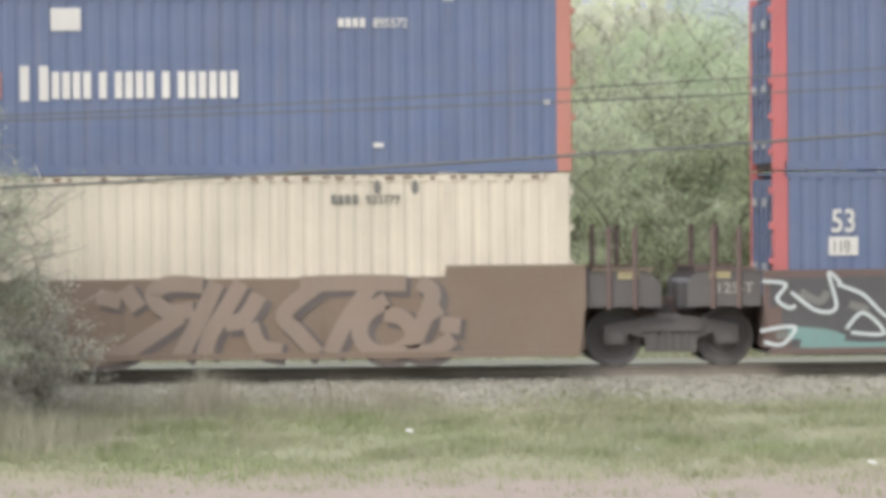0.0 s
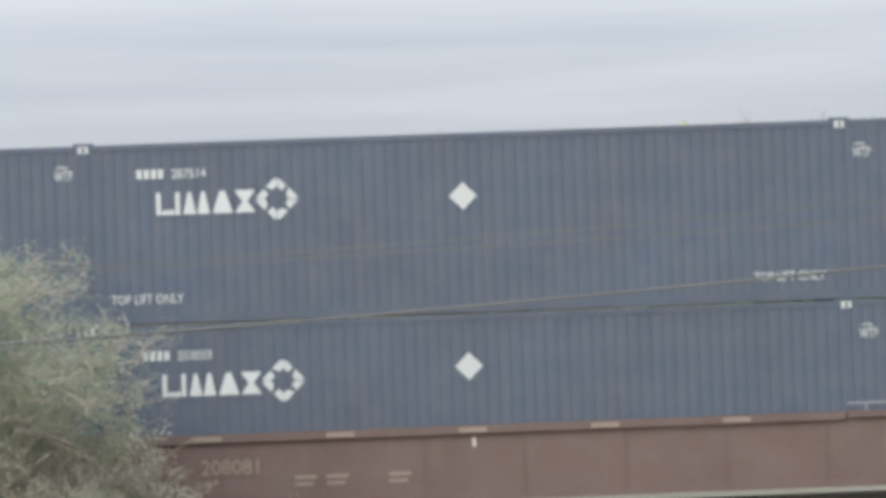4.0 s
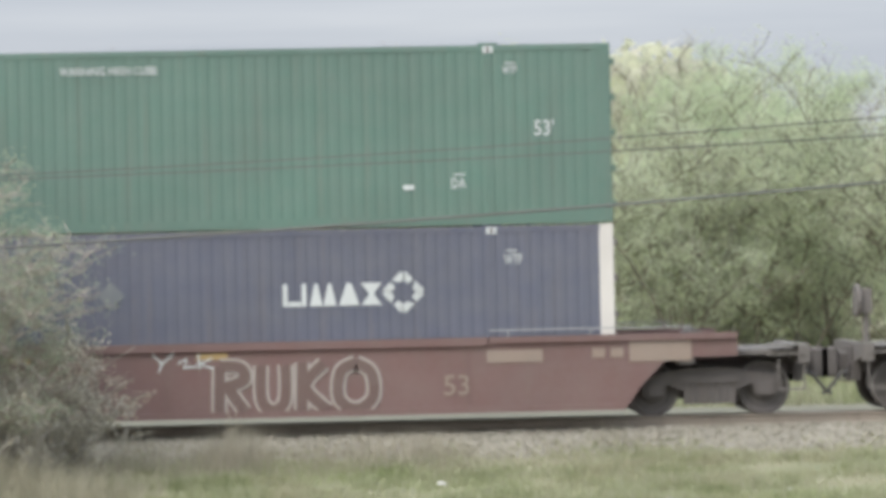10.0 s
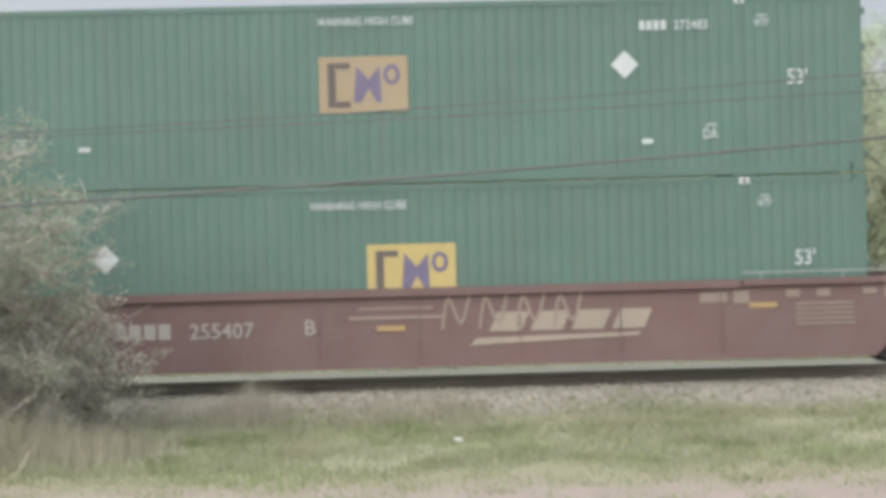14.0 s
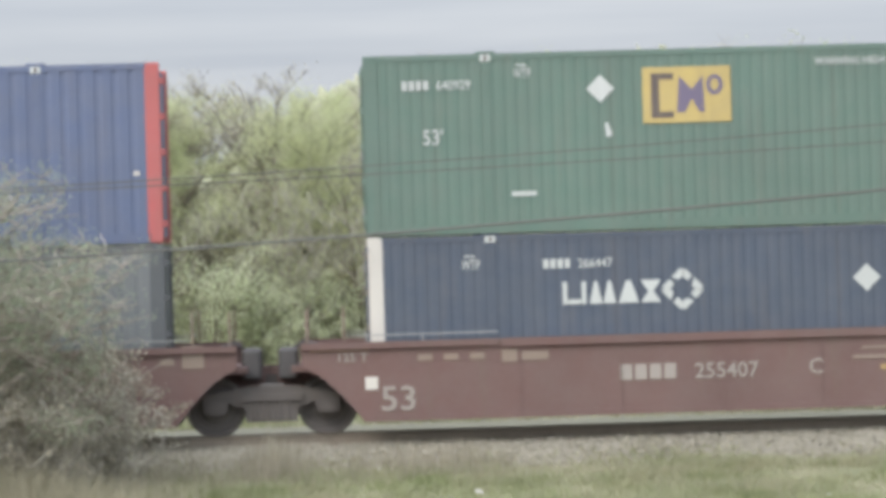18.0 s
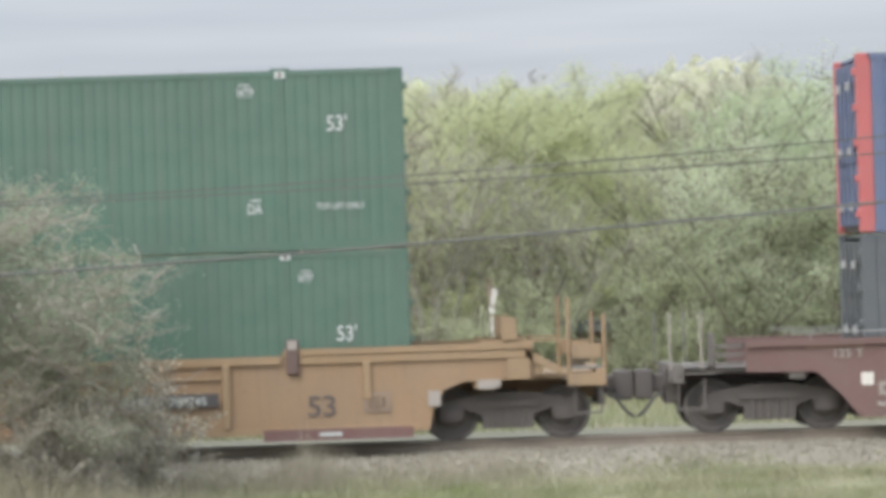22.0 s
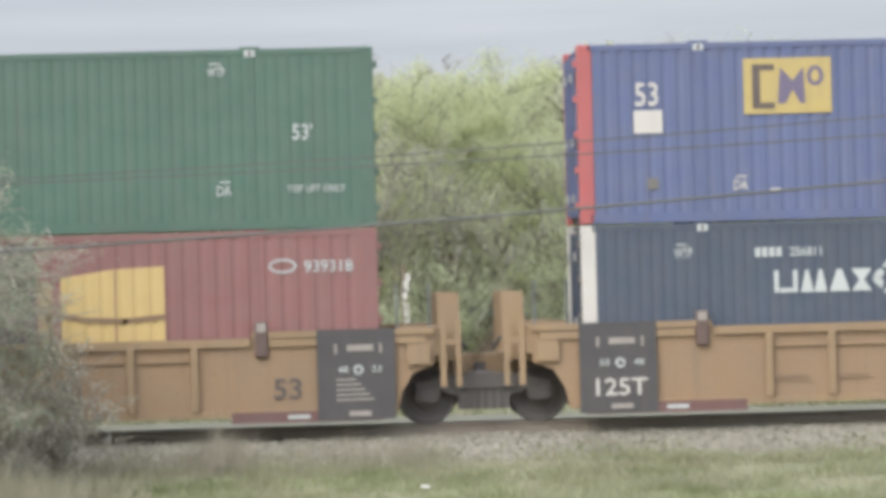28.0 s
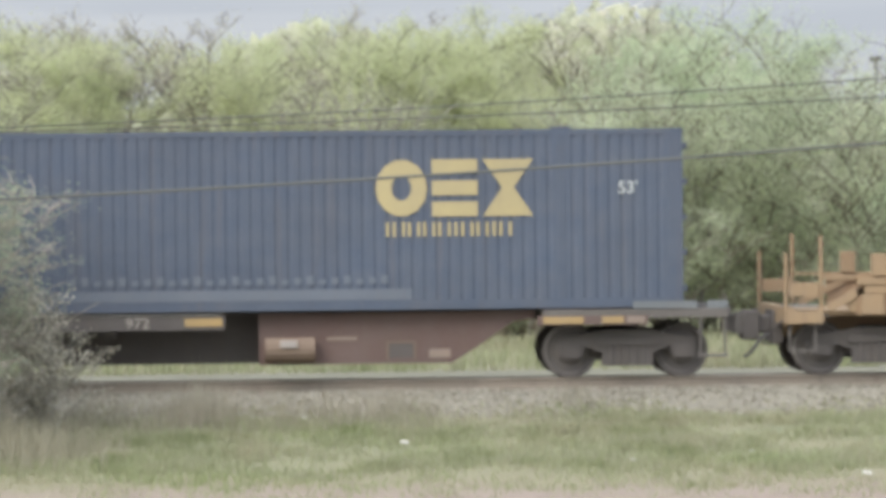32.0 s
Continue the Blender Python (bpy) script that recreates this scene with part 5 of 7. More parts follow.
def train_cars():
    h = LEN / 2
    g = "graffiti"
    a = well_car(127.36, "dull brown well unit covered in pale graffiti", BROWN2, "ac", "short", own=(False, True))
    b = well_car(107.94, "orange-brown well unit with large tan spray graffiti", RUSTB, "ca", "short", top=1.5, end_top=1.68)
    c = well_car(84.56, "dull brown well car with pale stencils", BROWN2, "cc", top=1.36, end_top=1.5, kits=("low", "brake_post"))
    d = well_car(61.22, "dull red-brown well car with tan spray tags", BROWN2, "cc", top=1.36, end_top=1.5, kits=("brake", "low"))
    e = well_car(37.95, "red-brown well car with white bubble graffiti and amber bars", BROWN, "cc", top=1.36, end_top=1.48)
    f = well_car(14.4, "red-brown well unit with a pale company word and slash", BROWN, "ac", top=1.48, end_top=1.6, kits=("low", "box"))
    gg = well_car(-4.9, "red-brown middle well unit with company word and outline graffiti", BROWN, "aa", top=1.48, end_top=1.6, own=(True, False))
    hh = well_car(-24.32, "red-brown well unit with pale company word and slash", BROWN, "ca", top=1.48, end_top=1.6, own=(True, False), kits=("posts", "low"))
    i = well_car(-47.79, "ochre ribbed well unit with dark stencils", TTXY, "ac", "ochre", 1.48, 1.58)
    j = well_car(-67.27, "ochre ribbed middle well unit with a faded red company word", TTXY, "aa", "ochre", 1.48, 1.58, own=(True, False))
    k = well_car(-86.71, "ochre ribbed well unit with black end panel", TTXY, "ca", "ochre", 1.48, 1.58, own=(True, False))
    spine_car(-107.6)
    # plain unit marks
    for car in (f, gg, hh):
        lx0 = -h
        m = WHITE if car is not f else PALEMARK
        blocks_row = [(lx0 + 4.0 + q * 0.235, lx0 + 4.19 + q * 0.235, 0.75, 1.0) for q in range(4)]
        car_rect(car, "owner_code", PALEMARK, blocks_row, "painted owner code")
        car_text(car, "255407", lx0 + 5.2, 0.75, 0.25, PALEMARK)
        car_text(car, {f: "B", gg: "C", hh: "A"}[car], lx0 + 7.05, 0.77, 0.25, PALEMARK)
        x0 = lx0 + 10.0

        def word(bm):
            q = x0
            for w in range(4):
                flat(bm, [(q, 0.75), (q + 0.52, 0.75), (q + 0.66, 1.06), (q + 0.14, 1.06)], SIDE, 0.006)
                q += 0.66
            flat(bm, [(x0 - 0.32, 0.53), (x0 + 2.4, 0.63), (x0 + 2.46, 0.69), (x0 - 0.2, 0.65)], SIDE, 0.006)
        bm = bmesh.new()
        word(bm)
        for q in pieces(bm):
            part("company_word", q, CREAMMARK, car, "slanted cream company shapes over a slash")
        if car is not f:
            car_text(car, "53", lx0 + 0.15, 0.38, 0.4, PALEMARK, 1.1)
        stencil = [(lx0 + 0.75 + q * 0.42, lx0 + 0.98 + q * 0.42, 1.16, 1.26) for q in range(3)]
        stencil += [(lx0 + 2.1, lx0 + 2.35, 1.1, 1.3), (lx0 + 2.42, lx0 + 2.85, 1.12, 1.26), (h - 2.75, h - 2.3, 1.12, 1.28), (h - 2.2, h - 1.95, 1.1, 1.3),
                    (h - 1.35, h - 1.13, 1.18, 1.3), (h - 0.85, h - 0.63, 1.18, 1.3), (h - 0.1, h + 0.12, 1.2, 1.3)]
        stencil += [(h - 1.2, h - 0.25, 1.05 - q * 0.08, 1.09 - q * 0.08) for q in range(5)]
        stencil += [(lx0 + 7.9, lx0 + 9.1, 1.14, 1.18), (lx0 + 7.75, lx0 + 9.25, 0.98, 1.04)]
        car_rect(car, "stencil_mark", GHOST, stencil, "small pale stencil marks")
        car_rect(car, "reflector_bar", AMBER, [(lx0 + 8.2, lx0 + 8.65, 0.8, 0.88), (h - 1.95, h - 1.5, 1.02, 1.1)] if car is not hh else [(lx0 + 8.2, lx0 + 8.7, 0.82, 0.9)], "amber reflector bars")
        if car is not f:
            car_text(car, "125 T", lx0 - 0.52, 1.18, 0.13, PALEMARK, 1.2)
            car_rect(car, "ochre_bar", OCHREBAND, [(lx0 - 0.98, lx0 - 0.02, 1.34, 1.42)], "faded ochre bar")
        car_rect(car, "tan_panel", GHOST, [(h + 0.25, h + 0.6, 1.14, 1.5)], "faded tan panel")
        car_rect(car, "white_square", WHITE, [(lx0 - 0.1, lx0 + 0.1, 0.72, 0.92)] if car is not f else [(h + 0.85, h + 1.05, 1.0, 1.22)], "small white square")
    wild = random.Random(3)
    strokes(gg, g, GREYMARK, [[(h - 7.2 + k * 0.55 + wild.uniform(-.1, .1), 0.55 + wild.uniform(0, .7)) for k in (0, .7, .2, 1.1, .9)] for _ in range(1)] +
            bubbles(7, h - 7.1, 6, 0.6, 0.6, 1.22), 0.04, "grey outline graffiti")
    strokes(f, g, GHOST, [[(h - 6.9 + q, 0.8), (h - 6.8 + q, 1.3), (h - 6.6 + q, 0.9), (h - 6.45 + q, 1.35)] for q in (0, .6, 1.2, 1.8)], 0.05, "faint grey spray graffiti", soft=True)
    # long orange-brown unit with the great tan piece
    tag = [[(0.2, .12), (0.75, .18), (1.3, .5), (1.75, .8)], [(0.42, 1.12), (0.78, 1.03)], [(0.85, 1.25), (1.08, .92)],
           [(2.1, 1.28), (1.55, 1.3), (1.3, 1.12), (1.55, .86), (1.95, .9)], [(2.32, 1.32), (2.05, .75), (1.72, .14)],
           [(2.72, 1.32), (2.5, .95), (2.22, .5), (2.12, .14)], [(3.0, 1.12), (2.75, .74), (2.45, .66)], [(2.85, .66), (3.0, .3), (3.35, .2)],
           [(3.95, 1.28), (3.4, .82), (3.62, .5), (3.92, .16)], [(3.65, 1.28), (4.5, 1.3), (5.35, 1.28)], [(4.78, 1.24), (4.4, .7), (4.12, .16)],
           [(5.05, 1.02), (4.72, .8), (4.6, .5), (4.75, .24), (5.1, .16), (5.45, .4), (5.3, .72), (5.0, .8)],
           [(5.55, 1.3), (5.78, 1.1), (5.55, .5), (5.4, .22), (5.75, .18), (6.1, .4)], [(5.6, .72), (5.9, .9)], [(5.9, .62), (6.22, .58)]]
    strokes(b, "graffiti_outline", INK, [[(x + 0.1, z + 0.06) for x, z in q] for q in tag], 0.33, "dark graffiti shading", SIDE, True)
    strokes(b, g, SPRAY, [[(x + 0.02, z + 0.12) for x, z in q] for q in tag], 0.26, "huge tan spray graffiti", SIDE - 0.012, True)
    car_rect(b, "owner_code", PALEMARK, [(-h + 3.4 + q * 0.3, -h + 3.63 + q * 0.3, 0.66, 0.9) for q in range(4)], "painted owner code")
    car_rect(b, "number_panel", BROWN2, [(-h + 3.3, -h + 6.75, 0.6, 0.96)], "darker number panel", SIDE + 0.004)
    car_text(b, "732970", -h + 4.82, 0.66, 0.25, PALEMARK, 1.25)
    strokes(b, g, INK, [[(-h + 0.75, .62), (-h + 1.5, .6), (-h + 2.55, .66)]], 0.62, "dark ground of the bubble graffiti", SIDE + 0.002)
    strokes(b, g, GHOST, bubbles(5, -h + 0.95, 5, 0.32, 0.38, 0.92), 0.03, "pale bubble graffiti outlines")
    strokes(b, g, INK, [[(-h - 0.3, .8), (-h + 0.0, .82), (-h - 0.1, .62), (-h + 0.05, .45), (-h - 0.28, .42)], [(-h + 0.5, .82), (-h + 0.22, .8), (-h + 0.22, .64), (-h + 0.48, .6), (-h + 0.42, .42), (-h + 0.2, .44)]], 0.08, "dark spray figures")
    car_rect(b, "yellow_plate", PALEYEL, [(-h - 1.55, -h - 1.15, 1.5, 1.64)], "pale yellow reflector")
    # unit at the head
    ground_ = [[(-h - 0.1, 1.2), (-h + 1.6, 1.22), (-h + 4.8, 1.15)], [(-h + 0.1, .8), (-h + 2.0, .8), (-h + 4.8, .75)], [(-h + 0.25, .42), (-h + 2.2, .4), (-h + 4.8, .42)]]
    strokes(a, "graffiti_ground", BLACKP, ground_, 0.46, "dark spray ground", SIDE + 0.002)
    strokes(a, g, TURQ, [[(-h + 0.4, .4), (-h + 1.5, .28), (-h + 2.6, .34), (-h + 4.2, .3)], [(-h + 0.2, .55), (-h + 0.8, .5), (-h + 1.1, .4)]], 0.2, "turquoise spray band", SIDE - 0.01, True)
    pale_ = [[(-.22, 1.38), (.16, 1.33), (.02, 1.1), (.2, .95), (.32, .98)], [(.25, 1.2), (.66, .9), (.98, .95), (.86, 1.5), (1.06, 1.34)],
             [(1.0, 1.32), (1.42, 1.15), (1.86, .78), (2.3, 1.1)], [(-.26, .58), (.3, .64), (.1, .36), (-.2, .4)], [(1.14, .6), (1.42, .86), (1.76, .52), (1.22, .54)],
             [(2.2, .6), (2.6, 1.25), (3.0, .7), (3.3, 1.2)], [(2.5, .45), (3.2, .5), (3.9, .9)], [(3.4, 1.3), (3.9, .8), (4.4, 1.25)]]
    strokes(a, g, DULLWHITE, [[(-h + x, z) for x, z in q] for q in pale_], 0.055, "white curling spray lines", SIDE - 0.016, True)
    fills = [[(.4, 1.2), (.7, 1.05), (.85, 1.2)], [(1.2, 1.0), (1.5, .9)], [(0, .5), (.25, .52)], [(2.6, .95), (2.9, .85)], [(3.5, 1.1), (4.0, 1.0)]]
    strokes(a, g, GREYMARK, [[(-h + x, z) for x, z in q] for q in fills], 0.13, "grey spray fill", SIDE - 0.008, True)
    car_text(a, "125-T", -h - 0.92, 1.2, 0.17, PALEMARK, 1.1, -1.392)
    # brown single cars
    for car, num in ((c, "208081"), (d, "73209")):
        car_text(car, "53", -h + 0.65, 0.42, 0.44, GHOST, 1.05)
        car_rect(car, "owner_code", GHOST, [(-h + 2.5 + q * 0.21, -h + 2.67 + q * 0.21, 0.72, 0.95) for q in range(3)], "faint owner code")
        car_text(car, num, -h + 3.7, 0.72, 0.24, GHOST)
        car_rect(car, "chord_mark", GHOST, [(-h + 3.6 + q * 2.12, -h + 4.05 + q * 2.12, 1.25, 1.33) for q in range(5)] + [(-h + 0.05 + q * 0.75, -h + 0.25 + q * 0.75, 1.25, 1.33) for q in range(3)],
                 "pale bars on the top chord", -1.542)
        car_rect(car, "white_tick", WHITE, [(-0.02, 0.03, 1.02, 1.17)], "white centre tick")
        car_rect(car, "stencil_mark", GHOST, [(-h + 5.2 + q * 0.5, -h + 5.55 + q * 0.5, 0.6, 0.66) for q in (0, 1, 3)] + [(-h + 5.2 + q * 0.5, -h + 5.5 + q * 0.5, 0.5, 0.55) for q in (0, 1, 3)], "faint stencils")
    eye_ = [[(-.98, .17), (-.79, .49), (-.56, .85), (-.31, 1.13)], [(.31, 1.13), (.47, .85), (.63, .56), (.71, .43)], [(-.5, .87), (-.31, .97), (.02, .99), (.37, .93)],
            [(-.66, .49), (-.31, .44), (.02, .44), (.34, .51), (.6, .61)], [(-.51, .84), (-.53, .56)], [(.42, .91), (.39, .62)], [(-.37, .27), (-.27, .35), (.24, .36), (.34, .27)],
            [(.47, .53), (.53, .4), (.69, .31)], [(-.7, .47), (-.8, .2)],
            [(-.4, .81), (-.31, .56), (-.24, .81), (-.15, .52), (-.08, .81)], [(.05, .81), (.11, .59), (.21, .78), (.31, .62)]]
    strokes(d, g, GHOST, [[(h - 4.08 + x, z) for x, z in q] for q in eye_], 0.04, "tan spray pyramid with an eye", soft=True)
    strokes(d, g, DULLWHITE, [[(h - 4.27, 1.23), (h - 4.08, 1.38), (h - 3.9, 1.24)]], 0.04, "white spray chevron", -1.562)
    scribble = [[(0, 0), (.02, .28), (.14, .2), (.05, .12)], [(.2, .27), (.23, .02), (.33, .05), (.34, .28)], [(.42, 0), (.45, .27), (.5, .1), (.56, .28), (.59, 0)],
                [(.68, .02), (.7, .27), (.82, .24), (.73, .15), (.83, .07), (.7, 0)], [(1.04, .27), (.92, .22), (1.02, .1), (.9, .02)]]
    strokes(d, g, GHOST, [[(h - 3.15 + x, .25 + z) for x, z in q] for q in scribble], 0.05, "tan spray scribble", soft=True)
    round_tag = [[(.23, 1.07), (.09, 1.09), (.02, .97), (.06, .83), (.18, .77), (.26, .85)], [(.29, 1.12), (.31, .79)], [(.42, 1.1), (.41, .8)], [(.3, .94), (.42, .95)],
                 [(.52, 1.1), (.53, .86), (.59, .8), (.64, .88), (.63, 1.1)], [(.79, 1.1), (.68, 1.07), (.67, .91), (.74, .88), (.83, .91), (.82, .8), (.68, .79)]]
    strokes(d, g, PALEMARK, [[(-h + 5.28 + x, z) for x, z in q] for q in round_tag], 0.035, "thin white tag", soft=True)
    # white bubble piece
    fat = [[[(.1, .0), (.12, .75)], [(.12, .75), (.45, .72), (.5, .52), (.14, .4)], [(.25, .4), (.5, .02)]], [[(.78, .75), (.78, .2), (.95, .03), (1.15, .18), (1.17, .75)]],
           [[(1.42, .02), (1.44, .78)], [(1.78, .76), (1.48, .4), (1.82, .02)]], [[(2.3, .76), (2.05, .62), (2.02, .2), (2.28, .02), (2.56, .2), (2.54, .6), (2.3, .76)]]]
    fat = [[(h - 6.5 + x, z + 0.24) for x, z in q] for letter in fat for q in letter]
    strokes(e, g, PALEMARK, fat, 0.26, "pale outline of fat graffiti letters", soft=True)
    strokes(e, g, BROWN2, fat, 0.17, "dull brown fill of fat graffiti letters", SIDE - 0.016, True)
    strokes(e, g, DULLWHITE, [[(h - 7.45, 1.2), (h - 7.3, 1.05), (h - 7.1, 1.22)], [(h - 7.3, 1.05), (h - 7.35, .92)], [(h - 7.05, 1.05), (h - 6.9, 1.12), (h - 6.95, .98), (h - 6.75, 1.0)], [(h - 6.72, 1.2), (h - 6.7, .95)], [(h - 6.5, 1.12), (h - 6.7, 1.04), (h - 6.48, .95)]], 0.03, "thin white tag")
    car_rect(e, "owner_code", PALEMARK, [(-h + 4.05 + q * 0.2, -h + 4.2 + q * 0.2, 0.85, 1.06) for q in range(3)], "painted owner code")
    car_text(e, "72636", -h + 4.85, 0.85, 0.22, PALEMARK)
    car_rect(e, "reflector_bar", AMBER, [(-h + 1.35, -h + 2.3, 1.1, 1.2), (-h + 6.3, -h + 6.75, 1.1, 1.2), (-h + 9.4, -h + 9.9, 1.1, 1.2)], "amber reflector bars")
    car_text(e, "53", h - 2.8, 0.45, 0.33, GHOST)
    car_rect(e, "stencil_mark", GHOST, [(h - 2.1, h - 1.2, .95, 1.15), (h - .4, h - .2, 1.0, 1.15), (h - .1, h + .1, 1.0, 1.15), (h + .2, h + 1.2, .92, 1.25), (-h - 1.0, -h - .1, .92, 1.2), (-h + .9, -h + 1.2, 1.0, 1.2)], "faint tan panels")
    strokes(e, g, DULLWHITE, [[(-h + 2.4, 1.15), (-h + 2.7, 1.0), (-h + 2.9, 1.1)], [(-h + 2.6, .95), (-h + 3.0, .85), (-h + 3.2, .95)], [(-h + 3.1, .8), (-h + 3.4, .85)]], 0.05, "white scrawl")
    # ochre units
    for car in (i, j, k):
        for s, has in ((-1, car is not k), (1, car is not i)):
            if not has:
                continue
            x0 = -h - 0.1 if s < 0 else h - 1.02
            p = car_rect(car, "black_panel", BLACKP, [(x0, x0 + 1.25, 0.14, 1.59)], "black stencil panel", -1.545, 0.012)
            yy = -1.56
            marks_ = [(x0 + .28, x0 + .32, 1.2, 1.36), (x0 + 1.0, x0 + 1.04, 1.2, 1.36), (x0 + .48, x0 + .9, 1.24, 1.34), (x0 + .5, x0 + .85, .2, .28)]
            if s > 0:
                marks_ += [(x0 + .3, x0 + .9 - q * .07, .45 + q * .08, .48 + q * .08) for q in range(5)]
            car_rect(p, "panel_mark", PALEMARK, marks_, "pale bars", yy)
            bm = bmesh.new()
            ring_plate(bm, x0 + .66, .94, .08, .08, .035, yy, 10)
            part("panel_ring", bm, DULLWHITE, p)
            for body, xx in (("53" if s < 0 else "48", x0 + .33), ("48" if s < 0 else "53", x0 + .88)):
                car_text(p, body, xx, .9, .1, DULLWHITE, 1.2, yy)
            if s < 0:
                car_text(p, "125T", x0 + .26, .42, .28, WHITE, 1.12, yy)
        car_rect(car, "red_stripe", REDDARK, [(-h - .0, -h + 2.6, .12, .3) if car is not i else (-h + 1.2, -h + 2.5, .12, .3), (h - 2.4, h - 0.0, .12, .3)], "dark red stripe", -1.535)
        car_rect(car, "stripe_mark", DULLWHITE, [(-h + .35, -h + .7, .18, .24), (-h + 1.3, -h + 1.65, .18, .24), (h - 1.5, h - 1.15, .18, .24)], "white bars", -1.543)
        car_text(car, "53", h - 1.72 if car is not i else h - 1.68, .5, .34, INK, 1.05)
        car_rect(car, "stencil_mark", OCHREBAND, [(-h + 3.05 + q, -h + 3.6 + q, .62, .66) for q in (0, 1, 4)] + [(-h + 8.7, -h + 9.2, .68, .78), (-1.8, 2.2, 1.41, 1.44)], "faint stencils", -1.545)
        strokes(car, "scrawl", OCHREBAND, [[(-1.3, .75), (-.9, .65), (-.5, .8)], [(-1.1, .6), (-.7, .82)]], .05, "faint scrawl")
    for car, x0 in ((i, h - 4.7), (k, -h + 2.45)):
        p = car_rect(car, "number_panel", BLACKP, [(x0, x0 + 1.6, .7, .92)], "dark number panel", -1.568)
        car_rect(p, "owner_code", DULLWHITE, [(x0 + .05 + q * .14, x0 + .16 + q * .14, .74, .88) for q in range(4)], "owner code", -1.576)
        car_text(p, "789745", x0 + .82, .74, .14, DULLWHITE, 1.05, -1.576)
    q = car_rect(i, "label_panel", GHOST, [(h - .78, h - .36, .55, .85)], "pale framed label panel", -1.5)
    car_rect(q, "label_field", TTXD, [(h - .74, h - .4, .59, .81)], "", -1.507)
    car_rect(q, "label_bar", INK, [(h - .71, h - .52, .62 + k_ * .065, .65 + k_ * .065) for k_ in range(3)] + [(h - .49, h - .44, .62, .78)], "", -1.514)
    car_rect(i, "label_panel", PALEMARK, [(h + 1.05, h + 1.35, .85, 1.0), (h + .25, h + .45, .6, .85)], "pale label panel", -1.5)

    def word(bm):
        for q in (0, .95):
            flat(bm, [(-h + 1.4 + q, 1.0), (-h + 1.72 + q, .38), (-h + 1.98 + q, .38), (-h + 2.3 + q, 1.0)], SIDE)
        blocks(bm, "x", -h + 3.4, .38, .7, .62, 0, SIDE, .2)
    bm = bmesh.new()
    word(bm)
    for q in pieces(bm):
        part("company_word", q, REDDARK, j, "faded dark red company shapes").location = (7.7, 0, 0)


def spine_car(x):
    """A low flat car with a fishbelly centre sill that carries one box on end platforms."""
    car = thing("spine_car", "rusty brown low flat car with amber end bars", "rail car", "cars of the train")
    h = LEN / 2
    bm = bmesh.new()
    prism(bm, [(-h + 1.0, 1.0), (-h + 2.6, 0.95), (-h + 3.75, 0.27), (h - 3.75, 0.27), (h - 2.6, 0.95), (h + 0.9, 1.0), (h + 0.9, 1.12), (-h + 1.0, 1.12)], -0.35, 0.35)
    # dark steel also puts the deep shadow below the box into the colour
    part("centre_sill", bm, CASTING, car, "deep dark centre sill")
    for s in (-1, 1):
        bm = bmesh.new()
        box(bm, *sorted((s * (h - 2.3), s * (h + 0.7))), -1.42, 1.42, 0.98, 1.12)
        part("end_platform", bm, STEEL, car)
        for y in (-1.43, 1.43):
            bm = bmesh.new()
            box(bm, *sorted((s * (h - 2.4), s * (h - 0.6))), *sorted((y, y * 1.02)), 0.88, 1.02)
            part("edge_beam", bm, BROWN2, car)
        truck(car, s * (h - 0.9))
        bm = bmesh.new()
        box(bm, *sorted((s * (h + 0.85), s * (h + 1.0))), -0.15, 0.15, 0.7, 0.98)
        box(bm, *sorted((s * (h + 0.98), s * (h + 1.15))), -0.2, 0.2, 0.66, 1.0)
        part("coupler", bm, STEEL, car, "dark cast steel coupler")
        for y in (-1.4, 1.4):
            bm = bmesh.new()
            tube(bm, (s * (h + 0.65), y, 0.38), (s * (h + 0.65), y, 1.35), 0.02, sides=6)
            part("grab_bar", bm, STEEL, car)
            bm = bmesh.new()
            tube(bm, (s * (h + 0.25), y, 0.38), (s * (h + 0.25), y, 1.0), 0.02, sides=6)
            part("grab_bar", bm, STEEL, car)
            part("end_step", cbox(*sorted((s * (h + 0.22), s * (h + 0.68))), y - 0.1, y + 0.1, 0.34, 0.38, 0.008), STEEL, car)
    # deep rusty side plate over the front half, an outer beam with the number over the rear half
    for sy in (-1, 1):
        bm = bmesh.new()
        prism(bm, [(1.2, 0.27), (h - 3.75, 0.27), (h - 3.2, 0.62), (h - 2.75, 0.93), (h - 2.4, 0.98), (h - 2.4, 1.1), (1.2, 1.1)], *sorted((sy * 0.98, sy * 1.02)))
        p = part("side_plate", bm, BROWN2, car, "rusty brown side plate with a hole painted dark")
        if sy < 0:
            # the hole is not cut: a thin dark plate paints its shaded inside
            part("hole_patch", cbox(3.3, 3.7, -1.026, -1.021, 0.36, 0.6), CASTING, p, "dark patch painted for the opening")
            for q in ((3.26, 3.295, 0.33, 0.63), (3.705, 3.74, 0.33, 0.63), (3.3, 3.7, 0.605, 0.635)):
                part("hole_rim", cbox(q[0], q[1], -1.04, -1.021, q[2], q[3]), RUSTB, p)
            part("pale_patch", cbox(3.95, 4.3, -1.03, -1.021, 0.36, 0.5), GHOST, p, "pale patch")
            part("pale_patch", cbox(2.3, 2.78, -1.03, -1.021, 0.66, 0.71), GHOST, p, "pale painted bar")
        bm = bmesh.new()
        box(bm, -h + 2.4, 0.66, *sorted((sy * 1.36, sy * 1.43)), 0.86, 1.09)
        part("side_beam", bm, CASTING, car, "dark side beam")
        bm = bmesh.new()
        box(bm, -h + 2.4, 0.6, *sorted((sy * 1.3, sy * 1.45)), 1.092, 1.11)
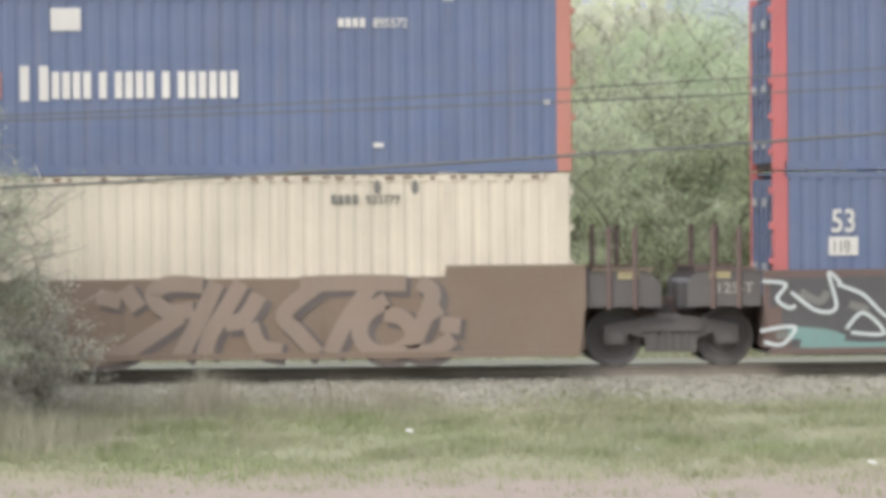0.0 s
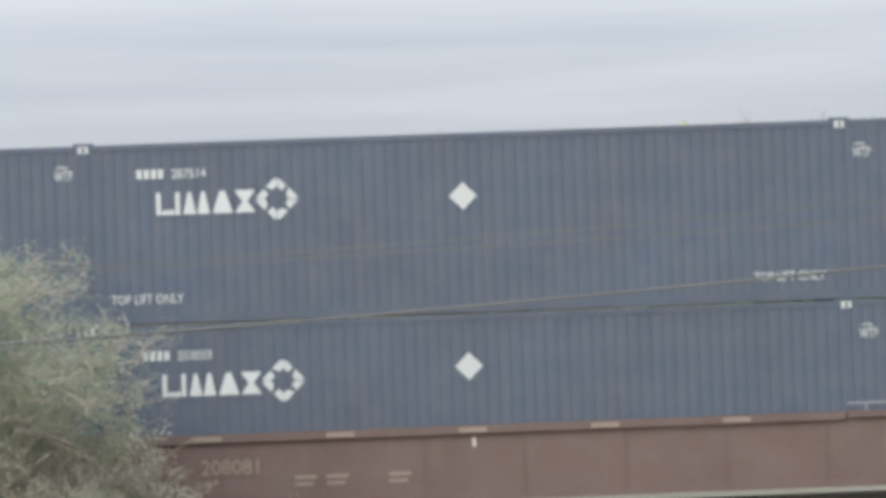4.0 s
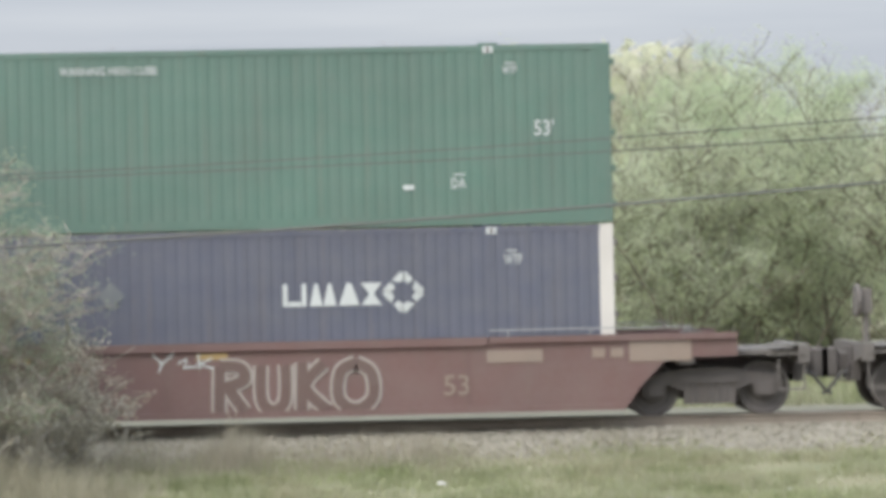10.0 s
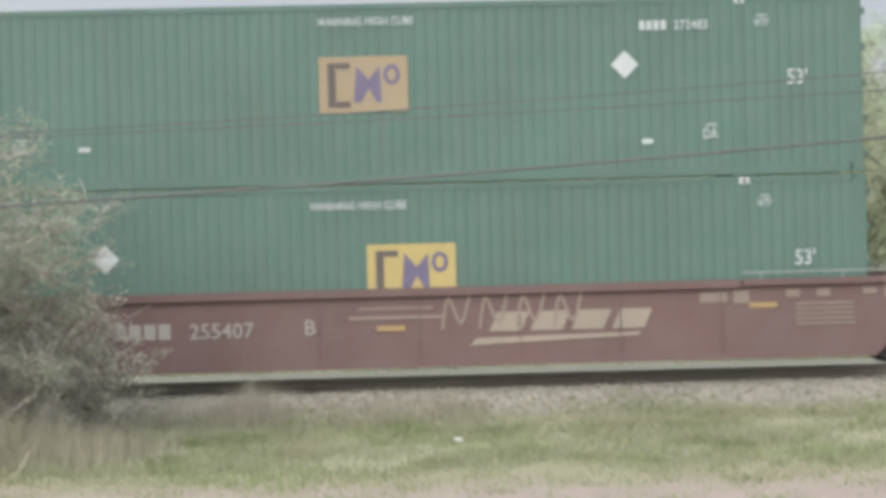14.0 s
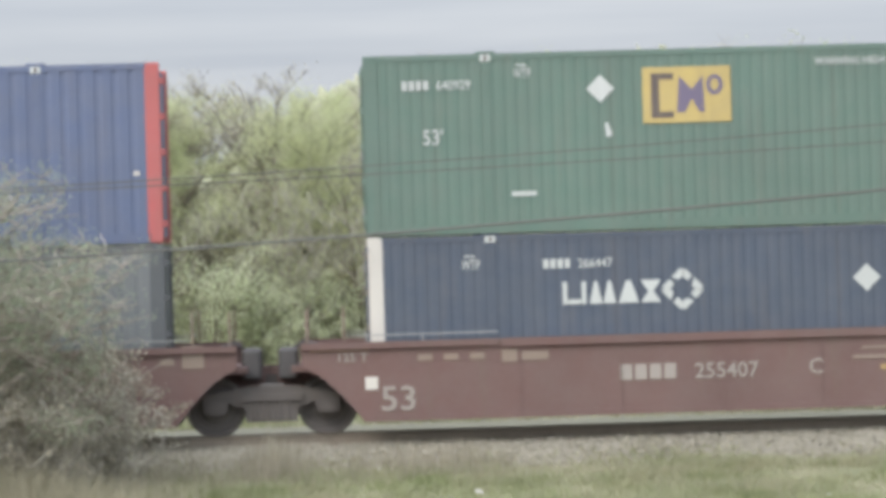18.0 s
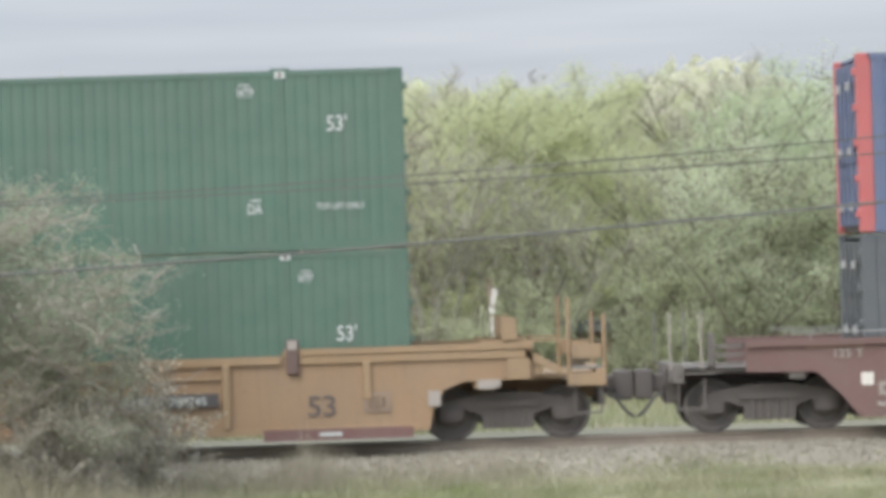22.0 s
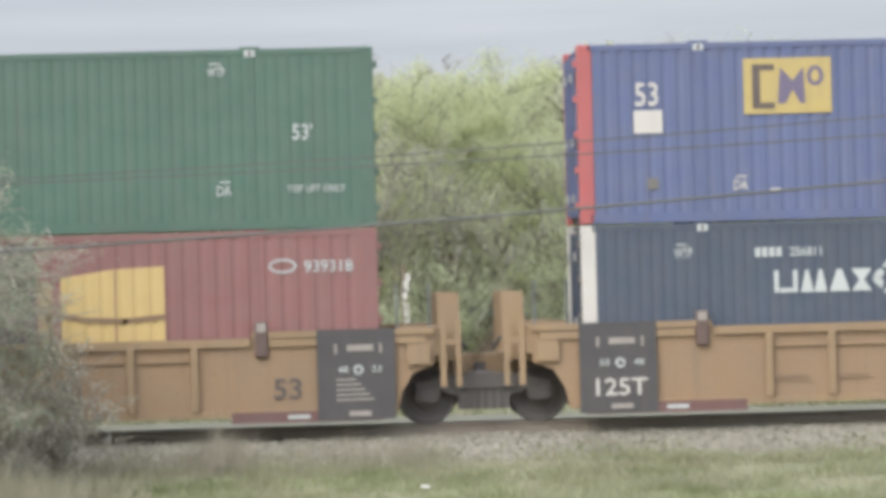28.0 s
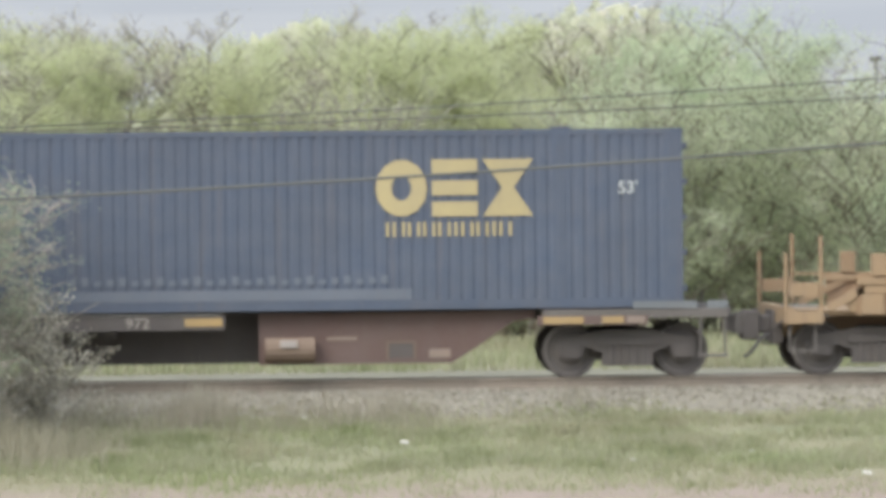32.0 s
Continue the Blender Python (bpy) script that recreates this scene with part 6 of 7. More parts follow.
        part("beam_flange", bm, GREYMARK, car, "pale flange")
    for x_ in (-3.4, -1.2, 2.0, 4.2):
        bm = bmesh.new()
        box(bm, x_ - 0.08, x_ + 0.08, -0.97, 0.97, 0.72, 0.98)
        part("cross_bearer", bm, CASTING, car)
    bm = bmesh.new()
    tube(bm, (1.3, -1.2, 0.52), (2.1, -1.2, 0.52), 0.2, sides=14)
    t_ = part("air_tank", bm, RUSTB, car, "rusty air tank")
    part("tank_strap", cbox(1.54, 1.82, -1.43, -1.41, 0.56, 0.68, 0.006), PALEMARK, t_, "pale bracket")
    car_text(car, "972", -0.92, 0.9, 0.17, PALEMARK, 1.1, -1.435)
    car_rect(car, "reflector_bar", AMBER, [(0.02, 0.62, 0.92, 1.05)], "amber bar", -1.436)
    for x0, x1, m, lab in ((h - 2.3, h - 1.65, AMBER, "amber bar"), (h - 1.35, h - 1.0, AMBER, "amber bar"), (h - 0.95, h - 0.65, GHOST, "tan bar"),
                           (-h + 0.7, -h + 2.2, AMBER, "amber bar")):
        car_rect(car, "reflector_bar", m, [(x0, x1, 0.9, 1.01)], lab, -1.46)
    car_rect(car, "pale_bar", GREYP, [(h - 0.85, h + 0.2, 1.13, 1.25), (h + 0.35, h + 0.7, 1.13, 1.25)], "pale bars", -1.43)
    car.location = (x, TRACK, RAIL)
    CARS[round(x)] = car
    return car


# ---- trees ----
def tree_parts(seed, height, spread, leaves, leaf_size, mats, bare=0.0, droop=0.0, levels=4, stems=1, low=0.25, trunk_r=None, bark=None, fluff=0.2, flat_=0.0, twig=0.008, within=None):
    """Meshes of one tree: tapered stem and limbs, and a crown of single leaves close to the twigs."""
    rng = random.Random(seed)
    verts, faces, tips = [], [], []

    def limb(p, d, length, r, lev):
        k = 4 if lev < 2 else 3 if lev < 3 else 2 if lev < 4 else 1
        pts = [Vector(p)]
        dd = Vector(d)
        for i in range(k):
            dd = (dd + Vector((rng.uniform(-.3, .3), rng.uniform(-.3, .3), rng.uniform(-.1, .22) - droop * (lev / 3)))).normalized()
            pts.append(pts[-1] + dd * (length / k))
        if within and lev > 0 and not within(pts[-1]):
            return
        sides = 6 if lev == 0 else 4 if lev < 2 else 3
        ring0 = None
        for i, q in enumerate(pts):
            rr = max(twig * (0.6 if lev > 3 else 1), r * (1 - 0.75 * i / k))
            u = dd.orthogonal().normalized()
            w = dd.cross(u)
            base = len(verts)
            for s in range(sides):
                a = 6.2832 * s / sides
                verts.append(tuple(q + (u * math.cos(a) + w * math.sin(a)) * rr))
            if ring0 is not None:
                for s in range(sides):
                    faces.append((ring0 + s, ring0 + (s + 1) % sides, base + (s + 1) % sides, base + s))
            ring0 = base
        if lev >= levels - 1:
            tips.extend(pts[1:])
            tips.extend((a + b) / 2 for a, b in zip(pts, pts[1:]))
            return
        n = rng.randint(8, 11) if lev == 0 else rng.randint(4, 6) if lev < 2 or levels < 5 else rng.randint(3, 5)
        for i in range(n):
            f = rng.uniform(low if lev == 0 else 0.25, 1.0)
            q = pts[min(k - 1, int(f * k))].lerp(pts[min(k, int(f * k) + 1)], f * k - int(f * k) if f < 1 else 1)
            a = rng.uniform(0, 6.2832)
            side = Vector((math.cos(a), math.sin(a), rng.uniform(0.15, 0.9) * (1 - flat_)))
            nd = (dd * 0.35 * (1 - 0.6 * flat_) + side).normalized()
            limb(q, nd, length * rng.uniform(0.36, 0.6) * (spread if lev == 0 else 1), r * 0.42 * (1 - 0.5 * f) + 0.006, lev + 1)
    for s in range(stems):
        off = Vector((rng.uniform(-.5, .5), rng.uniform(-.4, .4), 0)) if stems > 1 else Vector((0, 0, 0))
        tilt = Vector((rng.uniform(-.28, .28), rng.uniform(-.25, .25), 1)) if stems > 1 else Vector((rng.uniform(-.08, .08), rng.uniform(-.08, .08), 1))
        limb(off, tilt.normalized(), height * rng.uniform(0.72, 0.9), trunk_r or height * 0.014, 0)
    wood = raw("trunk", verts, faces, bark or BARK)
    keep = [t for t in tips if rng.random() > bare]
    nr = np.random.default_rng(seed)
    if not keep or not leaves:
        return wood, None
    # leaves gather in small tufts of uneven fullness
    full = nr.gamma(2.2, 1.0, len(keep))
    pick = nr.choice(len(keep), leaves, p=full / full.sum())
    c = np.array(keep)[pick] + nr.normal(0, fluff * height / 9 + 0.02, (leaves, 3))
    a = nr.normal(0, 1, (leaves, 3))
    a /= np.linalg.norm(a, axis=1)[:, None]
    b = np.cross(a, nr.normal(0, 1, (leaves, 3)))
    b /= np.linalg.norm(b, axis=1)[:, None]
    s = (leaf_size * nr.uniform(0.6, 1.4, leaves))[:, None]
    v = np.stack([c - a * s, c + a * s, c + b * s * 0.95], 1).reshape(-1, 3)
    me = bpy.data.meshes.new("crown")
    me.from_pydata(v.tolist(), [], (np.arange(leaves * 3).reshape(-1, 3)).tolist())
    me.materials.append(mats)
    return wood, me


def crown_top(meshes):
    me = meshes[1]
    co = np.empty(len(me.vertices) * 3, "f")
    me.vertices.foreach_get("co", co)
    return float(np.percentile(co[2::3], 98.2))


def plant(meshes, x, y, z, label, group, turn=0.0, scale=1.0, name="tree"):
    t = thing(name, label, name, group)
    part("trunk", meshes[0], BARK, t)
    if meshes[1]:
        part("crown", meshes[1], None, t)
    t.location, t.rotation_euler, t.scale = (x, y, z), (0, 0, turn), (scale,) * 3
    return t


def woods():
    wl_ = "trees behind the railway"
    yel = [tree_parts(s, 7.6, 0.95, 27000, 0.037, LEAF_Y, 0.2, 0.05, levels=5, low=0.15, fluff=0.16) for s in (11, 12, 13)]
    grn = [tree_parts(s, 8.2, 0.9, 30000, 0.038, LEAF_G, 0.16, 0.0, levels=5, low=0.15, fluff=0.17) for s in (21, 22, 23)]
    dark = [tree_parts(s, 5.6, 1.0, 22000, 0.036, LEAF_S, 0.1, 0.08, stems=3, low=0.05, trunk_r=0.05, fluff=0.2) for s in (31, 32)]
    pale = [tree_parts(s, 9.4, 0.8, 7000, 0.034, LEAF_T, 0.3, -0.05, levels=5, fluff=0.12, twig=0.009) for s in (41, 42)]
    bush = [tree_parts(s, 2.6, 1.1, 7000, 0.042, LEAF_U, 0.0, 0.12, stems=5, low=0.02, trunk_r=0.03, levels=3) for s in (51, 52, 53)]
    rng = random.Random(8)

    def rise(meshes, y, slope):
        return (3.2 + slope * y) / crown_top(meshes)
    for x, y, k, e in ((-13.5, 79, 0, .05), (-10.2, 76.5, 1, .051), (-6.8, 77.5, 2, .05), (-3.4, 76.5, 0, .047), (-8.6, 82, 2, .052), (3.6, 78, 1, .052), (5.6, 82, 2, .053), (-17, 78, 1, .05),
                       (2.6, 83, 0, .051), (-5.6, 88, 1, .049), (-11.6, 89, 0, .053), (1.4, 88, 2, .051), (0.4, 76.5, 1, .046), (6.4, 76, 0, .048)):
        plant(yel[k], x, y, 0.7, "yellow-green budding tree at the wood's edge", wl_, rng.uniform(0, 6), rise(yel[k], y, e))
    for x, y, k, e in ((8.4, 76.5, 0, .052), (10.9, 77.5, 1, .053), (12.4, 75, 2, .05), (15.9, 80, 0, .037), (18.8, 78, 1, .034), (22, 80, 2, .036), (26, 79, 0, .037), (-12.4, 75.5, 1, .047), (-9.2, 74.8, 2, .044)):
        plant(grn[k], x, y, 0.7, "pale green leafing tree at the wood's edge", wl_, rng.uniform(0, 6), rise(grn[k], y, e))
    for x, y, k, e in ((-12, 88, 0, .055), (-7.5, 90, 1, .054), (4.6, 89, 1, .056), (-2.6, 79, 0, .055), (-1.0, 77.5, 1, .056), (-4.4, 80, 1, .053), (1.9, 82, 0, .054), (7.4, 84, 1, .055), (10, 84, 0, .056), (-5, 85, 1, .055), (13.0, 83, 1, .051), (16.2, 84, 0, .04)):
        plant(pale[k], x, y, 0.7, "nearly bare grey tree with pale buds", wl_, rng.uniform(0, 6), rise(pale[k], y, e))
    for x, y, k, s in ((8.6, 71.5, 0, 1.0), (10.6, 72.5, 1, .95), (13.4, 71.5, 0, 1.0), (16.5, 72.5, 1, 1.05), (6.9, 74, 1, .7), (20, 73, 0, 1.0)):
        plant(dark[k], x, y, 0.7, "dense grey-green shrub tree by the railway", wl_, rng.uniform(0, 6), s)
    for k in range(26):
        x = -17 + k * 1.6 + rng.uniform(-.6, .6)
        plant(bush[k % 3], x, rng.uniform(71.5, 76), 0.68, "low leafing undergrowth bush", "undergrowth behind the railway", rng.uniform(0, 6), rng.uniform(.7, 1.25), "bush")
    for x, k, e in ((-14.6, 0, .05), (-9.4, 2, .051), (-7.2, 0, .05), (-2.2, 1, .049), (0.2, 2, .05), (4.4, 0, .052), (7.0, 2, .05)):
        plant(yel[k], x, 86.0 + (x * 7) % 3, 0.8, "yellow-green budding tree inside the wood", wl_, rng.uniform(0, 6), rise(yel[k], 87.0, e))
    # thin upright stems showing through the leaves along the wood's edge
    stem = [tree_parts(s, 6.2, 0.62, 4000, 0.038, LEAF_Y, 0.3, -0.12, stems=4, low=0.42, trunk_r=0.05, bark=BARKP) for s in (71, 72, 73)]
    for k in range(9):
        x = -12.2 + k * 2.6 + rng.uniform(-.5, .5)
        plant(stem[k % 3], x, rng.uniform(71.8, 74.5), 0.7, "thin grey many-stemmed tree with few leaves", wl_, rng.uniform(0, 6), rng.uniform(.75, .95))
    # far wood closing the distance
    rngn = np.random.default_rng(4)
    n = 170000
    xs = rngn.uniform(-60, 80, n)
    top = np.where(xs > 15.5, 0.84, 1.0) * 7.2 + 0.9 * np.sin(xs * 0.21) + 0.8 * np.sin(xs * 0.67 + 1)
    c = np.stack([xs, rngn.uniform(92, 104, n), 0.8 + rngn.uniform(0, 1, n) ** 0.8 * top], 1)
    a = rngn.normal(0, 1, (n, 3)) * 0.16
    b = rngn.normal(0, 1, (n, 3)) * 0.12
    v = np.stack([c - a, c + a, c + b * 1.9], 1).reshape(-1, 3)
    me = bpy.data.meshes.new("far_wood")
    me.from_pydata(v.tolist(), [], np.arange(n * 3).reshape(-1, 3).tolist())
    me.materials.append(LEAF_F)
    tagged(part("far_wood", me), "spring wood in the distance, leaves painted hazy pale", "wood", kind="stuff")
    # the tree in front of the train
    def crown_reach(x, turn, scale):
        """Crown that leans away from the track's far end: narrow above, one long low spray, clear stems below."""
        def inside(p):
            px, pz = x + scale * (p.x * math.cos(turn) - p.y * math.sin(turn)), 0.36 + scale * p.z
            return px < float(np.interp(pz, (1.2, 1.7, 2.1, 3.2, 3.7, 4.2, 4.5, 5.2, 6.4), (-4.0, -3.2, -2.3, -2.7, -3.1, -2.2, -3.0, -3.7, -4.0))) and pz > 0.7
        return inside
    for seed, x, y, turn, k in ((64, -5.05, 49.3, 0.4, 1.0), (62, -6.6, 49.0, 2.0, 1.05)):
        near = tree_parts(seed, 4.6, 1.1, 36000, 0.021, LEAF_N, 0.16, 0.05, levels=4, stems=5, low=0.2, trunk_r=0.035, bark=BARKD, fluff=0.15, flat_=0.5, within=crown_reach(x, turn, k))
        plant(near, x, y, 0.36, "grey-green small-leaved tree between road and track", "verge trees", turn, k)
    low_ = tree_parts(63, 1.5, 1.1, 1900, 0.024, LEAF_B, 0.0, 0.1, stems=5, low=0.03, trunk_r=0.012, levels=3, bark=BARKP)
    for x, y, k in ((-5.6, 48.3, 0.9), (-4.5, 48.6, 1.0), (-7.0, 48.0, 1.0), (-3.95, 49.2, 1.35), (-3.1, 49.8, 1.0), (-5.0, 48.9, 1.4)):
        plant(low_, x, y, 0.3, "low brownish half-bare bush at the foot of the verge tree", "verge bushes", x * 2, k, "bush")

def wires():
    for label, q, r in (("thick dark overhead cable", (0.001196, 0.04865, 4.181), 0.024), ("thin dark overhead wire", (0.000977, 0.02682, 5.039), 0.013), ("thin dark overhead wire", (0.001374, 0.04105, 5.151), 0.013)):
        bm = bmesh.new()
        pts = [(x, 46.0, q[0] * x * x + q[1] * x + q[2]) for x in np.linspace(-44, 34, 53)]
        rings = [[bm.verts.new((p[0], p[1] + r * math.cos(k * 1.0472), p[2] + r * math.sin(k * 1.0472))) for k in range(6)] for p in pts]
        for a, b in zip(rings, rings[1:]):
            for k in range(6):
                bm.faces.new((a[k], a[(k + 1) % 6], b[(k + 1) % 6], b[k]))
        tagged(part("overhead_wire", bm, WIREM), label + " hung along the road", "cable", "overhead wires")
    for x in (-44.0, 34.0):
        p = thing("utility_pole", "weathered round timber utility pole carrying the wires", "pole", "utility poles")
        bm = bmesh.new()
        tube(bm, (x, 46.18, -0.2), (x, 46.18, 9.6), 0.17, 0.11, 12)
        part("shaft", bm, POLEM, p)
        bm = cbox(x - 0.06, x + 0.06, 45.0, 47.3, 8.9, 9.02)
        part("crossarm", bm, POLEM, p)


# ---- road vehicles ----
CLEAR = paint("tinted_glass", lin(118, 122, 121), rough=0.1, fade=0.05, grime=0.03, dust_veil=0.06)
TYRE = paint("tyre_rubber", lin(58, 58, 58), rough=0.9, grime=0.3)
CHROME = paint("satin_chrome", lin(200, 202, 204), rough=0.25, fade=0.03, grime=0.04, metal=0.8)
CARWHITE = paint("white_car_paint", lin(210, 207, 198), rough=0.3, fade=0.03, grime=0.05, dust_veil=0.06)
CARSILVER = paint("silver_car_paint", lin(166, 164, 156), rough=0.3, fade=0.03, grime=0.05, dust_veil=0.06)
CARRED = paint("dull_red_car_paint", lin(126, 58, 60), rough=0.35, fade=0.05, grime=0.08, dust_veil=0.06)
CARDARK = paint("dark_slate_car_paint", lin(54, 60, 76), rough=0.3, fade=0.04, grime=0.05, dust_veil=0.06)
LADBLUE = paint("blue_ladder", lin(86, 130, 178), rough=0.5, grime=0.1)
LADPALE = paint("pale_blue_ladder_flange", lin(150, 184, 212), rough=0.5, grime=0.1)
LADRED = paint("red_ladder", lin(206, 92, 94), rough=0.5, grime=0.1)
TAILRED = paint("red_lamp_glass", lin(210, 60, 78), rough=0.15, fade=0.03, grime=0.03)
LAMPCLEAR = paint("clear_lamp_glass", lin(220, 222, 222), rough=0.1, fade=0.02, grime=0.03)
TRIM = paint("black_trim", lin(52, 52, 54), rough=0.6, grime=0.1)

for m_ in (CARWHITE, CARSILVER, CARRED, CARDARK):
    m_.node_tree.nodes["Principled BSDF"].inputs["Coat Weight"].default_value = 0.6


def swept(pts, r, sides=6):
    """One bent bar through the points."""
    bm = bmesh.new()
    loops = []
    for i, p in enumerate(pts):
        d = (Vector(pts[min(i + 1, len(pts) - 1)]) - Vector(pts[max(i - 1, 0)])).normalized()
        u = d.cross(Vector((0, 1, 0))).normalized()
        w = Vector((0, 1, 0))
        loops.append([bm.verts.new(Vector(p) + (u * math.cos(6.28318 * q / sides) + w * math.sin(6.28318 * q / sides)) * r) for q in range(sides)])
    for a, b in zip(loops, loops[1:]):
        for q in range(sides):
            bm.faces.new((a[q], a[(q + 1) % sides], b[(q + 1) % sides], b[q]))
    bm.faces.new(loops[0][::-1])
    bm.faces.new(loops[-1])
    bmesh.ops.recalc_face_normals(bm, faces=bm.faces[:])
    return bm


def section(st, x):
    xs = [s[0] for s in st]
    return [float(np.interp(x, xs, [s[k] for s in st])) for k in range(1, 6)]


def side_point(st, x, f, s, out=0.0):
    zb, zm, zt, wb, wt = section(st, x)
    y = wb + (wt - wb) * f
    return (x, s * (y + out), zm + (zt - zm) * f)


def body_mesh(st, mat, name="body"):
    """A car body lofted through stations (x, underside, belt line, top, half width at the belt, half width at the top)."""
    bm = bmesh.new()
    rings = []
    for x, zb, zm, zt, wb, wt in st:
        half = [(wb * 0.82, zb), (wb * 0.97, zb + 0.06), (wb, zb + (zm - zb) * 0.55), (wb * 0.985, zm), (wt + (wb - wt) * 0.06, zm + (zt - zm) * 0.92), (wt * 0.9, zt), (wt * 0.45, zt + 0.018)]
        ring = [(x, y, z) for y, z in half] + [(x, -y, z) for y, z in half[::-1]]
        rings.append([bm.verts.new(p) for p in ring])
    k = len(rings[0])
    for a, b in zip(rings, rings[1:]):
        for i in range(k):
            bm.faces.new((a[i], a[(i + 1) % k], b[(i + 1) % k], b[i]))
    bm.faces.new(rings[0])
    bm.faces.new(rings[-1][::-1])
    bmesh.ops.recalc_face_normals(bm, faces=bm.faces[:])
    return mesh_of(name, bm, mat, True)


def pane(car, name, pts, mat, label=""):
    bm = bmesh.new()
    v = [bm.verts.new(p) for p in pts]
    bm.faces.new(v)
    bmesh.ops.solidify(bm, geom=bm.faces[:], thickness=0.006)
    return part(name, bm, mat, car, label)


def road_wheel(car, x, y, r):
    def tyre():
        bm = bmesh.new()
        prof = [(-0.1, r * 0.62), (-0.11, r * 0.9), (-0.07, r), (0.07, r), (0.11, r * 0.9), (0.1, r * 0.62)]
        k = 22
        rings = [[bm.verts.new((q * math.cos(6.28318 * i / k), yy, q * math.sin(6.28318 * i / k))) for i in range(k)] for yy, q in prof]
        for a, b in zip(rings, rings[1:] + rings[:1]):
            for i in range(k):
                bm.faces.new((a[i], a[(i + 1) % k], b[(i + 1) % k], b[i]))
        bmesh.ops.recalc_face_normals(bm, faces=bm.faces[:])
        return bm

    def rim():
        bm = bmesh.new()
        tube(bm, (0, -0.08, 0), (0, 0.08, 0), r * 0.16, sides=10)
        for i in range(5):
            a = 6.28318 * i / 5
            tube(bm, (0, 0, 0), (r * 0.62 * math.cos(a), 0, r * 0.62 * math.sin(a)), 0.045, 0.035, 6)
        return bm
    w = part("wheel", cached(("tyre", r), lambda: mesh_of("tyre", tyre(), TYRE)), TYRE, car)
    part("rim", cached(("rim", r), lambda: mesh_of("rim", rim(), CHROME)), CHROME, w, "silver spoked rim")
    w.location = (x, y, r)


def car_kit(name, label, category, st, paint_, windows, screen, back, wheels, r=0.36, rails=None, lamps=None, mirror=None, trim_line=None, rail_mat=None, rail_up=0.045):
    car = thing(name, label, category, "vehicles on the road")
    part("body", body_mesh(st, paint_), paint_, car, smooth=True)
    for s in (-1, 1):
        for w, seal in [(w, False) for w in windows] + [(w, True) for w in windows]:
            if seal:
                cx_, cf_ = sum(q[0] for q in w) / len(w), sum(q[1] for q in w) / len(w)
                w = [(x + math.copysign(0.035, x - cx_), f + math.copysign(0.05, f - cf_)) for x, f in w]
            edge = []
            for (xa, fa), (xb, fb) in zip(w, w[1:] + w[:1]):
                edge += [(xa + (xb - xa) * q / 8, fa + (fb - fa) * q / 8) for q in range(8)]
            xs = sorted({round(x, 3) for x, _ in edge})
            grid = []
            for x in [xs[0] + 0.004] + xs[1:-1] + [xs[-1] - 0.004]:
                cross = []
                for (xa, fa), (xb, fb) in zip(edge, edge[1:] + edge[:1]):
                    if min(xa, xb) <= x <= max(xa, xb) and xa != xb:
                        cross.append(fa + (fb - fa) * (x - xa) / (xb - xa))
                grid.append((x, min(cross), max(cross)))
            bm = bmesh.new()
            cols = [[bm.verts.new(side_point(st, x, a + (b - a) * q / 4, s, 0.009 if seal else 0.014)) for q in range(5)] for x, a, b in grid]
            for ca, cb in zip(cols, cols[1:]):
                for q in range(4):
                    bm.faces.new((ca[q], cb[q], cb[q + 1], ca[q + 1]))
            bmesh.ops.remove_doubles(bm, verts=bm.verts[:], dist=0.001)
            part(*(("window_seal", bm, TRIM, car, "black window seal") if seal else ("side_window", bm, CLEAR, car, "dark tinted side window")))
        if rails:
            x0, x1 = rails
            zb, zm, zt, wb, wt = section(st, (x0 + x1) / 2)
            yy = s * wt * 0.88
            line = [(x0 - 0.1, yy, section(st, x0 - 0.1)[2] - 0.02)] + [(a, yy, section(st, a)[2] + rail_up) for a in np.linspace(x0, x1, 9)] + [(x1 + 0.12, yy, section(st, x1 + 0.12)[2] - 0.02)]
            part("roof_rail", swept(line, 0.026), rail_mat or CHROME, car, "dark roof rail" if rail_mat else "silver roof rail")
        if mirror:
            x, z = mirror
            wb = section(st, x)[3]
            bm = cbox(x - 0.09, x + 0.09, *sorted((s * (wb + 0.03), s * (wb + 0.24))), z, z + 0.15, 0.03)
            part("mirror", bm, paint_, car)
        if lamps:
            bm = cbox(lamps[0] - 0.03, lamps[0] + 0.22, *sorted((s * (section(st, lamps[0] + 0.1)[3] - 0.2), s * (section(st, lamps[0] + 0.1)[3] + 0.012))), lamps[1], lamps[1] + 0.16, 0.02)
            part("tail_lamp", bm, TAILRED, car, "red tail lamp")
            q = st[-1][0]
            bm = cbox(q - 0.25, q + 0.02, *sorted((s * (st[-1][4] - 0.32), s * (st[-1][4] + 0.01))), lamps[2], lamps[2] + 0.14, 0.02)
            part("headlamp", bm, LAMPCLEAR, car, "clear headlamp")
        if trim_line:
            a, b, f = trim_line
            pane(car, "trim_strip", [side_point(st, a, f, s, 0.016), side_point(st, b, f, s, 0.016), side_point(st, b, f + 0.05, s, 0.016), side_point(st, a, f + 0.05, s, 0.016)], CHROME, "bright trim strip")
        for x in wheels:
            road_wheel(car, x, s * (st[len(st) // 2][4] - 0.1), r)
            q = part("wheel_arch", cached(("arch", r), lambda: mesh_of("wheel_arch", arch_bm(r), TRIM)), TRIM, car)
            q.location = (x, s * (st[len(st) // 2][4] - 0.02), r)
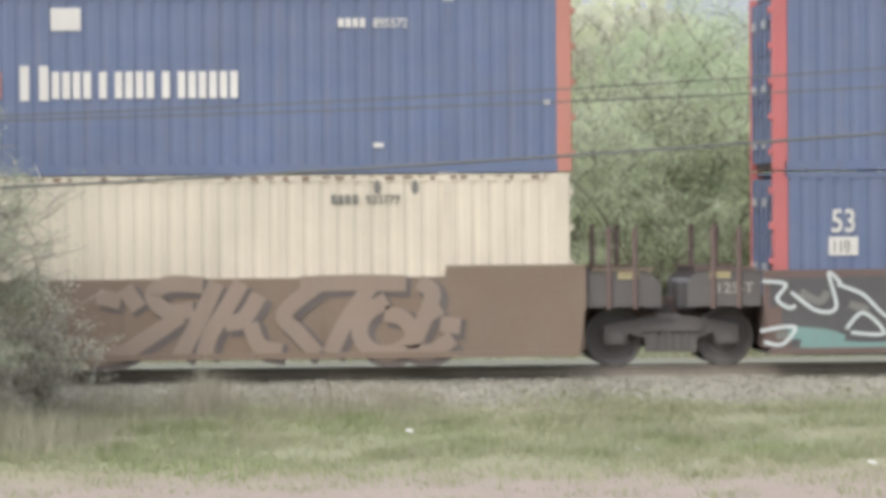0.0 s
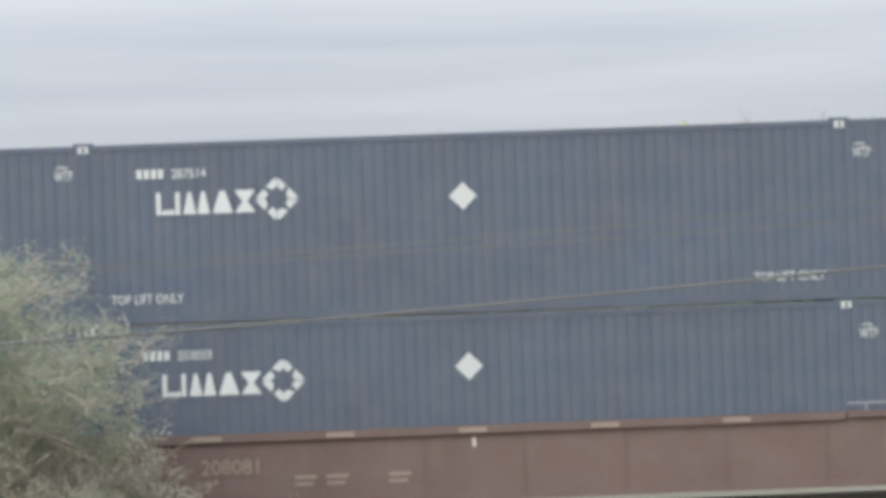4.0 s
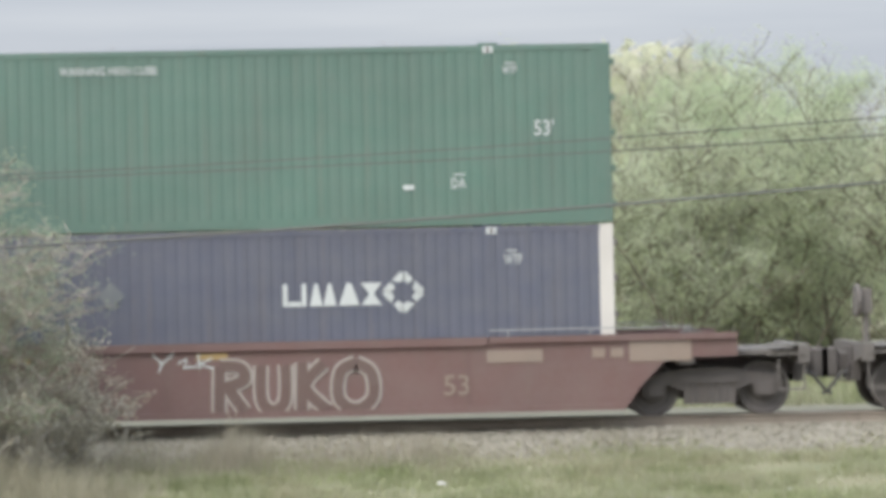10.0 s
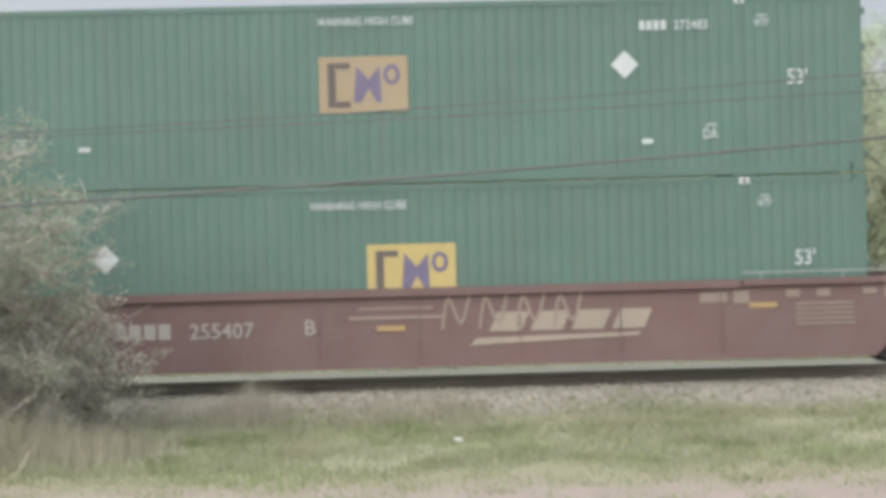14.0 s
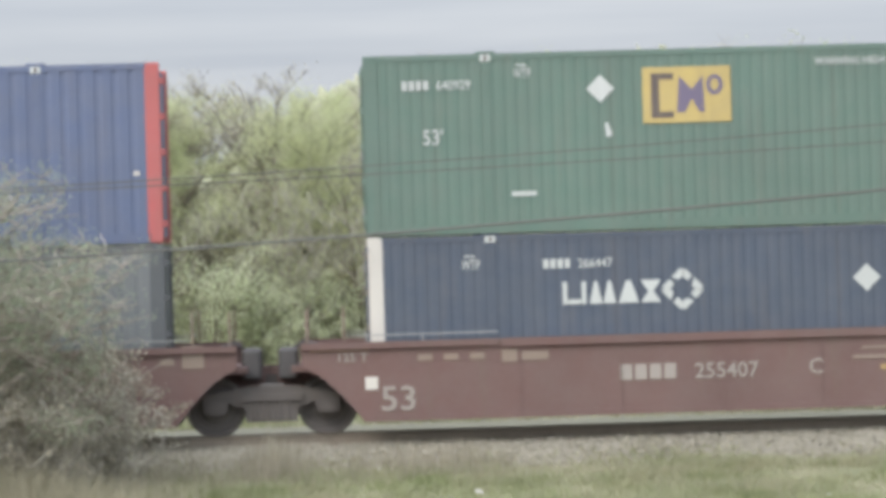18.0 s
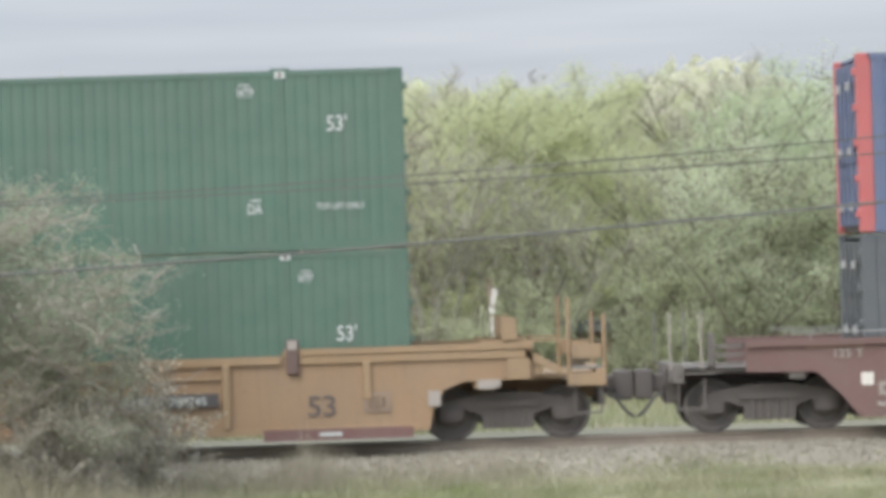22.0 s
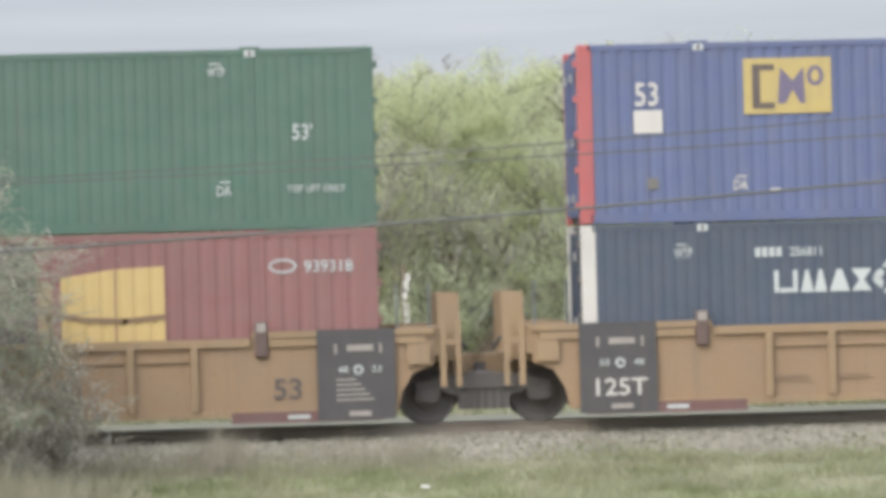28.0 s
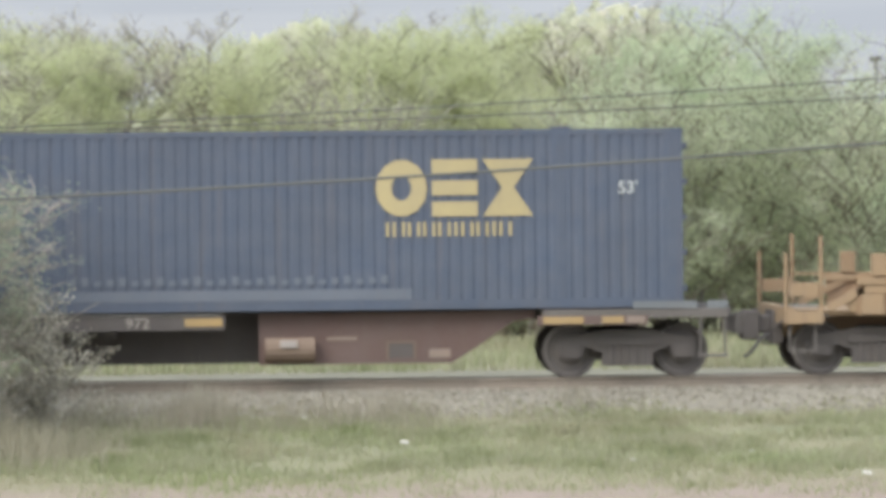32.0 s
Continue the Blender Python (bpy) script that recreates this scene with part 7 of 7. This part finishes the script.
    for nm, (x0, x1) in (("windscreen", screen), ("rear_window", back)):
        if x0 is None:
            continue
        p, q = section(st, x0), section(st, x1)
        pane(car, nm, [(x0, -p[4] * 0.86, p[2] + 0.012), (x1, -q[4] * 0.86, q[2] + 0.012), (x1, q[4] * 0.86, q[2] + 0.012), (x0, p[4] * 0.86, p[2] + 0.012)], CLEAR)
    for x0, x1 in ((st[0][0] - 0.06, st[0][0] + 0.12), (st[-1][0] - 0.12, st[-1][0] + 0.06)):
        part("bumper", cbox(x0, x1, -st[1][4] * 0.95, st[1][4] * 0.95, 0.34, 0.56, 0.03), TRIM, car)
    return car


def arch_bm(r):
    bm = bmesh.new()
    ring_plate(bm, 0, 0, r + 0.1, r + 0.1, 0.09, 0.03, 20, 0.06)
    return bm


def vehicles():
    out = []
    suv = [(-2.45, .42, .98, 1.05, .88, .82), (-2.4, .38, 1.05, 1.25, .95, .8), (-2.02, .35, 1.2, 1.66, .97, .72), (-1.6, .3, 1.25, 1.73, .98, .72), (-.5, .28, 1.25, 1.76, .99, .73),
           (.1, .28, 1.24, 1.73, .99, .72), (.4, .28, 1.23, 1.63, .99, .73), (1.1, .28, 1.14, 1.22, .98, .84), (1.9, .3, 1.02, 1.1, .96, .85), (2.42, .36, .8, .9, .9, .8)]
    c = car_kit("suv", "dark slate sport utility vehicle with silver roof rails", "car", suv, CARDARK, [[(-1.75, .16), (-1.4, .05), (.85, .05), (.3, .84), (-1.45, .84)]], (1.05, .38), (-2.38, -2.06),
                (-1.45, 1.45), .38, (-1.65, .1), (-2.42, 1.0, .72), (.8, 1.24), (-1.4, .75, -.02))
    for s in (-1, 1):
        pane(c, "trim_strip", [side_point(suv, -1.74, .12, s, .016), side_point(suv, -1.41, -.02, s, .016), side_point(suv, -1.41, .04, s, .016), side_point(suv, -1.74, .18, s, .016)], CHROME, "bright trim strip")
    out.append((c, 36.05, 13.5, 5.08, 22.6))
    small = [(-2.2, .42, .9, .95, .82, .78), (-2.16, .38, .95, 1.15, .9, .74), (-1.85, .34, 1.0, 1.52, .92, .66), (-1.3, .3, 1.02, 1.6, .92, .66), (-.2, .28, 1.0, 1.62, .93, .66),
             (.35, .28, .98, 1.57, .93, .66), (.75, .28, .98, 1.42, .93, .68), (1.35, .28, .98, 1.04, .92, .8), (1.95, .3, .9, .95, .9, .8), (2.25, .36, .75, .84, .84, .76)]
    c = car_kit("suv", "white compact sport utility vehicle with black roof rails", "car", small, CARWHITE, [[(-1.6, .45), (-1.1, .05), (.9, .05), (.45, .84), (-.7, .86), (-1.62, .72)]], (1.28, .55), (-2.14, -1.88),
                (-1.35, 1.35), .35, (-1.55, .1), (-2.18, .95, .66), (.75, 1.0), rail_mat=GREYMARK)
    bm = bmesh.new()
    prism(bm, [(-2.02, 1.5), (-1.98, 1.46), (-1.7, 1.5), (-1.6, 1.6), (-1.75, 1.58)], -.6, .6)
    part("spoiler", bm, CARWHITE, c, "white rear spoiler")
    c.scale = (1, 1, .97)
    out.append((c, 36.3, 7.3, 2.5, 20.0))
    van = [(-2.5, .4, .86, .95, .9, .84), (-2.46, .34, 1.0, 1.3, .97, .82), (-2.2, .3, 1.02, 1.66, .98, .76), (-1.5, .26, 1.02, 1.72, .99, .76), (0, .25, 1.0, 1.73, .99, .76),
           (.6, .25, .98, 1.66, .99, .76), (1.0, .25, .96, 1.5, .99, .77), (1.75, .26, .94, 1.06, .97, .84), (2.3, .3, .86, .92, .94, .84), (2.55, .36, .74, .8, .88, .8)]
    c = car_kit("minivan", "silver minivan with dark tinted rear windows and roof rails", "car", van, CARSILVER, [[(-2.15, .3), (-2.05, .1), (.0, .1), (.0, .86), (-1.9, .86), (-2.08, .74)], [(.08, .1), (1.35, .1), (.8, .84), (.08, .86)]],
                (1.7, .8), (-2.44, -2.22), (-1.5, 1.55), .35, (-1.9, .3), (-2.48, 1.02, .66), (1.0, 1.0), rail_mat=TRIM, rail_up=0.02)
    c.scale = (0.95, 1, 0.95)
    out.append((c, 36.0, 17.0, 4.3, 21.3))
    # pickup: cab and nose as one body, the bed as a separate part
    cab = [(-.55, .45, 1.1, 1.72, .96, .72), (-.5, .4, 1.12, 1.77, .97, .74), (.3, .36, 1.13, 1.81, .98, .74), (.66, .36, 1.13, 1.79, .98, .74), (.95, .36, 1.13, 1.66, .98, .76),
           (1.6, .36, 1.14, 1.27, .97, .86), (2.7, .4, 1.1, 1.2, .96, .88), (2.95, .44, .95, 1.05, .92, .84)]
    c = car_kit("pickup_truck", "dull red pickup truck with an open bed and white toolbox", "car", cab, CARRED, [[(-.38, .1), (.25, .1), (.25, .82), (-.33, .82)], [(.38, .1), (1.3, .1), (.88, .8), (.38, .82)]],
                (1.55, .72), (None, None), (-1.75, 2.1), .4, None, None, (1.5, 1.08))
    bm = bmesh.new()
    for y in (-.97, .89):
        box(bm, -2.75, -.58, y, y + .08, .5, 1.2)
    box(bm, -2.75, -.58, -.88, .88, .62, .68)
    box(bm, -2.8, -2.72, -.97, .97, .55, 1.2)
    part("bed", bm, CARRED, c)
    part("bed_rail", cbox(-2.76, -.6, -.99, -.87, 1.2, 1.23, .008), TRIM, c, "black bed rail cap")
    part("bed_rail", cbox(-2.76, -.6, .87, .99, 1.2, 1.23, .008), TRIM, c, "black bed rail cap")
    part("toolbox", cbox(-1.12, -.68, -.85, .85, .9, 1.42, .02), CARWHITE, c, "white toolbox behind the cab")
    for s in (-1, 1):
        part("tail_lamp", cbox(-2.8, -2.74, *sorted((s * .75, s * .96)), .85, 1.15, .01), TAILRED, c, "red tail lamp")
    out.append((c, 36.0, 8.6, .5, 19.6))
    # utility truck with ladder rack
    cab2 = [(-.24, .45, 1.12, 1.68, .95, .74), (-.18, .4, 1.14, 1.76, .96, .76), (.5, .36, 1.15, 1.82, .98, .76), (1.15, .36, 1.15, 1.79, .98, .76), (1.45, .36, 1.15, 1.66, .98, .78),
            (2.15, .36, 1.14, 1.26, .97, .86), (3.0, .4, 1.08, 1.16, .96, .88), (3.25, .44, .95, 1.04, .92, .84)]
    c = car_kit("utility_truck", "white utility truck with blue and red ladders on its rack", "truck", cab2, CARWHITE, [[(.02, .1), (1.85, .1), (1.35, .8), (.02, .82)]], (2.1, 1.25), (None, None), (-1.6, 2.35), .4,
                None, None, (1.85, 1.12))
    part("service_body", cbox(-2.35, -.3, -1.0, 1.0, .5, 1.83, .03), CARWHITE, c, "white service body with compartments")
    for k in range(3):
        part("compartment_door", cbox(-2.28 + k * .66, -1.68 + k * .66, -1.018, -1.0, .62, 1.64, .006), CARWHITE, c)
    part("top_seam", cbox(-2.3, -.34, -1.024, -1.0, 1.675, 1.7), TRIM, c, "dark seam")
    for x in (-2.25, -1.3, -.36):
        for y in (-.92, .92):
            bm = bmesh.new()
            tube(bm, (x, y, 1.82), (x, y, 1.97), .022, sides=6)
            part("rack_post", bm, CARWHITE, c)
        bm = bmesh.new()
        tube(bm, (x, -.95, 1.97), (x, .95, 1.97), .022, sides=6)
        part("rack_bar", bm, CARWHITE, c)
    for mat, x0, x1, y0, z, lab in ((LADRED, -2.6, .33, -.72, 1.99, "red ladder"), (LADBLUE, -2.65, -.3, -.8, 2.06, "blue ladder")):
        lad = None
        for y in (y0, y0 + .42):
            bm = cbox(x0, x1, y - .015, y + .015, z, z + .1, .006)
            o = part("ladder_rail", bm, mat, c if lad is None else lad, lab)
            lad = lad or o
        k = x0 + .15
        while k < x1 - .1:
            bm = bmesh.new()
            tube(bm, (k, y0, z + .05), (k, y0 + .42, z + .05), .016, sides=5)
            part("rung", bm, mat, lad)
            part("rung_plate", cbox(k - .035, k + .035, y0 - .022, y0 - .016, z + .025, z + .075), LAMPCLEAR, lad, "bright rung plate")
            k += .3
        for q in (z - .004, z + .088):
            part("rail_flange", cbox(x0, x1, y0 - .03, y0 - .016, q, q + .016), LADPALE if mat is LADBLUE else mat, lad, "pale rail flange" if mat is LADBLUE else "")
        for x in (x0 - .03, x1 - .03):
            part("end_cap", cbox(x, x + .06, y0 - .034, y0 + .02, z - .008, z + .108, .006), LAMPCLEAR, lad, "pale end cap")
    out.append((c, 36.0, 20.0, 4.32, 19.6))
    return out


# ---- distant odds and ends behind the railway ----
def behind():
    p = thing("marker_post", "peeling white marker post in the undergrowth", "post")
    rng = random.Random(2)
    part("shaft", cbox(-.05, .05, -.05, .05, 0, 2.9, .01), POLEM, p)
    for k in range(9):
        x = rng.uniform(-.05, .09)
        part("white_scrap", cbox(x - .06, x + .07, -.09, -.06, 1.0 + k * .19, 1.12 + k * .19 + rng.uniform(0, .08), .01), WHITE, p, "peeling white scrap")
    p.location = (2.62, 70.8, .68)
    b = thing("shed", "low grey shed with a pale roof among the trees", "shed")
    part("wall", cbox(-1.6, 1.6, -1.2, 1.2, 0, 1.55), POLEM, b)
    bm = bmesh.new()
    prism(bm, [(-1.8, 1.5), (1.8, 1.5), (1.7, 1.72), (-1.7, 1.78)], -1.4, 1.4)
    part("roof", bm, GREYP, b, "pale sheet roof")
    b.location = (5.35, 79.2, .72)
    p = thing("light_pole", "tall distant floodlight pole", "pole")
    bm = bmesh.new()
    tube(bm, (0, 0, 0), (0, 0, 9.6), .12, .07, 10)
    part("shaft", bm, GREYP, p)
    part("lamp_head", cbox(-.24, .24, -.15, .15, 9.38, 9.6, .02), BLACKP, p, "dark lamp head")
    p.location = (28.25, 150, .9)


def motions():
    for ob in CARGO + list(CARS.values()):
        x, y, z = ob.location
        walk(ob, [(t, pose(x + d, y, z)) for t, d in TRAIN])
    for car, y, t0, x0, v in TRAFFIC:
        walk(car, [(t, pose(x0 + v * (t - t0), y, -0.16)) for t in (0, 8, 16, 24, 32)])
    ts, ds = zip(*TRAIN)
    for w, x, r, car in WHEELSETS:
        # only the stretch in which the axle passes the viewer needs a fine roll
        rows, t = [], 0.0
        while t < 32.001:
            d = float(np.interp(t, ts, ds))
            rows.append((t, pose(x, 0, r, 0, math.degrees(d / r) % 360, 0)))
            t += 1 / 15
        walk(w, rows)


build_setting()
CARGO = stack()
train_cars()
woods()
wires()
behind()
TRAFFIC = vehicles()
scatter_stuff()
motions()
